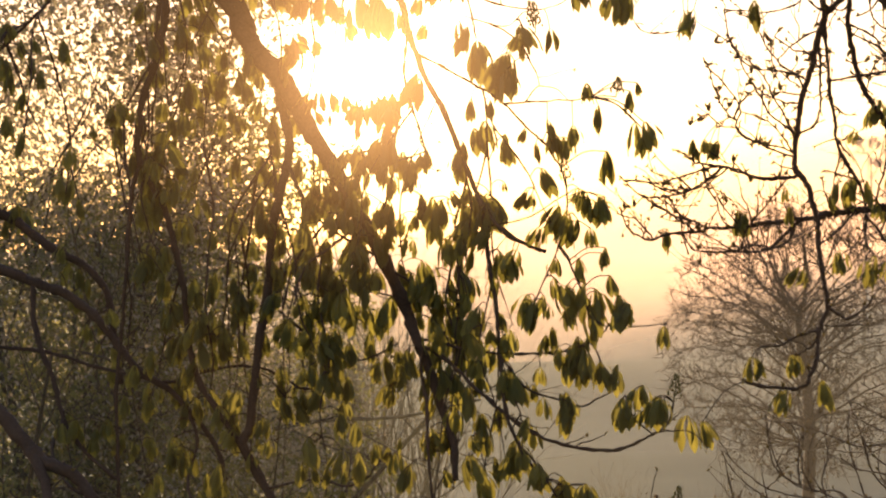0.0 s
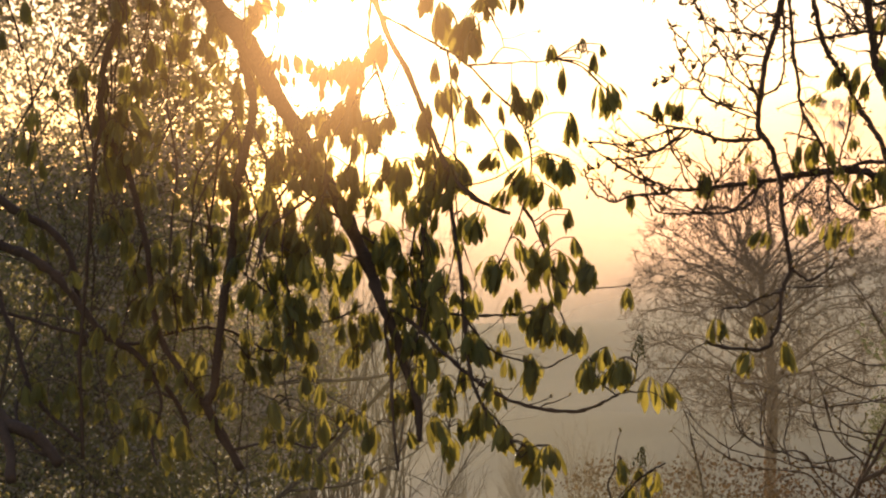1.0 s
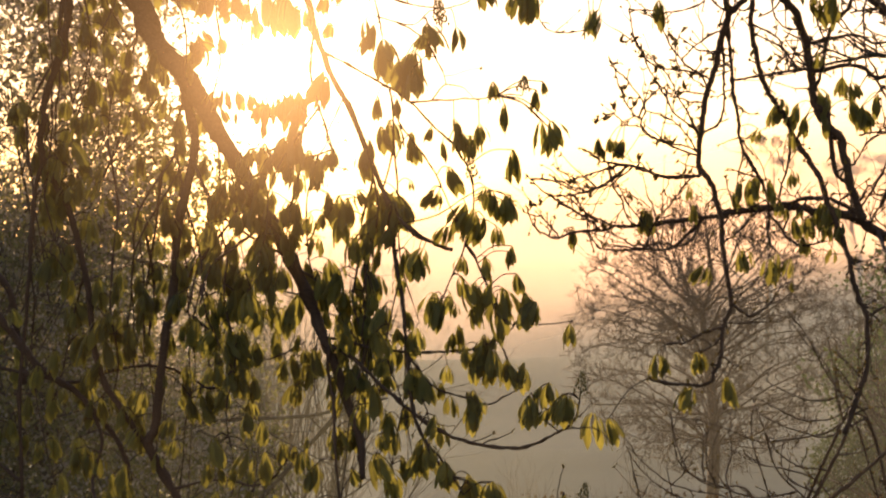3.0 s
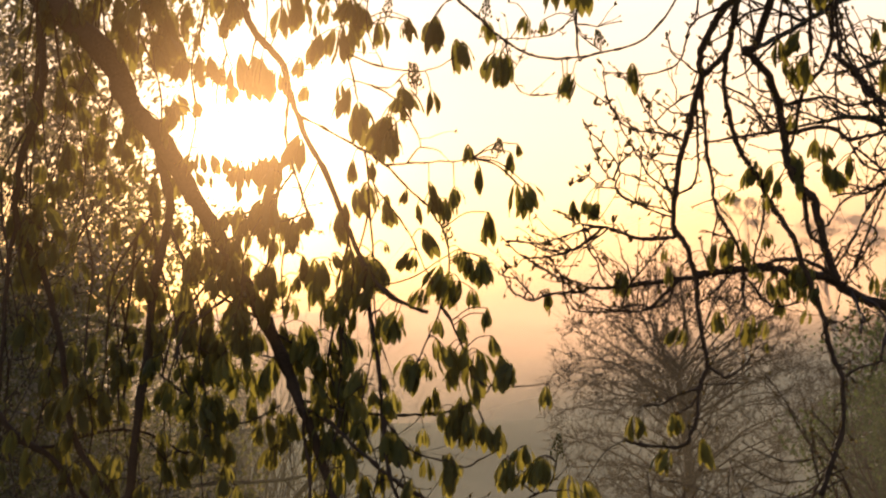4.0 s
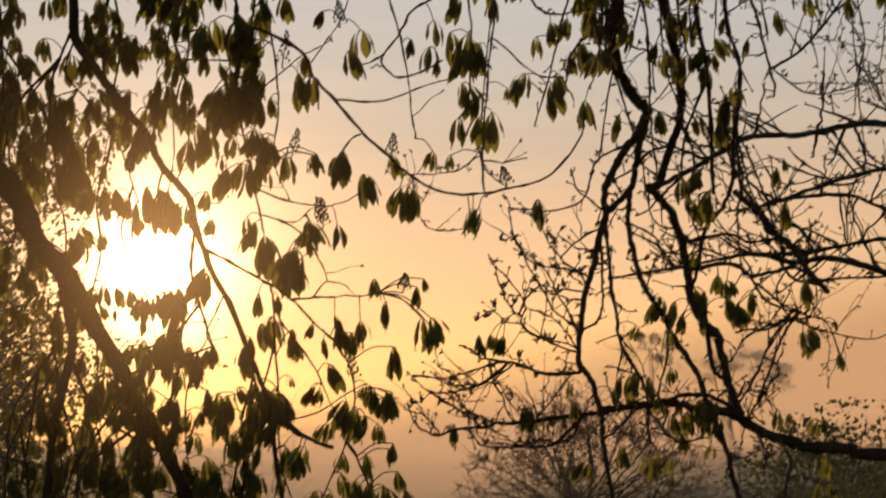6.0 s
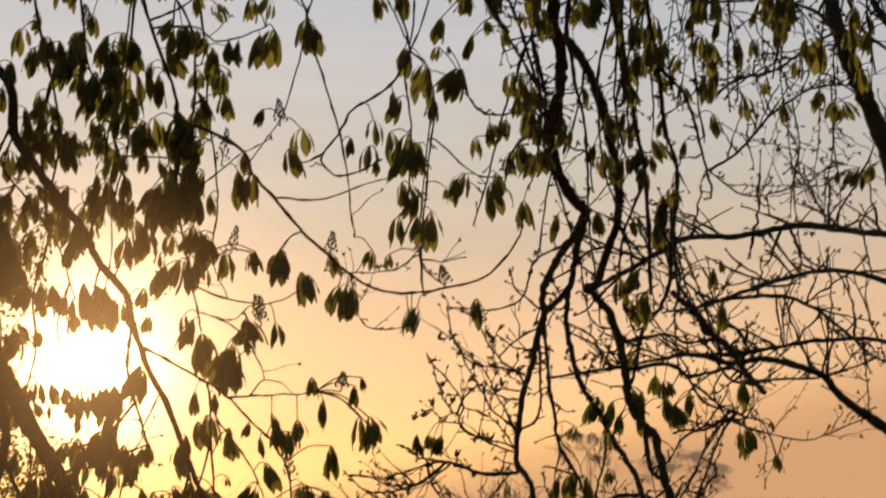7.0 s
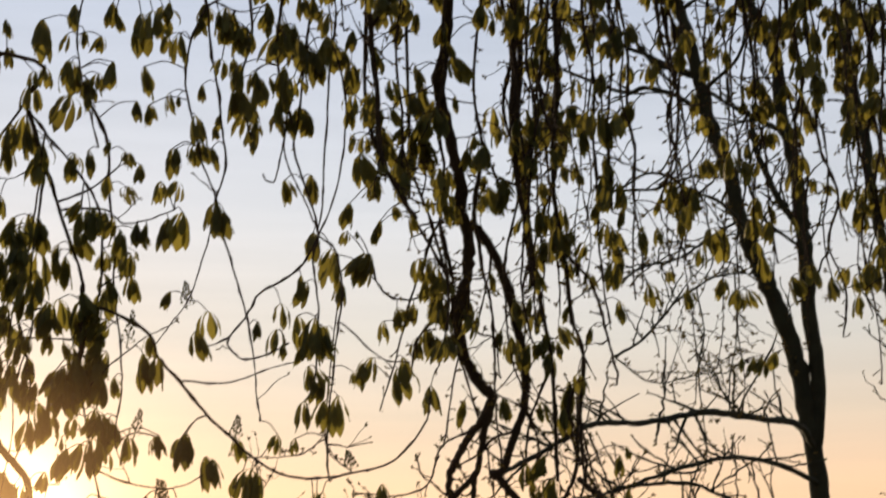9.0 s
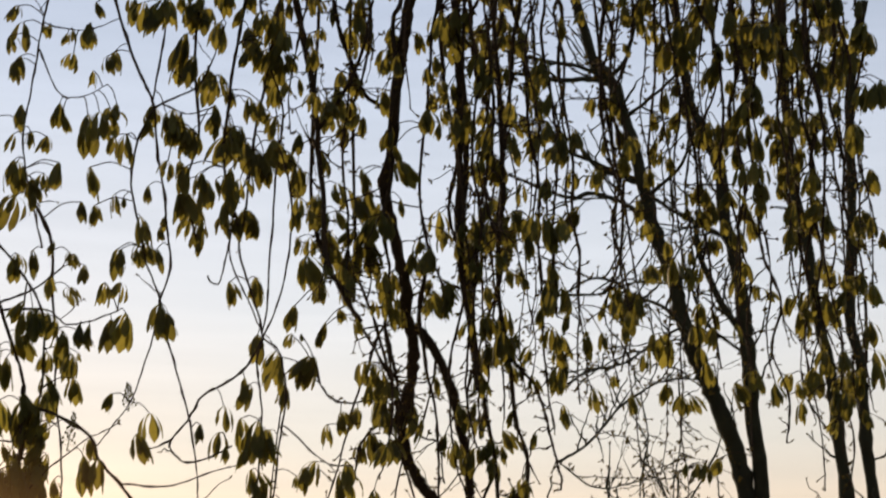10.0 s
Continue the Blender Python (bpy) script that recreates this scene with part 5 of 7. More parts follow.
leaves(LEFT, [(4.29, 8.3, 8.2), (-5.07, 8.08, 9.9), (5.53, 8.04, 10.7), (-7.62, 8.0, 9.9), (5.27, 7.95, 8.2), (-0.73, 7.82, 7.4), (-1.96, 7.8, 13.0), (-3.69, 7.77, 8.2), (-2.3, 7.62, 11.6), (-1.6, 7.46, 9.9), (-3.86, 7.42, 6.6), (7.57, 7.33, 8.2), (7.75, 7.33, 9.1), (0.5, 7.05, 6.6), (2.44, 6.98, 5.0), (-0.55, 6.95, 6.6), (-8.12, 6.9, 7.4), (2.44, 6.89, 9.9), (7.47, 6.89, 4.1), (0.76, 6.88, 9.9), (3.32, 6.81, 7.4), (2.53, 6.8, 7.4), (1.03, 6.44, 13.0), (-4.69, 6.42, 5.8), (-9.39, 6.28, 7.4), (-8.88, 6.12, 5.8), (2.09, 6.01, 13.0), (1.74, 5.92, 9.9), (-5.82, 5.73, 8.2), (1.74, 5.57, 9.9)])
leaves(LEFT, [(2.0, 5.57, 9.9), (-0.8, 5.46, 11.6), (-7.19, 5.46, 8.2), (-1.06, 5.2, 6.6), (-7.87, 5.19, 9.9), (4.47, 5.14, 6.6), (-7.7, 5.11, 9.1), (-7.36, 5.11, 6.6), (-5.99, 5.04, 7.4), (5.8, 4.88, 6.6), (-1.58, 4.84, 8.2), (-4.18, 4.7, 4.1), (-3.75, 4.7, 5.0), (0.87, 4.69, 7.4), (-5.65, 4.69, 8.2), (-2.01, 4.66, 9.9), (-2.27, 4.66, 9.9), (1.48, 4.6, 6.6), (-9.99, 4.57, 7.4), (-2.53, 4.48, 8.2), (4.83, 4.44, 9.1), (-1.57, 4.36, 9.9), (-6.6, 4.34, 8.2), (-10.16, 4.32, 6.6), (-7.97, 4.25, 9.1), (-6.34, 4.09, 6.6), (-6.86, 4.08, 7.4), (-8.39, 4.07, 6.6), (3.24, 4.0, 8.2), (-7.71, 3.99, 6.6)])
leaves(LEFT, [(5.97, 3.91, 9.1), (6.24, 3.91, 9.9), (-1.75, 3.83, 9.9), (3.42, 3.82, 8.2), (4.03, 3.82, 7.4), (2.54, 3.73, 5.0), (-10.75, 3.71, 5.0), (-1.66, 3.49, 11.6), (3.77, 3.47, 7.4), (-2.0, 3.44, 9.9), (1.93, 3.29, 7.4), (2.89, 3.29, 6.6), (-3.67, 3.23, 9.1), (-2.63, 3.23, 9.9), (-8.49, 3.22, 9.1), (-8.74, 3.21, 8.2), (-0.52, 3.1, 7.4), (-2.25, 3.09, 8.2), (5.09, 3.03, 9.9), (-0.69, 2.93, 6.6), (-6.44, 2.88, 8.2), (0.35, 2.85, 4.1), (-5.67, 2.79, 8.2), (-9.08, 2.78, 5.0), (-0.97, 2.78, 8.2), (-7.64, 2.53, 9.9), (3.07, 2.5, 9.1), (-5.41, 2.44, 7.4), (-3.42, 2.44, 7.4), (-1.03, 2.4, 7.4)])
leaves(LEFT, [(-6.62, 2.27, 4.1), (1.88, 2.1, 3.3), (-8.24, 2.1, 8.2), (4.21, 1.89, 7.4), (2.63, 1.8, 6.6), (4.39, 1.8, 8.2), (-2.38, 1.74, 6.6), (0.25, 1.79, 6.6), (1.31, 1.69, 13.0), (2.46, 1.71, 5.8), (-0.68, 1.71, 8.2), (4.83, 1.63, 9.1), (5.0, 1.63, 9.9), (-0.33, 1.62, 9.9), (-7.48, 1.58, 7.4), (-5.68, 1.57, 8.2), (-3.77, 1.57, 8.2), (0.6, 1.46, 11.6), (1.04, 1.79, 11.6), (-0.07, 1.54, 9.9), (-1.63, 1.44, 8.2), (-4.12, 1.4, 8.2), (3.6, 1.36, 9.9), (1.32, 1.36, 9.9), (-1.89, 1.36, 7.4), (-6.54, 1.23, 8.2), (-3.08, 1.22, 8.2), (3.86, 1.19, 9.9), (-9.01, 1.15, 6.6), (-7.99, 1.06, 9.1)])
leaves(LEFT, [(-5.51, 1.05, 8.2), (-0.28, 1.03, 11.6), (1.39, 1.02, 9.9), (-1.19, 1.01, 7.4), (-1.68, 0.95, 8.2), (-6.2, 0.88, 6.6), (4.04, 0.84, 8.2), (-7.91, 0.8, 8.2), (-1.68, 0.69, 8.2), (4.57, 0.66, 7.4), (0.98, 0.66, 8.2), (1.42, 0.66, 8.2), (2.97, 0.66, 6.6), (-7.14, 0.54, 6.6), (-4.47, 0.52, 8.2), (-1.86, 0.51, 7.4), (-4.91, 0.35, 8.2), (-0.99, 0.33, 6.6), (0.07, 0.33, 9.1), (0.37, 0.14, 7.4), (2.29, -0.03, 9.1), (0.9, -0.03, 8.2), (4.92, -0.12, 5.8), (-8.94, -0.14, 9.9), (2.12, -0.21, 8.2), (3.52, -0.29, 5.8), (4.22, -0.3, 6.6), (-9.19, -0.32, 9.9), (-5.35, -0.34, 8.2), (-3.52, -0.35, 11.6)])
leaves(LEFT, [(-3.78, -0.35, 9.9), (-0.64, -0.37, 9.9), (-2.39, -0.54, 8.2), (-4.14, -0.7, 8.2), (-2.74, -0.71, 8.2), (-1.0, -0.72, 9.9), (5.18, -0.82, 6.6), (0.59, -0.82, 8.2), (3.43, -0.9, 6.6), (0.9, -0.9, 8.2), (-0.31, -0.9, 9.9), (0.21, -0.9, 9.9), (1.55, -0.91, 5.8), (-2.4, -1.06, 8.2), (4.39, -1.08, 9.9), (4.04, -1.25, 8.2), (4.74, -1.25, 9.9), (-0.82, -1.25, 8.2), (-3.18, -1.41, 9.9), (2.65, -1.42, 11.6), (5.44, -1.43, 9.9), (3.13, -1.45, 7.4), (2.82, -1.6, 9.9), (2.47, -1.6, 8.2), (5.79, -1.69, 9.9), (-3.45, -1.75, 8.2), (4.57, -1.77, 9.9), (-8.61, -1.79, 9.9), (1.11, -1.79, 9.9), (3.31, -1.8, 4.1)])
leaves(LEFT, [(3.83, -1.81, 8.2), (-6.39, -1.9, 8.2), (-6.05, -1.9, 7.4), (1.72, -1.97, 7.4), (-6.99, -2.07, 8.2), (0.58, -2.14, 6.6), (-1.88, -2.21, 6.6), (0.93, -2.32, 8.2), (4.62, -2.34, 7.4), (6.84, -2.38, 8.2), (3.39, -2.42, 8.2), (2.07, -2.5, 9.1), (1.46, -2.5, 6.6), (1.89, -2.67, 6.6), (4.09, -2.86, 8.2), (-10.56, -2.88, 4.1), (4.18, -3.12, 9.9), (-1.45, -3.17, 5.0), (-0.92, -3.18, 4.1), (-1.36, -3.18, 5.8), (-1.18, -3.26, 4.1), (3.91, -3.39, 8.2), (4.35, -3.48, 8.2), (1.01, -3.55, 5.8), (4.97, -3.65, 7.4), (-3.98, -3.67, 5.0), (-3.2, -3.68, 5.0), (3.03, -3.68, 6.3), (5.32, -3.74, 7.4), (-3.72, -3.76, 5.0)])
leaves(LEFT, [(2.15, -3.82, 9.9), (0.39, -3.89, 8.2), (1.97, -3.9, 8.2), (6.19, -4.22, 7.4), (-0.14, -4.24, 6.6), (3.82, -4.44, 8.2), (-0.32, -4.59, 6.6), (3.11, -4.61, 6.6), (3.91, -4.61, 8.2), (5.58, -4.62, 9.1), (6.54, -4.62, 8.2), (5.75, -4.79, 7.4), (-6.59, -5.02, 6.6), (7.55, -5.14, 11.6), (-10.33, -5.19, 7.4), (-5.56, -5.21, 6.6), (-10.67, -5.44, 5.0), (1.26, -5.47, 9.9), (-9.15, -5.65, 6.6), (-8.99, -5.82, 8.2), (-5.39, -5.91, 6.6), (-9.49, -5.98, 6.6), (-8.14, -6.02, 9.9), (-2.08, -6.05, 6.6), (-8.39, -6.1, 9.1), (-1.73, -6.14, 6.6), (-7.88, -6.19, 9.9), (-2.61, -6.3, 9.9), (-1.47, -6.32, 7.4), (2.14, -6.35, 9.9)])
leaves(LEFT, [(2.31, -6.44, 9.9), (0.73, -6.52, 7.4), (2.84, -6.62, 9.9), (3.01, -6.7, 8.2), (-4.18, -6.71, 5.8), (-4.01, -6.71, 5.8), (-3.57, -6.81, 5.0), (-3.05, -6.81, 5.0), (-8.82, -6.85, 7.4), (0.02, -6.86, 6.6), (-7.29, -6.9, 8.2), (-6.95, -7.08, 6.6), (-9.0, -7.19, 6.6), (3.72, -7.26, 7.4), (4.42, -7.26, 8.2), (3.8, -7.31, 8.2), (1.43, -7.39, 8.2), (-4.1, -7.49, 8.2), (-3.14, -7.5, 8.2), (6.61, -7.66, 7.4), (-3.66, -7.67, 8.2), (-1.22, -7.88, 5.0), (-0.87, -8.06, 5.0)])
leaves(LEFT, [(-5.28, 8.58, 9), (-4.97, 8.67, 10), (-4.58, 8.68, 10), (-4.18, 7.83, 9), (-3.87, 7.91, 9), (-3.55, 7.84, 9), (-3.16, 7.61, 8), (-2.92, 7.06, 7), (-2.61, 7.93, 12), (-2.21, 7.86, 13), (-1.34, 7.47, 9), (-4.57, 6.17, 6), (-4.17, 4.84, 7), (-3.86, 4.92, 7), (-3.46, 4.85, 7), (-3.07, 4.77, 6), (-2.68, 4.62, 8), (-1.81, 4.78, 9), (-1.49, 4.7, 9), (-8.13, 6.89, 9), (-7.88, 4.87, 8), (-6.89, 5.2, 9), (-6.14, 8.49, 8)])
leaves(LEFT, [(-4.69, 15.6, 9.1), (-3.99, 15.13, 9.1), (-3.13, 15.52, 9.1), (-2.07, 15.06, 9.1), (-1.37, 15.26, 9.1), (-5.0, 14.57, 9.1), (-2.55, 13.66, 9.1), (-1.67, 13.18, 9.1), (-4.42, 12.72, 9.1), (-3.16, 10.89, 9.1), (-2.29, 10.57, 9.1), (-1.42, 10.42, 9.1), (-2.78, 9.52, 9.1), (0.69, 9.78, 9.1), (0.54, 8.56, 9.1), (-4.81, 9.11, 9.1)])
# the thick lower and upper curtain of the crown
rng_ = np.random.default_rng(77)
for count_, az0_, az1_, el0_, el1_ in ((64, -8.5, -3.0, -5.5, 0.0), (44, -3.6, 0.8, -4.5, 1.0), (55, -9.0, -3.6, 9.0, 14.5), (22, -3.6, 1.5, 10.5, 15.0)):
    for _ in range(count_ // 2):
        az_, el_ = rng_.uniform(az0_, az1_), rng_.uniform(el0_, el1_)
        leaves(LEFT, [(az_ + rng_.normal(0, 0.25), el_ + rng_.normal(0, 0.15), rng_.uniform(6.5, 10.5)) for _ in range(2)])
leaves(RIGHT, [(19.12, 16.15, 7.8), (18.92, 16.75, 7.4), (21.71, 24.63, 8.4), (22.31, 23.39, 7.5), (23.03, 24.72, 7.2), (23.6, 24.85, 8.4), (24.01, 24.3, 10.2), (24.63, 24.53, 9.8), (25.01, 23.71, 9.7), (25.6, 24.17, 7.8), (25.89, 23.12, 8.9), (24.58, 22.88, 8.0), (23.81, 22.42, 7.6), (25.07, 21.99, 7.4), (26.38, 24.61, 7.8), (26.85, 23.72, 10.2), (27.45, 24.34, 9.9), (27.65, 22.45, 9.8), (26.83, 21.32, 9.8), (26.35, 22.05, 7.7), (23.02, 21.61, 8.1), (22.43, 20.95, 9.2), (24.41, 20.48, 9.6), (25.46, 20.06, 10.0), (27.24, 19.91, 10.1), (26.78, 18.58, 7.3), (23.23, 19.17, 9.1), (24.62, 18.39, 9.4), (25.77, 17.1, 8.8), (26.96, 16.5, 7.6), (21.82, 19.94, 8.7), (21.19, 22.07, 7.3), (20.93, 24.16, 10.3), (20.39, 24.88, 10.0)])
leaves(LEFT, [(5.58, -4.6, 9.5), (5.84, -4.63, 9), (6.2, -4.2, 6), (6.6, -4.55, 9.5), (6.72, -4.6, 9), (3.66, -1.12, 8), (4.18, -2.71, 9), (5.68, -1.66, 8), (4.36, -3.06, 10), (4.88, -3.5, 9), (5.41, -3.58, 8), (3.91, -4.55, 9), (2.94, -6.64, 9), (4.43, -7.25, 9), (6.66, -7.67, 8)])
leaves(RIGHT, [(9.53, -3.32, 8.5), (9.69, -3.37, 7), (10.73, -3.23, 8), (10.9, -3.26, 7), (10.38, -4.31, 9), (10.6, -4.31, 9), (11.64, -4.0, 11)])
leaves(RIGHT, [(10.6, 25.77, 6.6), (18.99, 25.64, 5.8), (9.64, 25.58, 7.4), (7.91, 25.36, 9.9), (18.12, 25.33, 6.6), (22.31, 25.28, 9.9), (20.02, 25.07, 8.2), (23.05, 25.06, 9.9), (27.33, 25.03, 6.6), (21.92, 24.96, 9.9), (24.36, 24.96, 9.9), (13.68, 24.91, 6.6), (9.26, 24.88, 5.0), (15.99, 24.88, 9.9), (23.6, 24.85, 13.0), (12.91, 24.74, 5.0), (14.07, 24.73, 5.8), (15.6, 24.71, 9.9), (24.52, 24.61, 9.9), (14.83, 24.55, 8.2), (20.75, 24.52, 6.6), (10.42, 24.38, 5.0), (23.2, 24.36, 11.6), (21.5, 24.3, 11.6), (14.64, 24.21, 9.9), (27.08, 24.21, 8.2), (25.23, 24.2, 9.9), (26.7, 24.07, 9.9), (22.61, 24.06, 6.6), (11.76, 24.05, 6.6)])
leaves(RIGHT, [(15.11, 24.02, 9.1), (16.74, 23.99, 9.9), (27.6, 23.99, 8.2), (21.39, 23.96, 9.9), (24.66, 23.91, 9.9), (8.23, 23.9, 5.0), (23.35, 23.84, 9.9), (15.39, 23.67, 8.2), (16.44, 23.65, 9.9), (26.47, 23.58, 13.0), (8.53, 23.3, 5.8), (16.33, 23.13, 6.6), (26.61, 23.06, 9.9), (26.24, 22.92, 8.2), (15.64, 22.5, 9.9), (27.29, 22.48, 8.2), (14.79, 22.43, 9.9), (12.82, 22.38, 9.9), (13.76, 22.28, 9.9), (10.55, 22.22, 8.2), (14.13, 22.19, 9.9), (15.82, 22.15, 9.9), (24.84, 21.96, 6.6), (14.88, 21.83, 9.9), (22.93, 21.77, 9.9), (25.54, 21.73, 6.6), (24.1, 21.68, 8.2), (8.58, 21.6, 6.6), (16.55, 21.6, 13.0), (23.37, 21.57, 8.2)])
leaves(RIGHT, [(14.96, 21.48, 8.2), (7.94, 20.99, 8.2), (8.31, 20.99, 7.4), (24.23, 20.99, 9.9), (22.97, 20.91, 8.2), (11.86, 20.83, 9.9), (25.11, 20.75, 9.9), (8.5, 20.65, 9.9), (17.63, 20.44, 9.1), (23.66, 20.44, 9.9), (24.81, 20.26, 8.2), (16.79, 20.21, 8.2), (24.43, 19.95, 9.1), (9.06, 19.7, 9.1), (10.55, 19.7, 11.6), (21.44, 19.64, 6.6), (11.95, 19.61, 6.6), (22.7, 19.56, 7.4), (25.37, 19.36, 9.9), (22.06, 19.34, 8.2), (23.77, 19.31, 8.2), (17.78, 19.3, 10.7), (9.81, 19.27, 6.6), (13.15, 19.25, 9.9), (15.28, 19.21, 11.6), (14.26, 19.14, 9.9), (11.11, 19.09, 9.9), (16.66, 19.08, 13.0), (17.03, 19.07, 11.6), (20.78, 19.07, 4.1)])
leaves(RIGHT, [(24.73, 19.07, 8.2), (16.29, 18.92, 11.6), (14.81, 18.87, 9.9), (19.95, 18.77, 7.4), (20.22, 18.67, 5.0), (23.37, 18.65, 8.2), (13.42, 18.63, 7.4), (14.62, 18.53, 9.9), (25.39, 18.5, 6.6), (10.74, 18.48, 11.6), (8.98, 18.39, 7.4), (15.54, 18.33, 11.6), (21.82, 18.15, 5.8), (20.64, 18.13, 6.6), (10.9, 18.09, 9.9), (15.29, 18.08, 8.2), (10.54, 18.01, 9.9), (12.37, 17.98, 7.4), (10.18, 17.87, 9.9), (8.89, 17.84, 12.4), (9.53, 17.76, 6.6), (14.37, 17.76, 8.2), (8.7, 17.67, 9.9), (16.81, 17.67, 13.0), (14.09, 17.6, 8.2), (9.98, 17.58, 8.2), (15.82, 17.54, 8.2), (15.45, 17.38, 6.6), (21.41, 17.22, 7.4), (13.27, 17.1, 9.9)])
leaves(RIGHT, [(16.7, 16.99, 11.6), (9.36, 16.99, 6.6), (17.06, 16.98, 13.0), (12.99, 16.76, 9.9), (26.62, 16.7, 6.6), (19.29, 16.67, 9.9), (19.37, 16.61, 11.6), (13.44, 16.57, 8.2), (19.01, 16.54, 9.9), (19.63, 16.51, 9.9), (11.07, 16.44, 5.8), (11.62, 16.35, 8.2), (8.52, 16.28, 9.9), (11.89, 16.26, 8.2), (18.54, 16.24, 7.4), (9.98, 16.19, 5.8), (15.33, 16.18, 11.6), (21.62, 16.17, 8.2), (10.52, 15.93, 5.8), (9.52, 15.76, 8.2), (16.84, 15.6, 8.2), (21.44, 15.55, 9.9), (15.22, 15.48, 13.0), (8.43, 15.41, 5.0), (17.1, 15.33, 9.9), (26.86, 15.31, 9.9), (20.12, 15.28, 9.9), (20.47, 15.27, 11.6), (15.39, 14.78, 7.4), (8.06, 14.71, 13.0)])
leaves(RIGHT, [(9.06, 14.71, 11.6), (17.26, 14.55, 9.9), (8.88, 14.54, 9.9), (25.41, 14.54, 9.9), (16.99, 14.38, 9.9), (21.65, 14.34, 8.2), (13.04, 14.14, 7.4), (14.48, 14.11, 8.2), (26.93, 14.1, 9.9), (16.18, 14.06, 7.4), (18.75, 14.06, 5.8), (23.18, 14.05, 9.1), (25.02, 14.04, 8.2), (26.06, 13.98, 9.9), (8.25, 13.84, 9.9), (20.42, 13.73, 8.2), (22.57, 13.69, 9.9), (18.12, 13.65, 7.4), (23.77, 13.59, 7.4), (12.22, 13.46, 6.6), (19.26, 13.43, 8.2), (20.85, 13.37, 6.6), (21.17, 13.34, 6.6), (25.84, 13.31, 9.9), (12.39, 13.19, 9.1), (17.13, 13.16, 7.4), (10.59, 13.13, 8.2), (10.05, 13.04, 7.4), (15.53, 13.04, 6.6), (11.49, 13.03, 8.2)])
leaves(RIGHT, [(24.6, 13.03, 8.2), (12.57, 12.93, 11.6), (9.6, 12.61, 7.4), (25.6, 12.47, 8.2), (7.8, 12.43, 9.9), (10.94, 12.42, 9.9), (15.18, 12.4, 9.9), (16.22, 12.36, 6.6), (13.37, 12.3, 6.6), (14.79, 12.18, 8.2), (11.67, 12.16, 9.9), (11.21, 12.15, 8.2), (13.63, 12.12, 9.9), (10.67, 12.07, 8.2), (10.25, 11.49, 9.9), (14.96, 11.48, 8.2), (21.95, 11.41, 6.6), (8.96, 11.29, 9.9), (20.91, 11.28, 5.0), (21.26, 11.27, 5.0), (21.53, 11.27, 6.6), (10.07, 11.15, 11.6), (8.69, 11.03, 5.0), (15.5, 10.68, 13.0), (11.12, 10.61, 9.9), (8.2, 10.3, 13.0), (13.4, 10.22, 9.1), (12.18, 10.16, 9.9), (17.01, 8.4, 7.4), (14.94, 7.76, 9.9)])
leaves(RIGHT, [(14.59, 7.59, 9.9), (9.6, 7.58, 10.7), (17.24, 7.36, 9.9), (14.49, 5.87, 6.6), (15.16, 5.07, 8.2), (15.41, 4.98, 7.4), (17.79, 4.94, 9.9), (14.38, 4.82, 9.9), (14.72, 4.64, 13.0), (16.18, 4.62, 9.9), (13.34, 4.48, 8.2), (15.4, 4.46, 9.9), (13.81, 4.36, 9.9), (13.16, 4.31, 7.4), (15.74, 4.28, 8.2), (15.91, 4.1, 8.2), (14.02, 3.95, 6.6), (18.61, 3.72, 4.1), (12.63, 3.62, 5.0), (13.64, 3.51, 6.6), (17.85, 3.47, 9.1), (17.68, 3.39, 6.6), (7.73, 3.38, 5.8), (8.08, 3.38, 5.8), (8.49, 3.33, 7.4), (8.26, 3.29, 6.6), (18.76, 2.69, 5.8), (13.65, 2.3, 5.8), (12.62, 2.22, 9.9), (12.35, 2.05, 8.2)])
leaves(RIGHT, [(12.96, 2.05, 9.9), (12.09, 2.05, 8.2), (10.53, 1.88, 5.0), (12.28, 1.63, 6.6), (13.3, 1.35, 5.0), (14.5, 1.34, 9.9), (14.84, 1.34, 9.9), (10.65, 1.3, 6.6), (13.88, 1.27, 5.8), (9.12, 1.19, 9.1), (13.47, 1.17, 4.1), (9.21, 1.1, 8.2), (16.88, 0.99, 6.6), (17.22, 0.9, 5.0), (15.14, 0.74, 8.2), (14.92, 0.65, 6.6), (13.97, 0.31, 7.4), (17.37, 0.13, 4.1), (12.16, -0.04, 9.1), (14.83, -0.04, 5.0), (12.07, -0.12, 7.4), (13.19, -0.21, 9.9), (12.93, -0.38, 9.1), (10.94, -0.56, 7.4), (13.61, -1.07, 3.3), (18.02, -1.23, 6.6), (18.35, -1.23, 6.6), (8.02, -5.31, 9.9)])
buds(RIGHT, [(8.18, 5.66), (8.53, 4.87), (10.67, 8.35), (8.81, 6.36), (10.04, 6.35), (10.63, 3.8), (7.38, 2.97), (7.65, 3.82), (7.73, 2.76), (8.53, 4.6), (6.85, 2.06), (6.5, 1.36), (7.2, 1.1), (7.81, 0.66), (6.85, 1.97), (8.43, 2.23), (8.96, 2.67), (9.59, 5.04), (10.3, 6.61), (11.99, 8.16), (8.64, 7.59), (5.62, 1.27), (5.97, 1.36), (8.78, 1.45), (9.48, 2.06), (10.38, 4.86), (11.0, 5.38), (11.26, 5.72)])
buds(RIGHT, [(9.17, 5.9), (10.03, 6.23), (10.11, 5.45), (10.2, 4.68), (10.88, 5.7), (8.4, 6.34), (9.51, 5.38), (8.83, 4.35), (10.03, 3.22), (9.77, 3.31), (12.39, 5.84), (12.9, 5.66), (8.23, 4.27), (7.88, 3.93)])
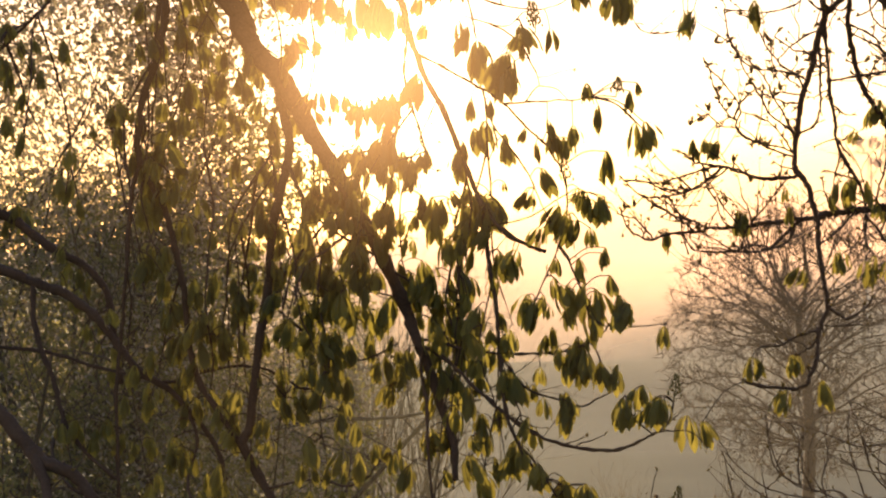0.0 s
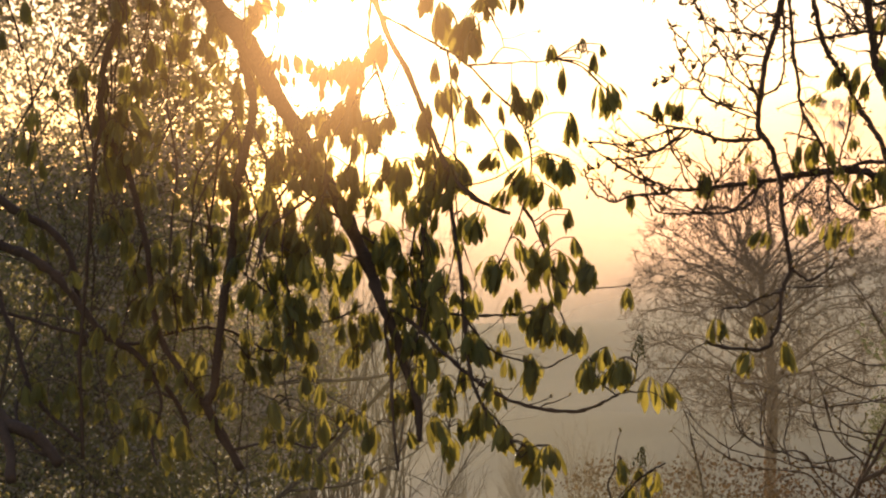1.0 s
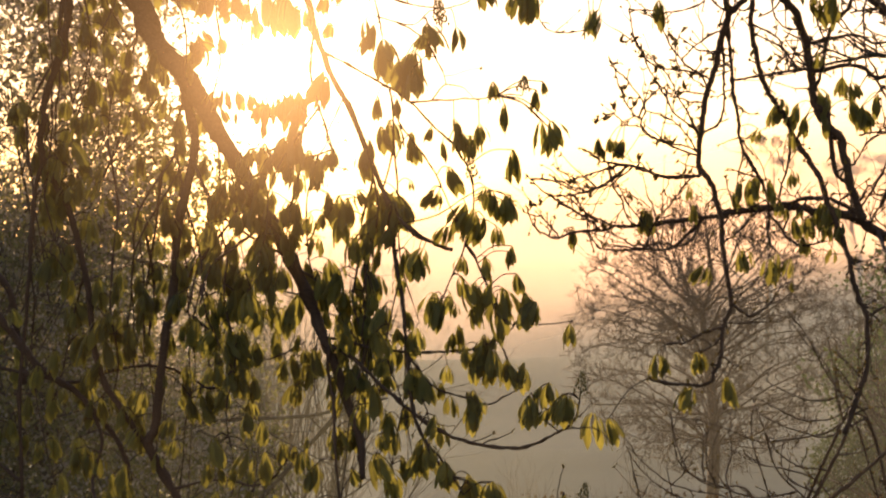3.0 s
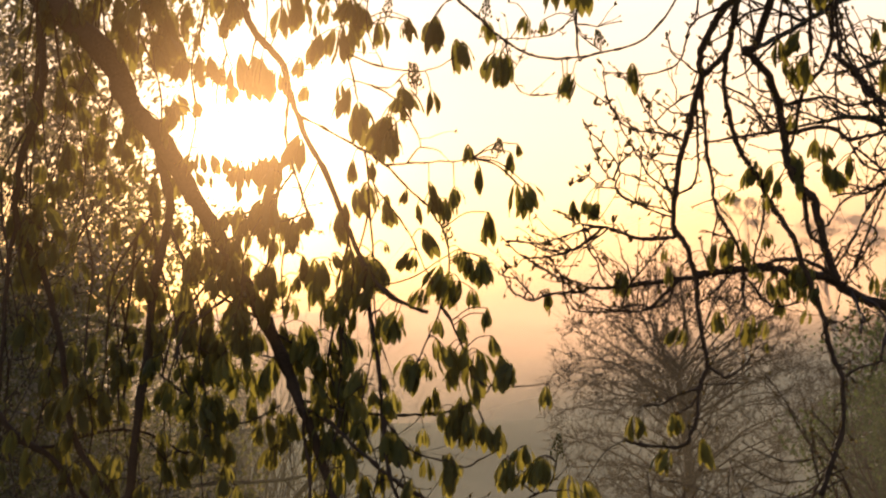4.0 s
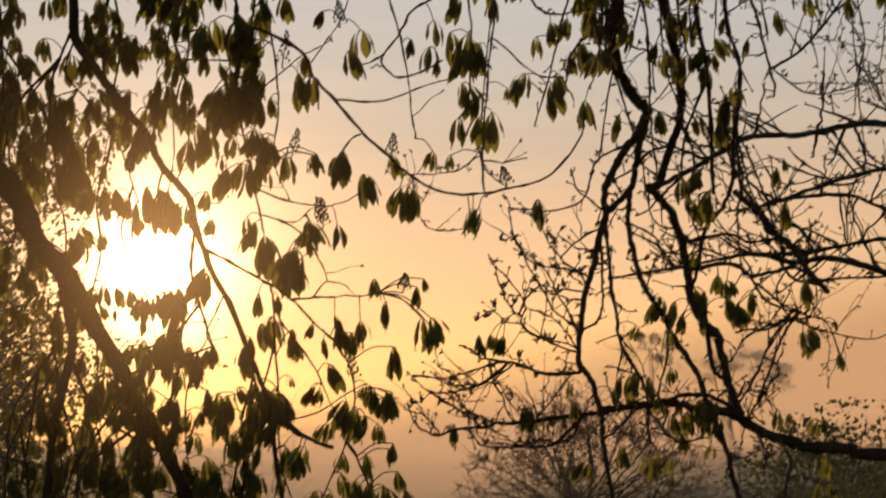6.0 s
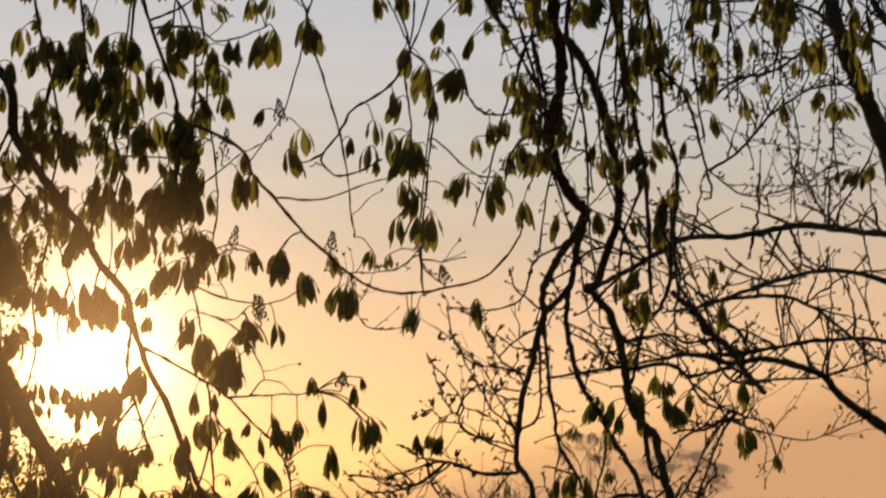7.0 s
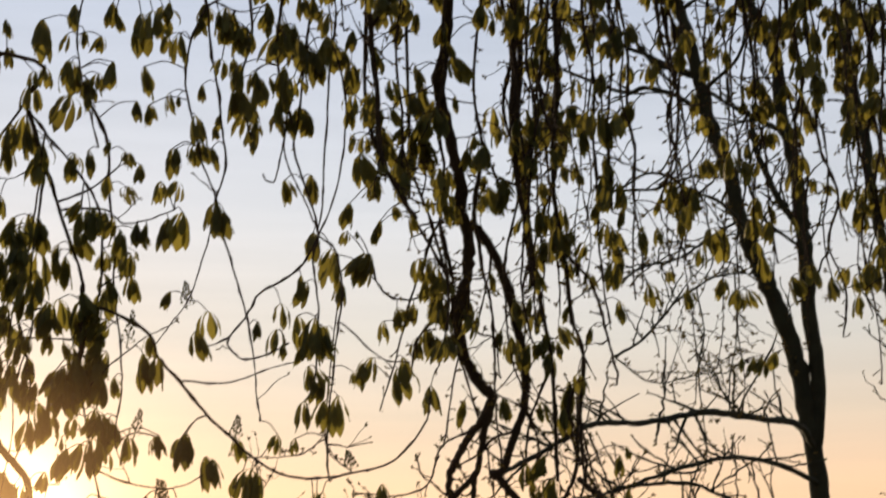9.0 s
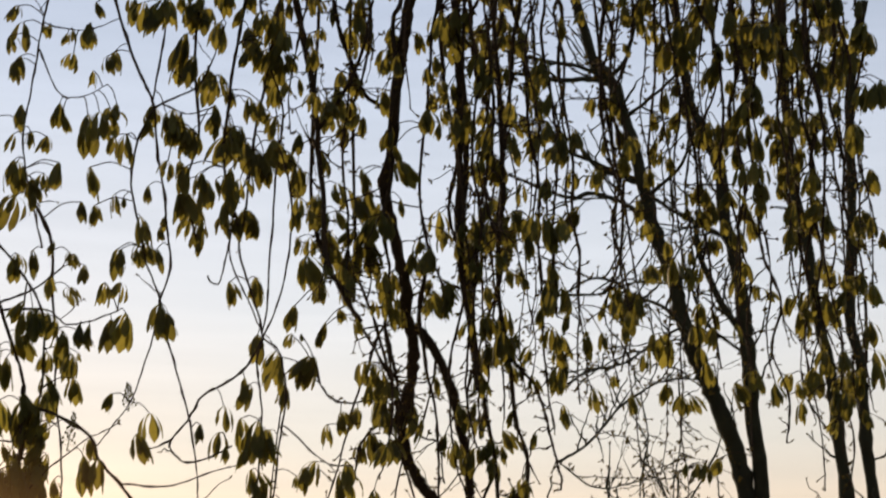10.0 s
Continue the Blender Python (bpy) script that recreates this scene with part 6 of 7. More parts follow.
limb(SAPLING, 7.4, 7.2, 2.0, 1.1, (13.21, -10.02), (13.54, -8.83), (13.79, -8.31), (14.29, -7.28), (14.78, -6.17), (15.36, -4.88), root=6)
limb(SAPLING, 7.4, 7.2, 0.9, 0.4, (13.21, -9.01), (12.52, -8.05), (11.84, -7.83), (10.82, -7.8), (9.96, -7.56), (9.1, -6.89), (8.57, -6.12), root=6)
limb(SAPLING, 7.4, 7.2, 0.9, 0.4, (12.86, -8.34), (12.18, -7.38), (11.33, -7.36), (10.47, -6.87), (10.08, -6.19), (9.95, -5.01), root=6)
limb(SAPLING, 7.4, 7.2, 0.9, 0.4, (15.85, -5.21), (14.66, -5.66), (13.53, -5.86), (12.69, -5.96), (11.84, -5.64), (10.98, -5.39), (10.21, -5.29), root=6)
limb(SAPLING, 7.4, 7.2, 0.7, 0.4, (11.37, -7.36), (11.19, -7.02), (10.99, -6.51), (10.9, -5.74))
limb(SAPLING, 7.4, 7.2, 0.9, 0.4, (15.85, -5.04), (14.66, -5.27), (13.86, -5.25), (13.19, -4.93), (12.51, -4.59), root=6)
limb(SAPLING, 7.4, 7.2, 0.9, 0.4, (15.53, -5.39), (14.66, -3.87), (14.02, -2.69), (13.51, -2.01), root=6)
limb(SAPLING, 7.4, 7.2, 0.7, 0.4, (9.28, -9.12), (9.1, -8.27), (8.84, -7.24), (8.57, -6.38))
limb(SAPLING, 7.4, 7.2, 0.9, 0.4, (14.54, -7.28), (13.53, -6.8), (12.69, -6.65), (12.18, -6.32), root=6)
limb(SAPLING, 7.4, 7.2, 0.9, 0.4, (14.21, -7.79), (13.2, -6.81), (12.77, -5.62), (12.43, -4.6), root=6)
limb(SAPLING, 7.3, 7.2, 2.0, 1.3, (13.3, -9.52), (13.72, -9.01), (13.98, -8.15), (14.4, -7.47), (14.83, -6.61), (15.25, -5.66), root=6)
limb(SAPLING, 7.2, 7.2, 1.8, 1.1, (13.98, -8.24), (14.49, -7.89), (14.91, -7.49), (15.5, -6.97), (16.13, -6.43), (16.66, -5.89))
limb(SAPLING, 7.2, 7.1, 0.8, 0.4, (13.3, -8.0), (12.11, -7.77), (11.42, -7.56), (10.56, -7.45), (9.87, -7.2), (9.18, -6.69), (8.66, -6.18), root=6)
limb(SAPLING, 7.2, 7.1, 0.8, 0.4, (13.98, -7.3), (13.3, -7.57), (12.45, -7.68), (11.42, -7.35), (10.56, -6.99), (10.13, -6.16), (9.96, -5.13))
limb(SAPLING, 7.2, 7.1, 0.7, 0.4, (10.94, -7.19), (10.91, -6.67), (10.94, -5.81), (10.74, -4.95))
limb(SAPLING, 7.2, 7.1, 0.8, 0.4, (15.2, -5.41), (15.0, -4.73), (14.83, -4.05), (14.5, -3.36), (13.99, -2.68))
limb(SAPLING, 7.2, 7.1, 0.8, 0.4, (16.0, -4.03), (15.17, -4.47), (14.49, -4.65), (13.65, -4.49), (12.8, -4.07))
limb(SAPLING, 7.2, 7.1, 0.8, 0.4, (15.75, -5.31), (14.66, -5.76), (13.99, -5.68), (13.31, -5.44), (12.46, -5.1))
limb(SAPLING, 7.2, 7.1, 0.7, 0.4, (13.13, -7.83), (12.96, -7.67), (12.66, -6.82), (12.39, -5.88), (12.29, -4.93))
limb(SAPLING, 7.2, 7.1, 0.7, 0.4, (14.66, -6.78), (13.81, -6.63), (13.14, -6.21), (12.63, -5.7))
limb(SAPLING, 7.2, 7.1, 0.7, 0.4, (15.0, -6.26), (15.67, -6.17), (16.25, -5.73))
limb(SAPLING, 7.2, 7.1, 0.7, 0.4, (11.76, -7.69), (11.59, -7.01), (11.77, -6.32), (11.6, -5.63))
limb(SAPLING, 7.2, 7.1, 0.7, 0.4, (15.33, -5.07), (15.67, -4.38), (15.75, -3.52), (16.14, -2.67))
limb(SAPLING, 7.2, 7.1, 0.7, 0.4, (14.32, -7.47), (13.64, -7.14), (13.3, -6.64), (13.39, -5.95))
limb(ASH, 11, 11, 12.5, 5.5, (22.96, 0.03), (23.12, 4.96), (23.03, 6.95), (22.95, 8.52), (22.67, 10.38), (22.35, 11.76), (21.98, 12.98), (21.59, 14.03), (21.29, 15.09), (20.98, 16.15), (20.76, 17.2), (20.35, 18.09), (20.12, 18.98), (19.89, 20.21), (19.66, 21.27), (19.33, 22.24), (18.95, 23.22), (18.45, 23.93), (17.93, 25.51), (17.59, 26.73), leafy=0, root=5)
limb(ASH, 11, 11, 9.5, 5.0, (22.96, 8.5), (23.21, 10.19), (23.01, 12.59), (23.0, 13.97), (22.9, 15.19), (22.79, 16.41), (22.6, 17.64), (22.47, 18.52), (22.39, 19.74), (22.22, 20.62), (21.73, 21.69), (21.5, 22.57), (21.38, 23.79), (21.19, 25.52), (20.88, 26.91))
limb(ASH, 11, 11, 3.4, 2.0, (20.32, 18.84), (19.82, 19.91), (18.56, 20.49), (17.47, 21.05), (16.75, 21.77))
limb(ASH, 11, 11, 9.0, 4.5, (25.87, 4.76), (25.83, 8.73), (25.76, 10.05), (25.59, 12.3), (25.54, 14.01), (25.31, 15.58), (25.12, 17.83), (24.75, 20.11), (24.66, 22.7), (24.67, 25.28), (24.65, 26.3), root=5)
limb(ASH, 11, 11, 8.8, 4.5, (26.36, 4.75), (26.5, 8.71), (26.52, 10.02), (26.43, 12.08), (26.42, 14.13), (26.18, 15.52), (26.49, 18.25), (26.61, 20.83), (27.0, 23.36), (27.52, 25.01), root=5)
limb(ASH, 11, 11, 4.7, 3.0, (22.8, 15.02), (22.33, 16.09), (21.7, 17.68), (21.56, 18.56))
limb(ASH, 11, 11, 3.4, 1.7, (20.11, 18.8), (19.21, 19.37), (18.3, 19.66), (17.37, 19.6), (15.52, 20.35))
limb(ASH, 11, 11, 3.0, 1.7, (19.6, 19.87), (18.51, 20.44), (17.79, 21.17), (16.67, 21.29))
limb(ASH, 11, 11, 4.1, 2.0, (18.99, 23.04), (18.24, 23.24), (17.1, 23.28), (15.58, 23.49))
limb(ASH, 11, 11, 3.0, 1.7, (18.99, 23.04), (18.25, 23.59), (16.74, 23.9), (15.4, 24.19))
limb(ASH, 11, 11, 2.7, 1.7, (18.99, 23.21), (19.59, 23.88), (20.05, 25.59))
limb(ASH, 11, 11, 2.4, 1.4, (19.77, 19.52), (21.1, 20.33), (21.72, 21.52), (21.99, 22.89))
limb(ASH, 11, 11, 2.0, 1.4, (19.89, 22.13), (20.87, 22.95), (21.64, 23.43))
limb(ASH, 11, 11, 3.0, 1.7, (22.25, 17.83), (21.03, 18.94), (19.78, 19.69))
limb(ASH, 10, 7.5, 3.7, 1.8, (22.84, 8.46), (22.53, 9.07), (21.52, 9.28), (20.33, 9.49), (19.12, 9.45), (17.9, 9.31), (16.67, 9.34), (15.79, 9.19), (14.9, 8.68), (14.01, 8.17), (13.26, 7.87))
limb(ASH, 10, 9, 3.3, 1.1, (22.79, 7.43), (21.81, 8.07), (20.45, 8.28), (19.24, 8.06), (17.84, 7.66), (16.62, 7.25), (15.39, 7.07))
limb(ASH, 10, 9, 2.0, 1.1, (16.62, 7.51), (18.02, 7.62), (19.22, 7.57), (20.07, 7.17), (20.89, 6.46), (21.54, 5.76), (22.19, 5.37), (23.34, 5.03))
limb(ASH, 10, 9, 2.6, 1.1, (24.04, 5.69), (22.85, 5.81), (21.72, 6.1), (20.37, 6.13), (19.17, 5.99), (17.96, 5.84), (16.58, 5.78), (15.18, 5.63), (13.08, 5.3))
limb(ASH, 10, 9, 5.3, 1.7, (24.47, 1.33), (22.71, 2.82), (21.62, 3.72), (20.8, 4.24), (20.32, 4.93), (19.49, 5.29), (18.3, 5.57), (17.26, 5.51), (16.23, 5.78), (15.19, 6.06))
limb(ASH, 10, 9, 1.6, 0.9, (16.54, 4.48), (17.59, 4.98), (18.79, 4.96), (20.33, 5.02), (21.69, 5.33))
limb(ASH, 10, 9, 1.6, 0.9, (16.91, 11.43), (17.8, 12.01), (18.71, 12.93), (19.26, 13.34), (20.33, 13.86), (21.72, 13.91))
limb(ASH, 10, 9, 1.8, 0.9, (20.38, 15.27), (20.02, 15.03), (19.12, 14.47), (18.23, 14.25), (17.15, 13.77))
limb(ASH, 10, 9, 2.5, 1.1, (21.42, 15.04), (21.25, 15.22), (20.42, 16.13), (19.55, 16.52), (18.32, 17.09), (16.87, 16.47))
limb(ASH, 10, 9, 1.4, 0.7, (17.39, 15.76), (18.31, 16.58), (19.38, 16.87), (20.44, 16.81), (22.18, 16.36))
limb(ASH, 10, 9, 2.0, 1.1, (22.78, 14.45), (21.79, 15.53), (21.41, 16.75), (21.36, 17.77))
limb(ASH, 10, 9, 1.0, 0.6, (16.98, 10.99), (17.94, 10.61), (18.99, 10.67), (19.69, 10.82))
limb(ASH, 10, 9, 1.0, 0.6, (19.78, 13.23), (19.77, 12.2), (19.52, 10.99), (19.56, 9.78), (19.6, 8.57))
limb(ASH, 10, 9, 1.0, 0.6, (20.83, 13.53), (20.78, 12.15), (20.56, 10.95), (20.42, 9.58))
limb(ASH, 10, 9, 1.2, 0.7, (19.41, 8.05), (19.12, 7.2), (19.0, 6.16))
limb(ASH, 10, 9, 1.2, 0.7, (18.3, 5.57), (17.64, 6.54), (16.95, 6.9), (16.29, 8.3), (15.97, 9.36))
limb(ASH, 10, 9, 1.0, 0.6, (21.38, 6.11), (21.51, 5.08), (21.8, 4.05))
limb(ASH, 10, 9, 1.0, 0.6, (17.26, 5.51), (16.89, 4.65), (17.38, 3.78), (18.57, 3.34), (19.92, 3.15), (21.28, 3.55))

droopers(LEFT, 1, 9, (-13.5, -5.0), (6, 9), (1, 4), (5.4, 6.2), 0.8, 7)
droopers(LEFT, 2, 5, (-13.0, -4.0), (-3, 2), (-9, -4), (5.6, 6.4), 0.7, 5)
droopers(LEFT, 3, 5, (-2.0, 1.5), (1, 5), (-7, -2), (5.2, 5.7), 0.6, 8)
droopers(LEFT, 4, 4, (0.0, 3.4), (-3, 0), (-9, -6), (5.0, 5.5), 0.6, 6)
droopers(RIGHT, 14, 8, (14.5, 22.5), (26.5, 28), (9, 16), (5.6, 6.6), 0.8, 2.6, root=4, drift=0.4)
droopers(LEFT, 23, 3, (-7.5, -1.5), (2.0, 4.0), (-4, -1), (5.2, 5.7), 0.6, 9)
droopers(LEFT, 20, 5, (-9.0, -4.0), (1, 3), (-6, -1), (5.2, 5.9), 0.7, 8)
droopers(LEFT, 21, 6, (-8.0, 1.5), (-1.5, 1.0), (-8, -4), (5.2, 5.8), 0.6, 9)
droopers(LEFT, 22, 3, (-11.5, -5.0), (3, 6.5), (-4, 0), (5.4, 6.0), 0.7, 9)
droopers(LEFT, 12, 4, (-4.2, 0.3), (3.2, 4.5), (-2, 1.5), (5.2, 5.6), 0.6, 9)
droopers(LEFT, 9, 8, (-9.5, -3.0), (11, 14.5), (4, 9), (5.5, 6.2), 0.9, 8)
droopers(LEFT, 10, 3, (-4.5, 1.0), (17, 19.5), (7, 13), (5.2, 5.6), 0.7, 6)
droopers(LEFT, 11, 2, (-3.6, -0.8), (7.5, 9), (3, 6), (5.2, 5.5), 0.6, 9)
droopers(RIGHT, 5, 4, (14.0, 17.6), (26.5, 28), (12, 19), (5.4, 6.0), 0.9, 3, root=4, drift=0.3)
droopers(RIGHT, 6, 15, (23.0, 27.5), (26.5, 28), (8, 17), (5.6, 6.6), 1.0, 3, root=4, drift=0.3)
droopers(RIGHT, 7, 4, (7.0, 12.5), (26.5, 28), (19, 23), (5.2, 5.8), 0.8, 3, root=4, drift=0.3)
droopers(RIGHT, 8, 6, (19.0, 23.0), (26.5, 28), (20, 24), (5.6, 6.6), 0.8, 3, root=4, drift=0.3)
droopers(RIGHT, 30, 5, (10.5, 16.0), (26.5, 28), (10, 15), (5.4, 6.0), 1.2, 1.2, root=4, drift=0.7, kink=0.3)
droopers(RIGHT, 31, 8, (14.5, 23.5), (26.5, 28), (10, 17), (5.6, 6.6), 1.2, 1.2, root=4, drift=0.9, kink=0.3)
droopers(RIGHT, 32, 4, (11.0, 15.5), (15, 18), (6, 10), (5.5, 5.9), 0.9, 1.0, drift=1.0, kink=0.3)
droopers(RIGHT, 41, 11, (17.5, 27.0), (26.5, 28), (13, 20), (5.6, 6.6), 1.4, 4, root=4, drift=0.5, kink=0.3)
droopers(LEFT, 42, 6, (-9.5, -5.5), (10, 13), (5.5, 8), (5.5, 6.0), 0.8, 9)
finish(LEFT)
finish(RIGHT)
finish(SAPLING)
finish(ASH)


# ---------------------------------------------------------------- bare trees and shrubs
def grow(soup, rng, p, way, long, radius, level, plan, droop=0.0, rise=0.06):
    """A branch and all that springs from it. plan: for each level, how many children, their share of the length and how far they spread."""
    steps = 5 if level < 3 else 3
    pts = [np.asarray(p, dtype=float)]
    w = np.asarray(way, dtype=float)
    for i in range(steps):
        w = w + rng.normal(0, 0.10 + 0.03 * level, 3) + np.array([0, 0, (rise if level < 3 else -droop)])
        w = w / np.linalg.norm(w)
        pts.append(pts[-1] + w * long / steps)
    line = smooth_line(pts, 3 if level < 3 else 2)
    end = radius * (0.35 if level < len(plan) else 0.6)
    soup[0 if level < 2 else 1].tube(line, np.linspace(radius, end, len(line)), (8, 6, 5, 3, 3, 3)[min(level, 5)])
    if level >= len(plan):
        return
    count, share, spread, first = plan[level]
    for c in range(count):
        u = first + (1 - first) * (c + rng.uniform(0, 1)) / count
        k = min(len(line) - 2, int(u * (len(line) - 1)))
        along = line[k + 1] - line[k]
        along /= np.linalg.norm(along)
        off = rng.normal(0, 1, 3)
        off -= along * float(off @ along)
        off /= np.linalg.norm(off)
        w2 = along * math.cos(spread) + off * math.sin(spread) * rng.uniform(0.7, 1.3)
        r_here = radius + (end - radius) * u
        grow(soup, rng, line[k], w2 / np.linalg.norm(w2), long * share * rng.uniform(0.7, 1.15) * (1.15 - 0.45 * u), r_here * 0.62, level + 1, plan, droop, rise)


def leaf_cloud(name, mat, parent, rng, blobs, count, size):
    """Many small folded leaves, in uneven clumps; blobs: centre, radii."""
    verts, faces = [], []
    n = 0
    share = np.array([b[1][0] * b[1][1] * b[1][2] for b in blobs])
    share = share / share.sum()
    while n < count:
        c, r = blobs[rng.choice(len(blobs), p=share)]
        v = rng.normal(0, 1, 3)
        v /= np.linalg.norm(v)
        p = np.array(c) + v * np.array(r) * rng.uniform(0.25, 1.0) ** 0.6
        if noise.noise(Vector(p) * (0.9 / (size * 14))) < rng.uniform(-0.35, 0.15):
            continue
        a, b = rng.normal(0, 1, 3), rng.normal(0, 1, 3)
        a[2] -= 0.8
        a /= np.linalg.norm(a)
        b -= a * float(a @ b)
        b /= np.linalg.norm(b)
        up = np.cross(a, b)
        s = size * rng.uniform(0.6, 1.3)
        k = len(verts)
        verts += [p, p + a * s * 0.5 + b * s * 0.27 + up * s * 0.1, p + a * s, p + a * s * 0.5 - b * s * 0.27 + up * s * 0.1]
        faces += [(k, k + 1, k + 2), (k, k + 2, k + 3)]
        n += 1
    return mesh_object(name, np.array(verts), faces, mat, parent, smooth=False)


def bare_tree(name, label, base, height, radius, seed, plan, mat, stems=1, lean=0.2, droop=0.05, rise=0.06):
    rng = np.random.default_rng(seed)
    t = thing(name, base, label, "shrub" if stems > 1 else "tree")
    twigs = Soup()
    for s in range(stems):
        way = np.array([rng.normal(0, lean), rng.normal(0, lean), 1.0])
        spot = np.asarray(base) + (np.array([rng.normal(0, 0.25), rng.normal(0, 0.25), 0]) if stems > 1 else 0)
        wood = Soup()
        grow((wood, twigs), rng, spot, way / np.linalg.norm(way), height * (1 if stems == 1 else rng.uniform(0.7, 1)), radius, 0, plan, droop, rise)
        wood.make("trunk" if stems == 1 else "stem", mat, t)
    if twigs.n:
        tagged(twigs.make("twig", mat, t), kind="stuff")
    return t, rng


def round_tree(label, base, centre, radii, girth, seed, mat, reach=5200):
    """A bare tree grown towards many points that fill a round crown, so that its twigs share the room between them."""
    rng = np.random.default_rng(seed)
    t = thing("bare_tree", base, label, "tree", group="bare trees in the mist")
    base, centre, radii = np.asarray(base), np.asarray(centre), np.asarray(radii)
    v = rng.normal(0, 1, (reach, 3))
    v *= (rng.random(reach) ** 0.42 / np.linalg.norm(v, axis=1))[:, None]
    lumps = np.array([noise.noise(Vector(q) * 2.2 + Vector((seed, 0, 0))) for q in v])
    goals = (centre + v * radii)[lumps > -0.22]
    step = 0.13
    top = centre + np.array([0, 0, 0.3]) * radii
    n0 = max(3, int(np.linalg.norm(top - base) / step))
    nodes = [base + (top - base) * k / n0 + np.array([0.08 * math.sin(k * 0.16 + seed), 0, 0]) for k in range(n0 + 1)]
    above = [-1] + list(range(n0))
    near = np.full(len(goals), 1e9)
    owner = np.zeros(len(goals), dtype=int)
    fresh = 0
    for turn in range(110):
        for k in range(fresh, len(nodes)):
            gap = np.linalg.norm(goals - nodes[k], axis=1)
            closer = gap < near
            near[closer], owner[closer] = gap[closer], k
        fresh = len(nodes)
        keep = near > 0.14
        goals, near, owner = goals[keep], near[keep], owner[keep]
        if not len(goals):
            break
        for k in np.unique(owner):
            if k <= n0 and k % 5:  # limbs leave the trunk here and there only
                continue
            pull = goals[owner == k] - nodes[k]
            way = (pull / np.linalg.norm(pull, axis=1)[:, None]).mean(axis=0)
            if above[k] >= 0:
                before = nodes[k] - nodes[above[k]]
                way = way + 0.6 * before / (np.linalg.norm(before) + 1e-9)
            away = np.hypot(*(nodes[k][:2] - centre[:2])) / radii[0]
            if above[k] >= 0:
                way = way + np.array([0, 0, 0.8 - 1.0 * away])  # limbs rise first and droop towards their ends
            way = way + rng.normal(0, 0.2, 3)
            nodes.append(nodes[k] + step * way / (np.linalg.norm(way) + 1e-9))
            above.append(int(k))
    kids = [[] for _ in nodes]
    for k, a in enumerate(above):
        if a >= 0:
            kids[a].append(k)
    thick = np.zeros(len(nodes))
    for k in range(len(nodes) - 1, -1, -1):
        thick[k] = (sum(thick[c] ** 2.5 for c in kids[k]) + 0.0040 ** 2.5) ** (1 / 2.5)
    thick *= 1 + (girth / thick[0] - 1) * np.clip((thick - 0.02) / (thick[0] - 0.02), 0, 1)
    trunk, twigs = Soup(), Soup()
    starts = [(0, -1)]
    while starts:
        k, a = starts.pop()
        chain = [] if a < 0 else [a]
        while True:
            chain.append(k)
            if not kids[k]:
                break
            order = sorted(kids[k], key=lambda c: -thick[c])
            starts += [(c, k) for c in order[1:]]
            k = order[0]
        line = np.array([nodes[c] for c in chain])
        r = np.array([thick[c] for c in chain])
        if a >= 0:
            r[0] = min(r[0], r[1] * 1.2)
        first = float(r[0])
        soup = trunk if a < 0 else Soup() if first > 0.035 else twigs
        soup.tube(line, r, 8 if first > 0.08 else 5 if first > 0.02 else 3)
        if soup is not trunk and soup is not twigs:
            soup.make("branch", mat, t)
        for c in chain[len(chain) // 3:]:
            if thick[c] < 0.02 and rng.random() < 0.85:
                out = nodes[c] - centre
                w = out / (np.linalg.norm(out) + 0.2) * 0.6 + rng.normal(0, 0.7, 3)
                p = nodes[c]
                for _ in range(2):
                    far = rng.uniform(0.08, 0.24)
                    w = w + rng.normal(0, 0.5, 3)
                    twigs.tube([p, p + w * far * 0.5 + rng.normal(0, 0.035, 3), p + w * far + [0, 0, 0.05]], [0.0055, 0.005, 0.006], 3)
    trunk.make("trunk", mat, t)
    tagged(twigs.make("twig", mat, t), kind="stuff")


# round bare tree in the mist, a second one behind it
p_ = at(11.0, -2.8, 45)
round_tree("round bare tree fading into the morning mist", ground_at(p_[0] + 0.35, p_[1]), p_, (3.4, 3.2, 3.4), 0.15, 21, BARK_BROWN)
p_ = at(18.2, -3.3, 49)
round_tree("bare tree with fine twigs fading into the mist", ground_at(p_[0], p_[1]), p_, (3.2, 3.2, 3.1), 0.13, 27, BARK_BROWN)
# upright young stems
p_ = at(-2.6, -8, 13)
bare_tree("hazel_shrub", "tall bare shrub of thin upright stems", ground_at(p_[0], p_[1]), 2.75, 0.010, 23,
          ((7, 0.5, 0.3, 0.25), (4, 0.5, 0.4, 0.2)), BARK_PALE, stems=44, lean=0.12)

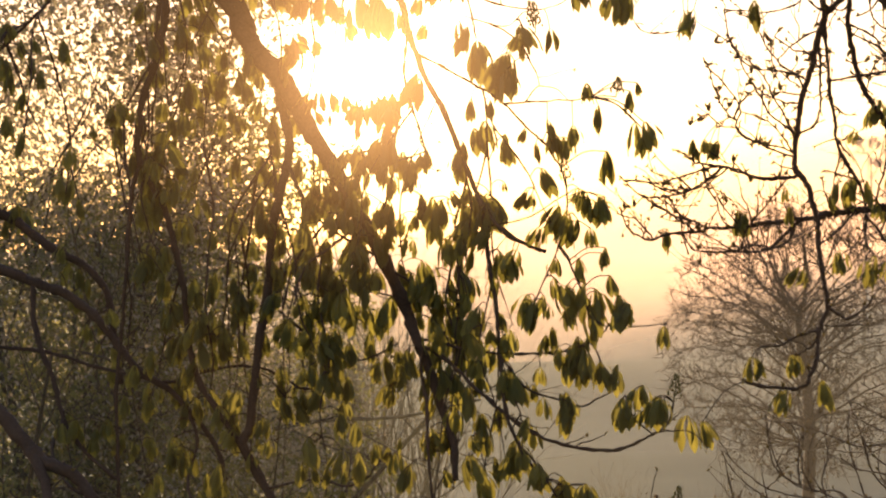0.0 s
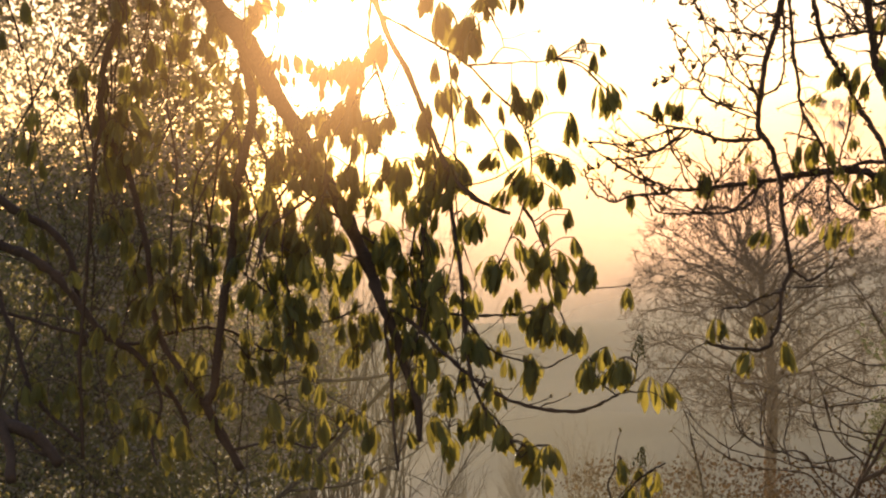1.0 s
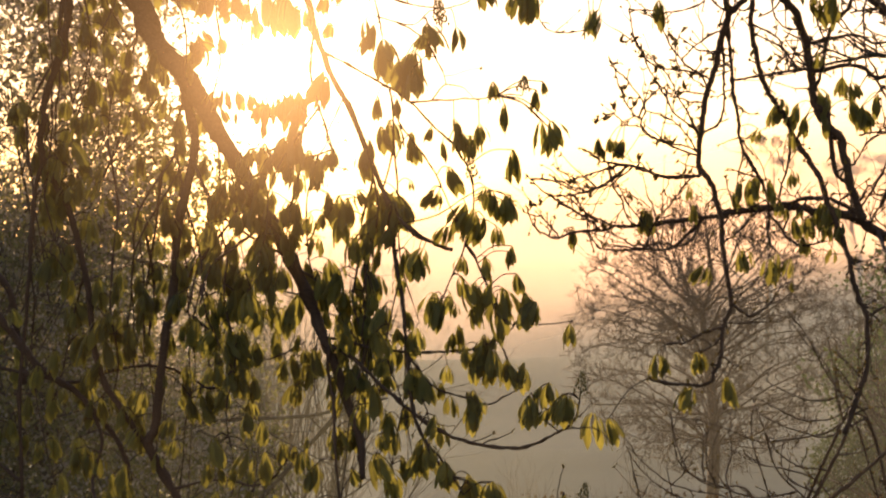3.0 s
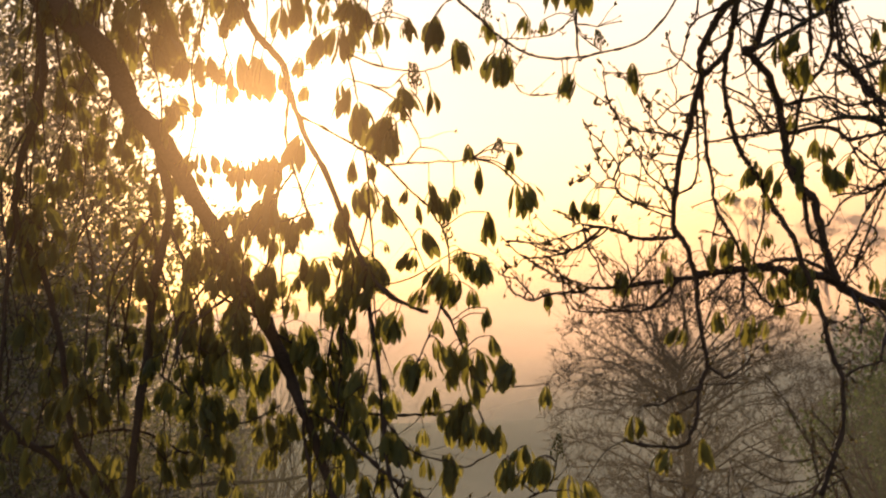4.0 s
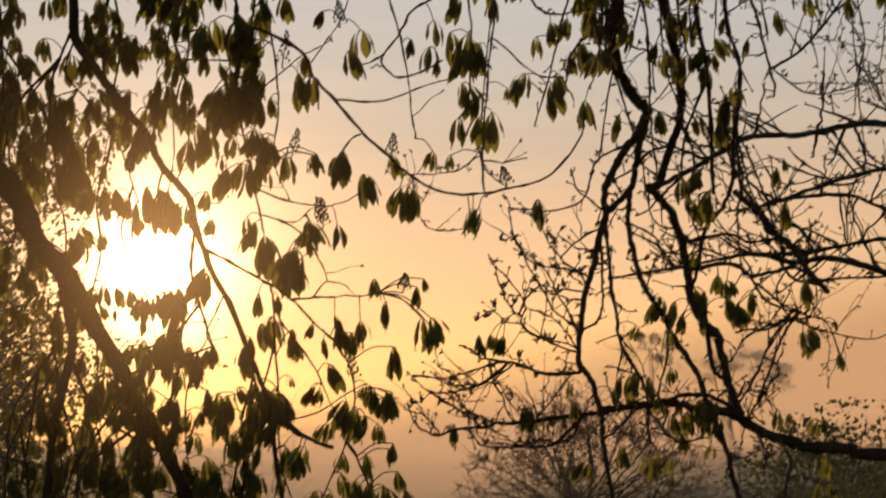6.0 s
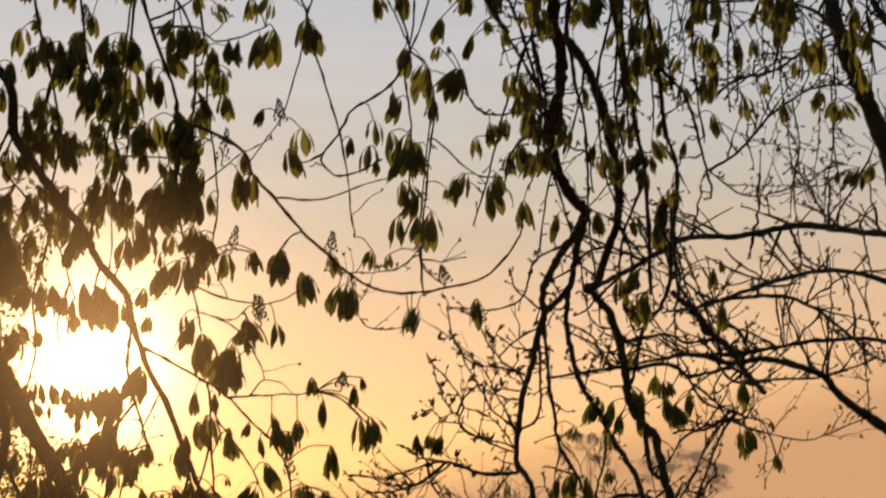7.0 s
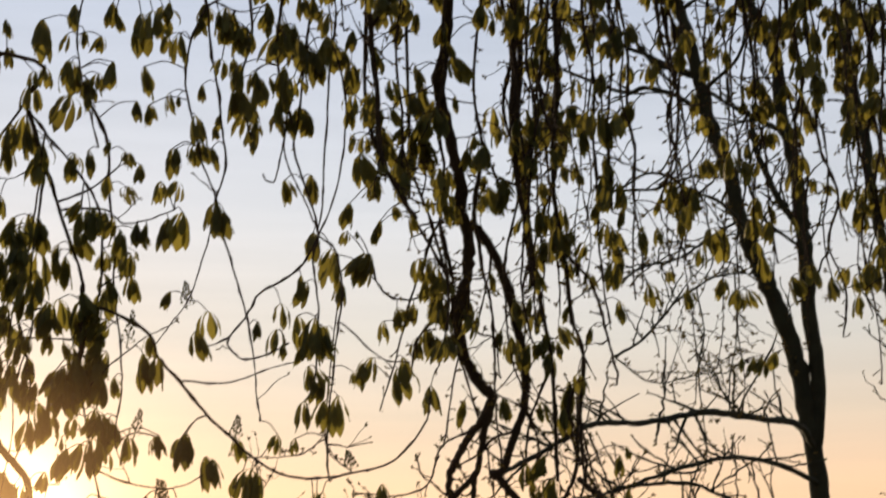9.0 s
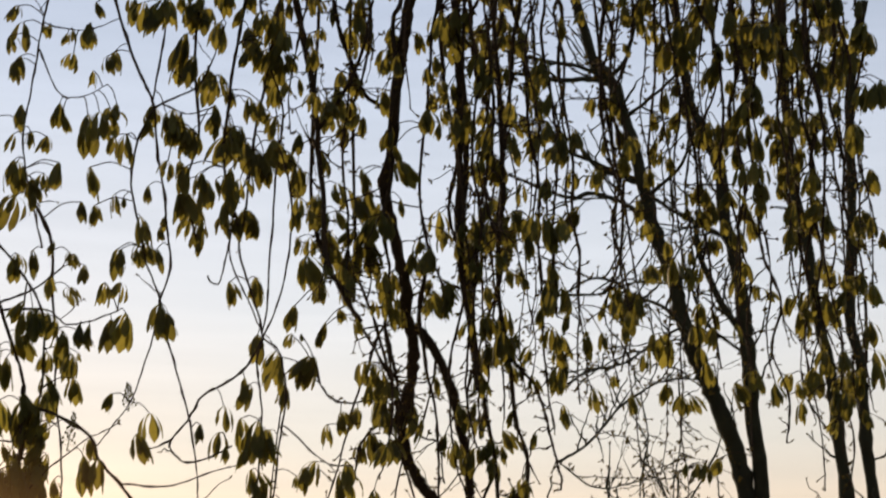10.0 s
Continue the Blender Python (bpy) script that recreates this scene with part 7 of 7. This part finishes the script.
# small-leaved tree behind the chestnut
p_ = at(-11.5, -8, 10)
b_ = ground_at(p_[0], p_[1])
t_, r_ = bare_tree("hawthorn_tree", "dense small-leaved hawthorn tree against the bright sky", b_, 3.6, 0.04, 24,
                   ((9, 0.7, 0.8, 0.1), (7, 0.5, 0.7, 0.15), (5, 0.5, 0.7, 0.2)), BARK, stems=3, lean=0.14)
tagged(leaf_cloud("crown", SHRUB_LEAF, t_, r_, [(at(-11, -3, 10), (1.1, 1.0, 1.0)), (at(-7.6, -2, 11), (0.65, 1.0, 1.0)), (at(-8.5, -6.5, 10), (0.8, 0.9, 0.6)),
                                            (at(-12, -8, 9.5), (1.0, 1.0, 0.8)), (at(-5.4, 0.4, 11.5), (0.5, 0.8, 0.6)), (at(-6.3, 2.4, 10.8), (0.6, 0.8, 0.45)),
                                            (at(-5.0, -2.2, 11.5), (0.6, 0.7, 0.5)), (at(-4.9, -5.0, 11.2), (0.6, 0.7, 0.7)), (at(-3.6, -6.9, 11.5), (0.5, 0.7, 0.4))], 35000, 0.042), kind="stuff")
tagged(leaf_cloud("crown_top", LIT_TOP_LEAF, t_, r_, [(at(-11, 4, 10.5), (0.9, 1.0, 0.9)), (at(-7.5, 2.5, 11), (0.6, 1.0, 0.7)), (at(-9, 8, 11), (0.7, 0.8, 0.5)), (at(-7, 9.6, 10.5), (0.7, 0.9, 0.5)), (at(-13, 8, 10), (1.0, 1.0, 0.8)),
                                              (at(-10, 11, 10.5), (0.9, 0.9, 0.6)), (at(-7.5, 7.6, 10.5), (0.6, 0.9, 0.5)), (at(-8.5, 5.5, 10.5), (0.6, 0.8, 0.8)), (at(-12.5, 0.5, 10), (0.9, 0.9, 0.7))], 17000, 0.047), kind="stuff")
# a second cloud of smaller, paler leaves mixed into the crown
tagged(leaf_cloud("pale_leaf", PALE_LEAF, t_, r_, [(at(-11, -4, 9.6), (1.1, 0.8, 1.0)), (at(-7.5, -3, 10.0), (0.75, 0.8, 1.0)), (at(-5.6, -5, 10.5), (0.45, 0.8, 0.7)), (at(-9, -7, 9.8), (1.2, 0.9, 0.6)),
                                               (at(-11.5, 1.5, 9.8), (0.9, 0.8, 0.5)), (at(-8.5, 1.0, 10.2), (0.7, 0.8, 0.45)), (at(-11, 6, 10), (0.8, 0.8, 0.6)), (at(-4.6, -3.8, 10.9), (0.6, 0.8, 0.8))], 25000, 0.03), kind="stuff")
tagged(leaf_cloud("inner_leaf", SHRUB_LEAF, t_, r_, [(at(-12, -6, 11.5), (1.3, 0.8, 1.0)), (at(-8.5, -6.5, 11.8), (1.0, 0.8, 0.9)), (at(-13, -1, 11.5), (1.1, 0.8, 0.9)), (at(-6.0, -7.5, 12), (0.6, 0.8, 0.6)),
                                                 (at(-7.2, -4.2, 12), (0.8, 0.7, 0.8)), (at(-4.6, -6.6, 12.5), (0.7, 0.7, 0.5)), (at(-10, -3, 12), (0.9, 0.7, 0.8))], 27000, 0.042), kind="stuff")
# scrub down in the valley and brambles on the slope
rng_ = np.random.default_rng(31)
for az_, d_, h_ in ((1.6, 86, 3.2), (3.6, 82, 3.8), (5.4, 88, 4.2), (7.2, 84, 3.6), (9.0, 90, 4.4)):
    p_ = at(az_, -8, d_)
    tagged(bare_tree("scrub_bush", "bare scrub bush, faint in the mist", ground_at(p_[0], p_[1]), h_, 0.03, int(d_ * 3), ((6, 0.5, 0.35, 0.2), (4, 0.5, 0.4, 0.2)), BARK_PALE, stems=16, lean=0.22)[0], group="scrub in the valley")
for az_, d_, w_ in ((6.8, 8.8, 0.35), (10.0, 8.2, 0.45), (13.2, 8.8, 0.55), (16.5, 8.4, 0.5)):
    p_ = at(az_, -8.3, d_)
    t_, r_ = bare_tree("bramble", "tangled brown bramble with small young leaves", ground_at(p_[0], p_[1]), p_[2] - ground_height(p_[0], p_[1]) + 0.1, 0.008, int(az_ * 7), ((7, 0.5, 0.8, 0.3), (5, 0.5, 0.8, 0.2)), BARK_BROWN, stems=8, lean=0.35)
    tagged(t_, group="brambles on the slope")
    tagged(leaf_cloud("young_leaf", BROWN_LEAF, t_, r_, [(p_, (w_, 0.4, 0.12)), (p_ + [0.1, 0, -0.25], (w_ * 1.1, 0.5, 0.22))], 2600, 0.022), kind="stuff")
# dark evergreen bush
p_ = at(17.0, -8, 24)
t_, r_ = bare_tree("evergreen_bush", "dark green evergreen bush", ground_at(p_[0], p_[1]), 2.6, 0.04, 25, ((6, 0.6, 0.6, 0.2), (5, 0.5, 0.6, 0.2)), BARK, stems=5, lean=0.3)
tagged(leaf_cloud("crown", FAR_LEAF, t_, r_, [(at(16.4, -4.4, 24), (0.9, 0.9, 0.8)), (at(18.2, -3.2, 24.5), (1.1, 0.9, 0.8)), (at(15.4, -6.6, 23.5), (0.6, 0.9, 0.6)),
                                          (at(17.2, -6.6, 23), (1.2, 0.9, 0.8)), (at(20.2, -2.6, 25), (1.1, 0.9, 0.9)), (at(19.5, -5.5, 24), (1.2, 0.9, 0.9))], 30000, 0.055), kind="stuff")
p_ = at(18.3, -8, 19)
t_, r_ = bare_tree("young_leafed_tree", "tree with sparse dark young leaves behind the bush", ground_at(p_[0], p_[1]), 2.6, 0.05, 26, ((8, 0.6, 0.7, 0.3), (6, 0.5, 0.7, 0.2), (5, 0.5, 0.7, 0.2)), BARK, stems=4, lean=0.3)
tagged(leaf_cloud("young_leaf", FAR_LEAF, t_, r_, [(at(18, -1.4, 19), (1.3, 1.0, 0.7)), (at(20, -0.6, 19), (1.3, 1.0, 0.7)), (at(16.2, -3.2, 19), (0.9, 1.0, 0.7))], 3000, 0.07), kind="stuff")
# far trees on the hill; sparse crowns let sky through to imitate haze
for az_, top_, d_, w_, tall_, lumps_, count_ in ((12.85, 3.66, 233.5, 2.6, 4.6, 13, 1900), (15.58, 2.95, 234.5, 4.8, 4.2, 22, 2900)):
    p_ = at(az_, top_, d_)
    g_ = ground_at(p_[0], p_[1])
    t_, r_ = bare_tree("far_tree", "broad tree on the far hill, pale through mist sheet and sparse crown", g_, p_[2] - g_[2] - 0.6 * tall_, 0.3, int(az_ * 10), ((6, 0.5, 0.7, 0.3), (4, 0.5, 0.6, 0.2)), BARK_GREY)
    tagged(t_, group="trees on the far hill")
    blobs_ = []
    for k_ in range(lumps_):
        a_ = r_.uniform(-1, 1)
        low_ = tall_ * (0.16 + (1 - math.sqrt(1 - 0.9 * a_ * a_)) * 0.8 + r_.uniform(0, 1) ** 2 * 0.75)
        blobs_.append((p_ + [a_ * w_, r_.uniform(-0.5, 0.5) * w_, -low_], (w_ * r_.uniform(0.16, 0.34), w_ * 0.3, tall_ * r_.uniform(0.10, 0.2))))
    tagged(leaf_cloud("crown", FAR_LEAF, t_, r_, blobs_, count_, 0.26), kind="stuff")
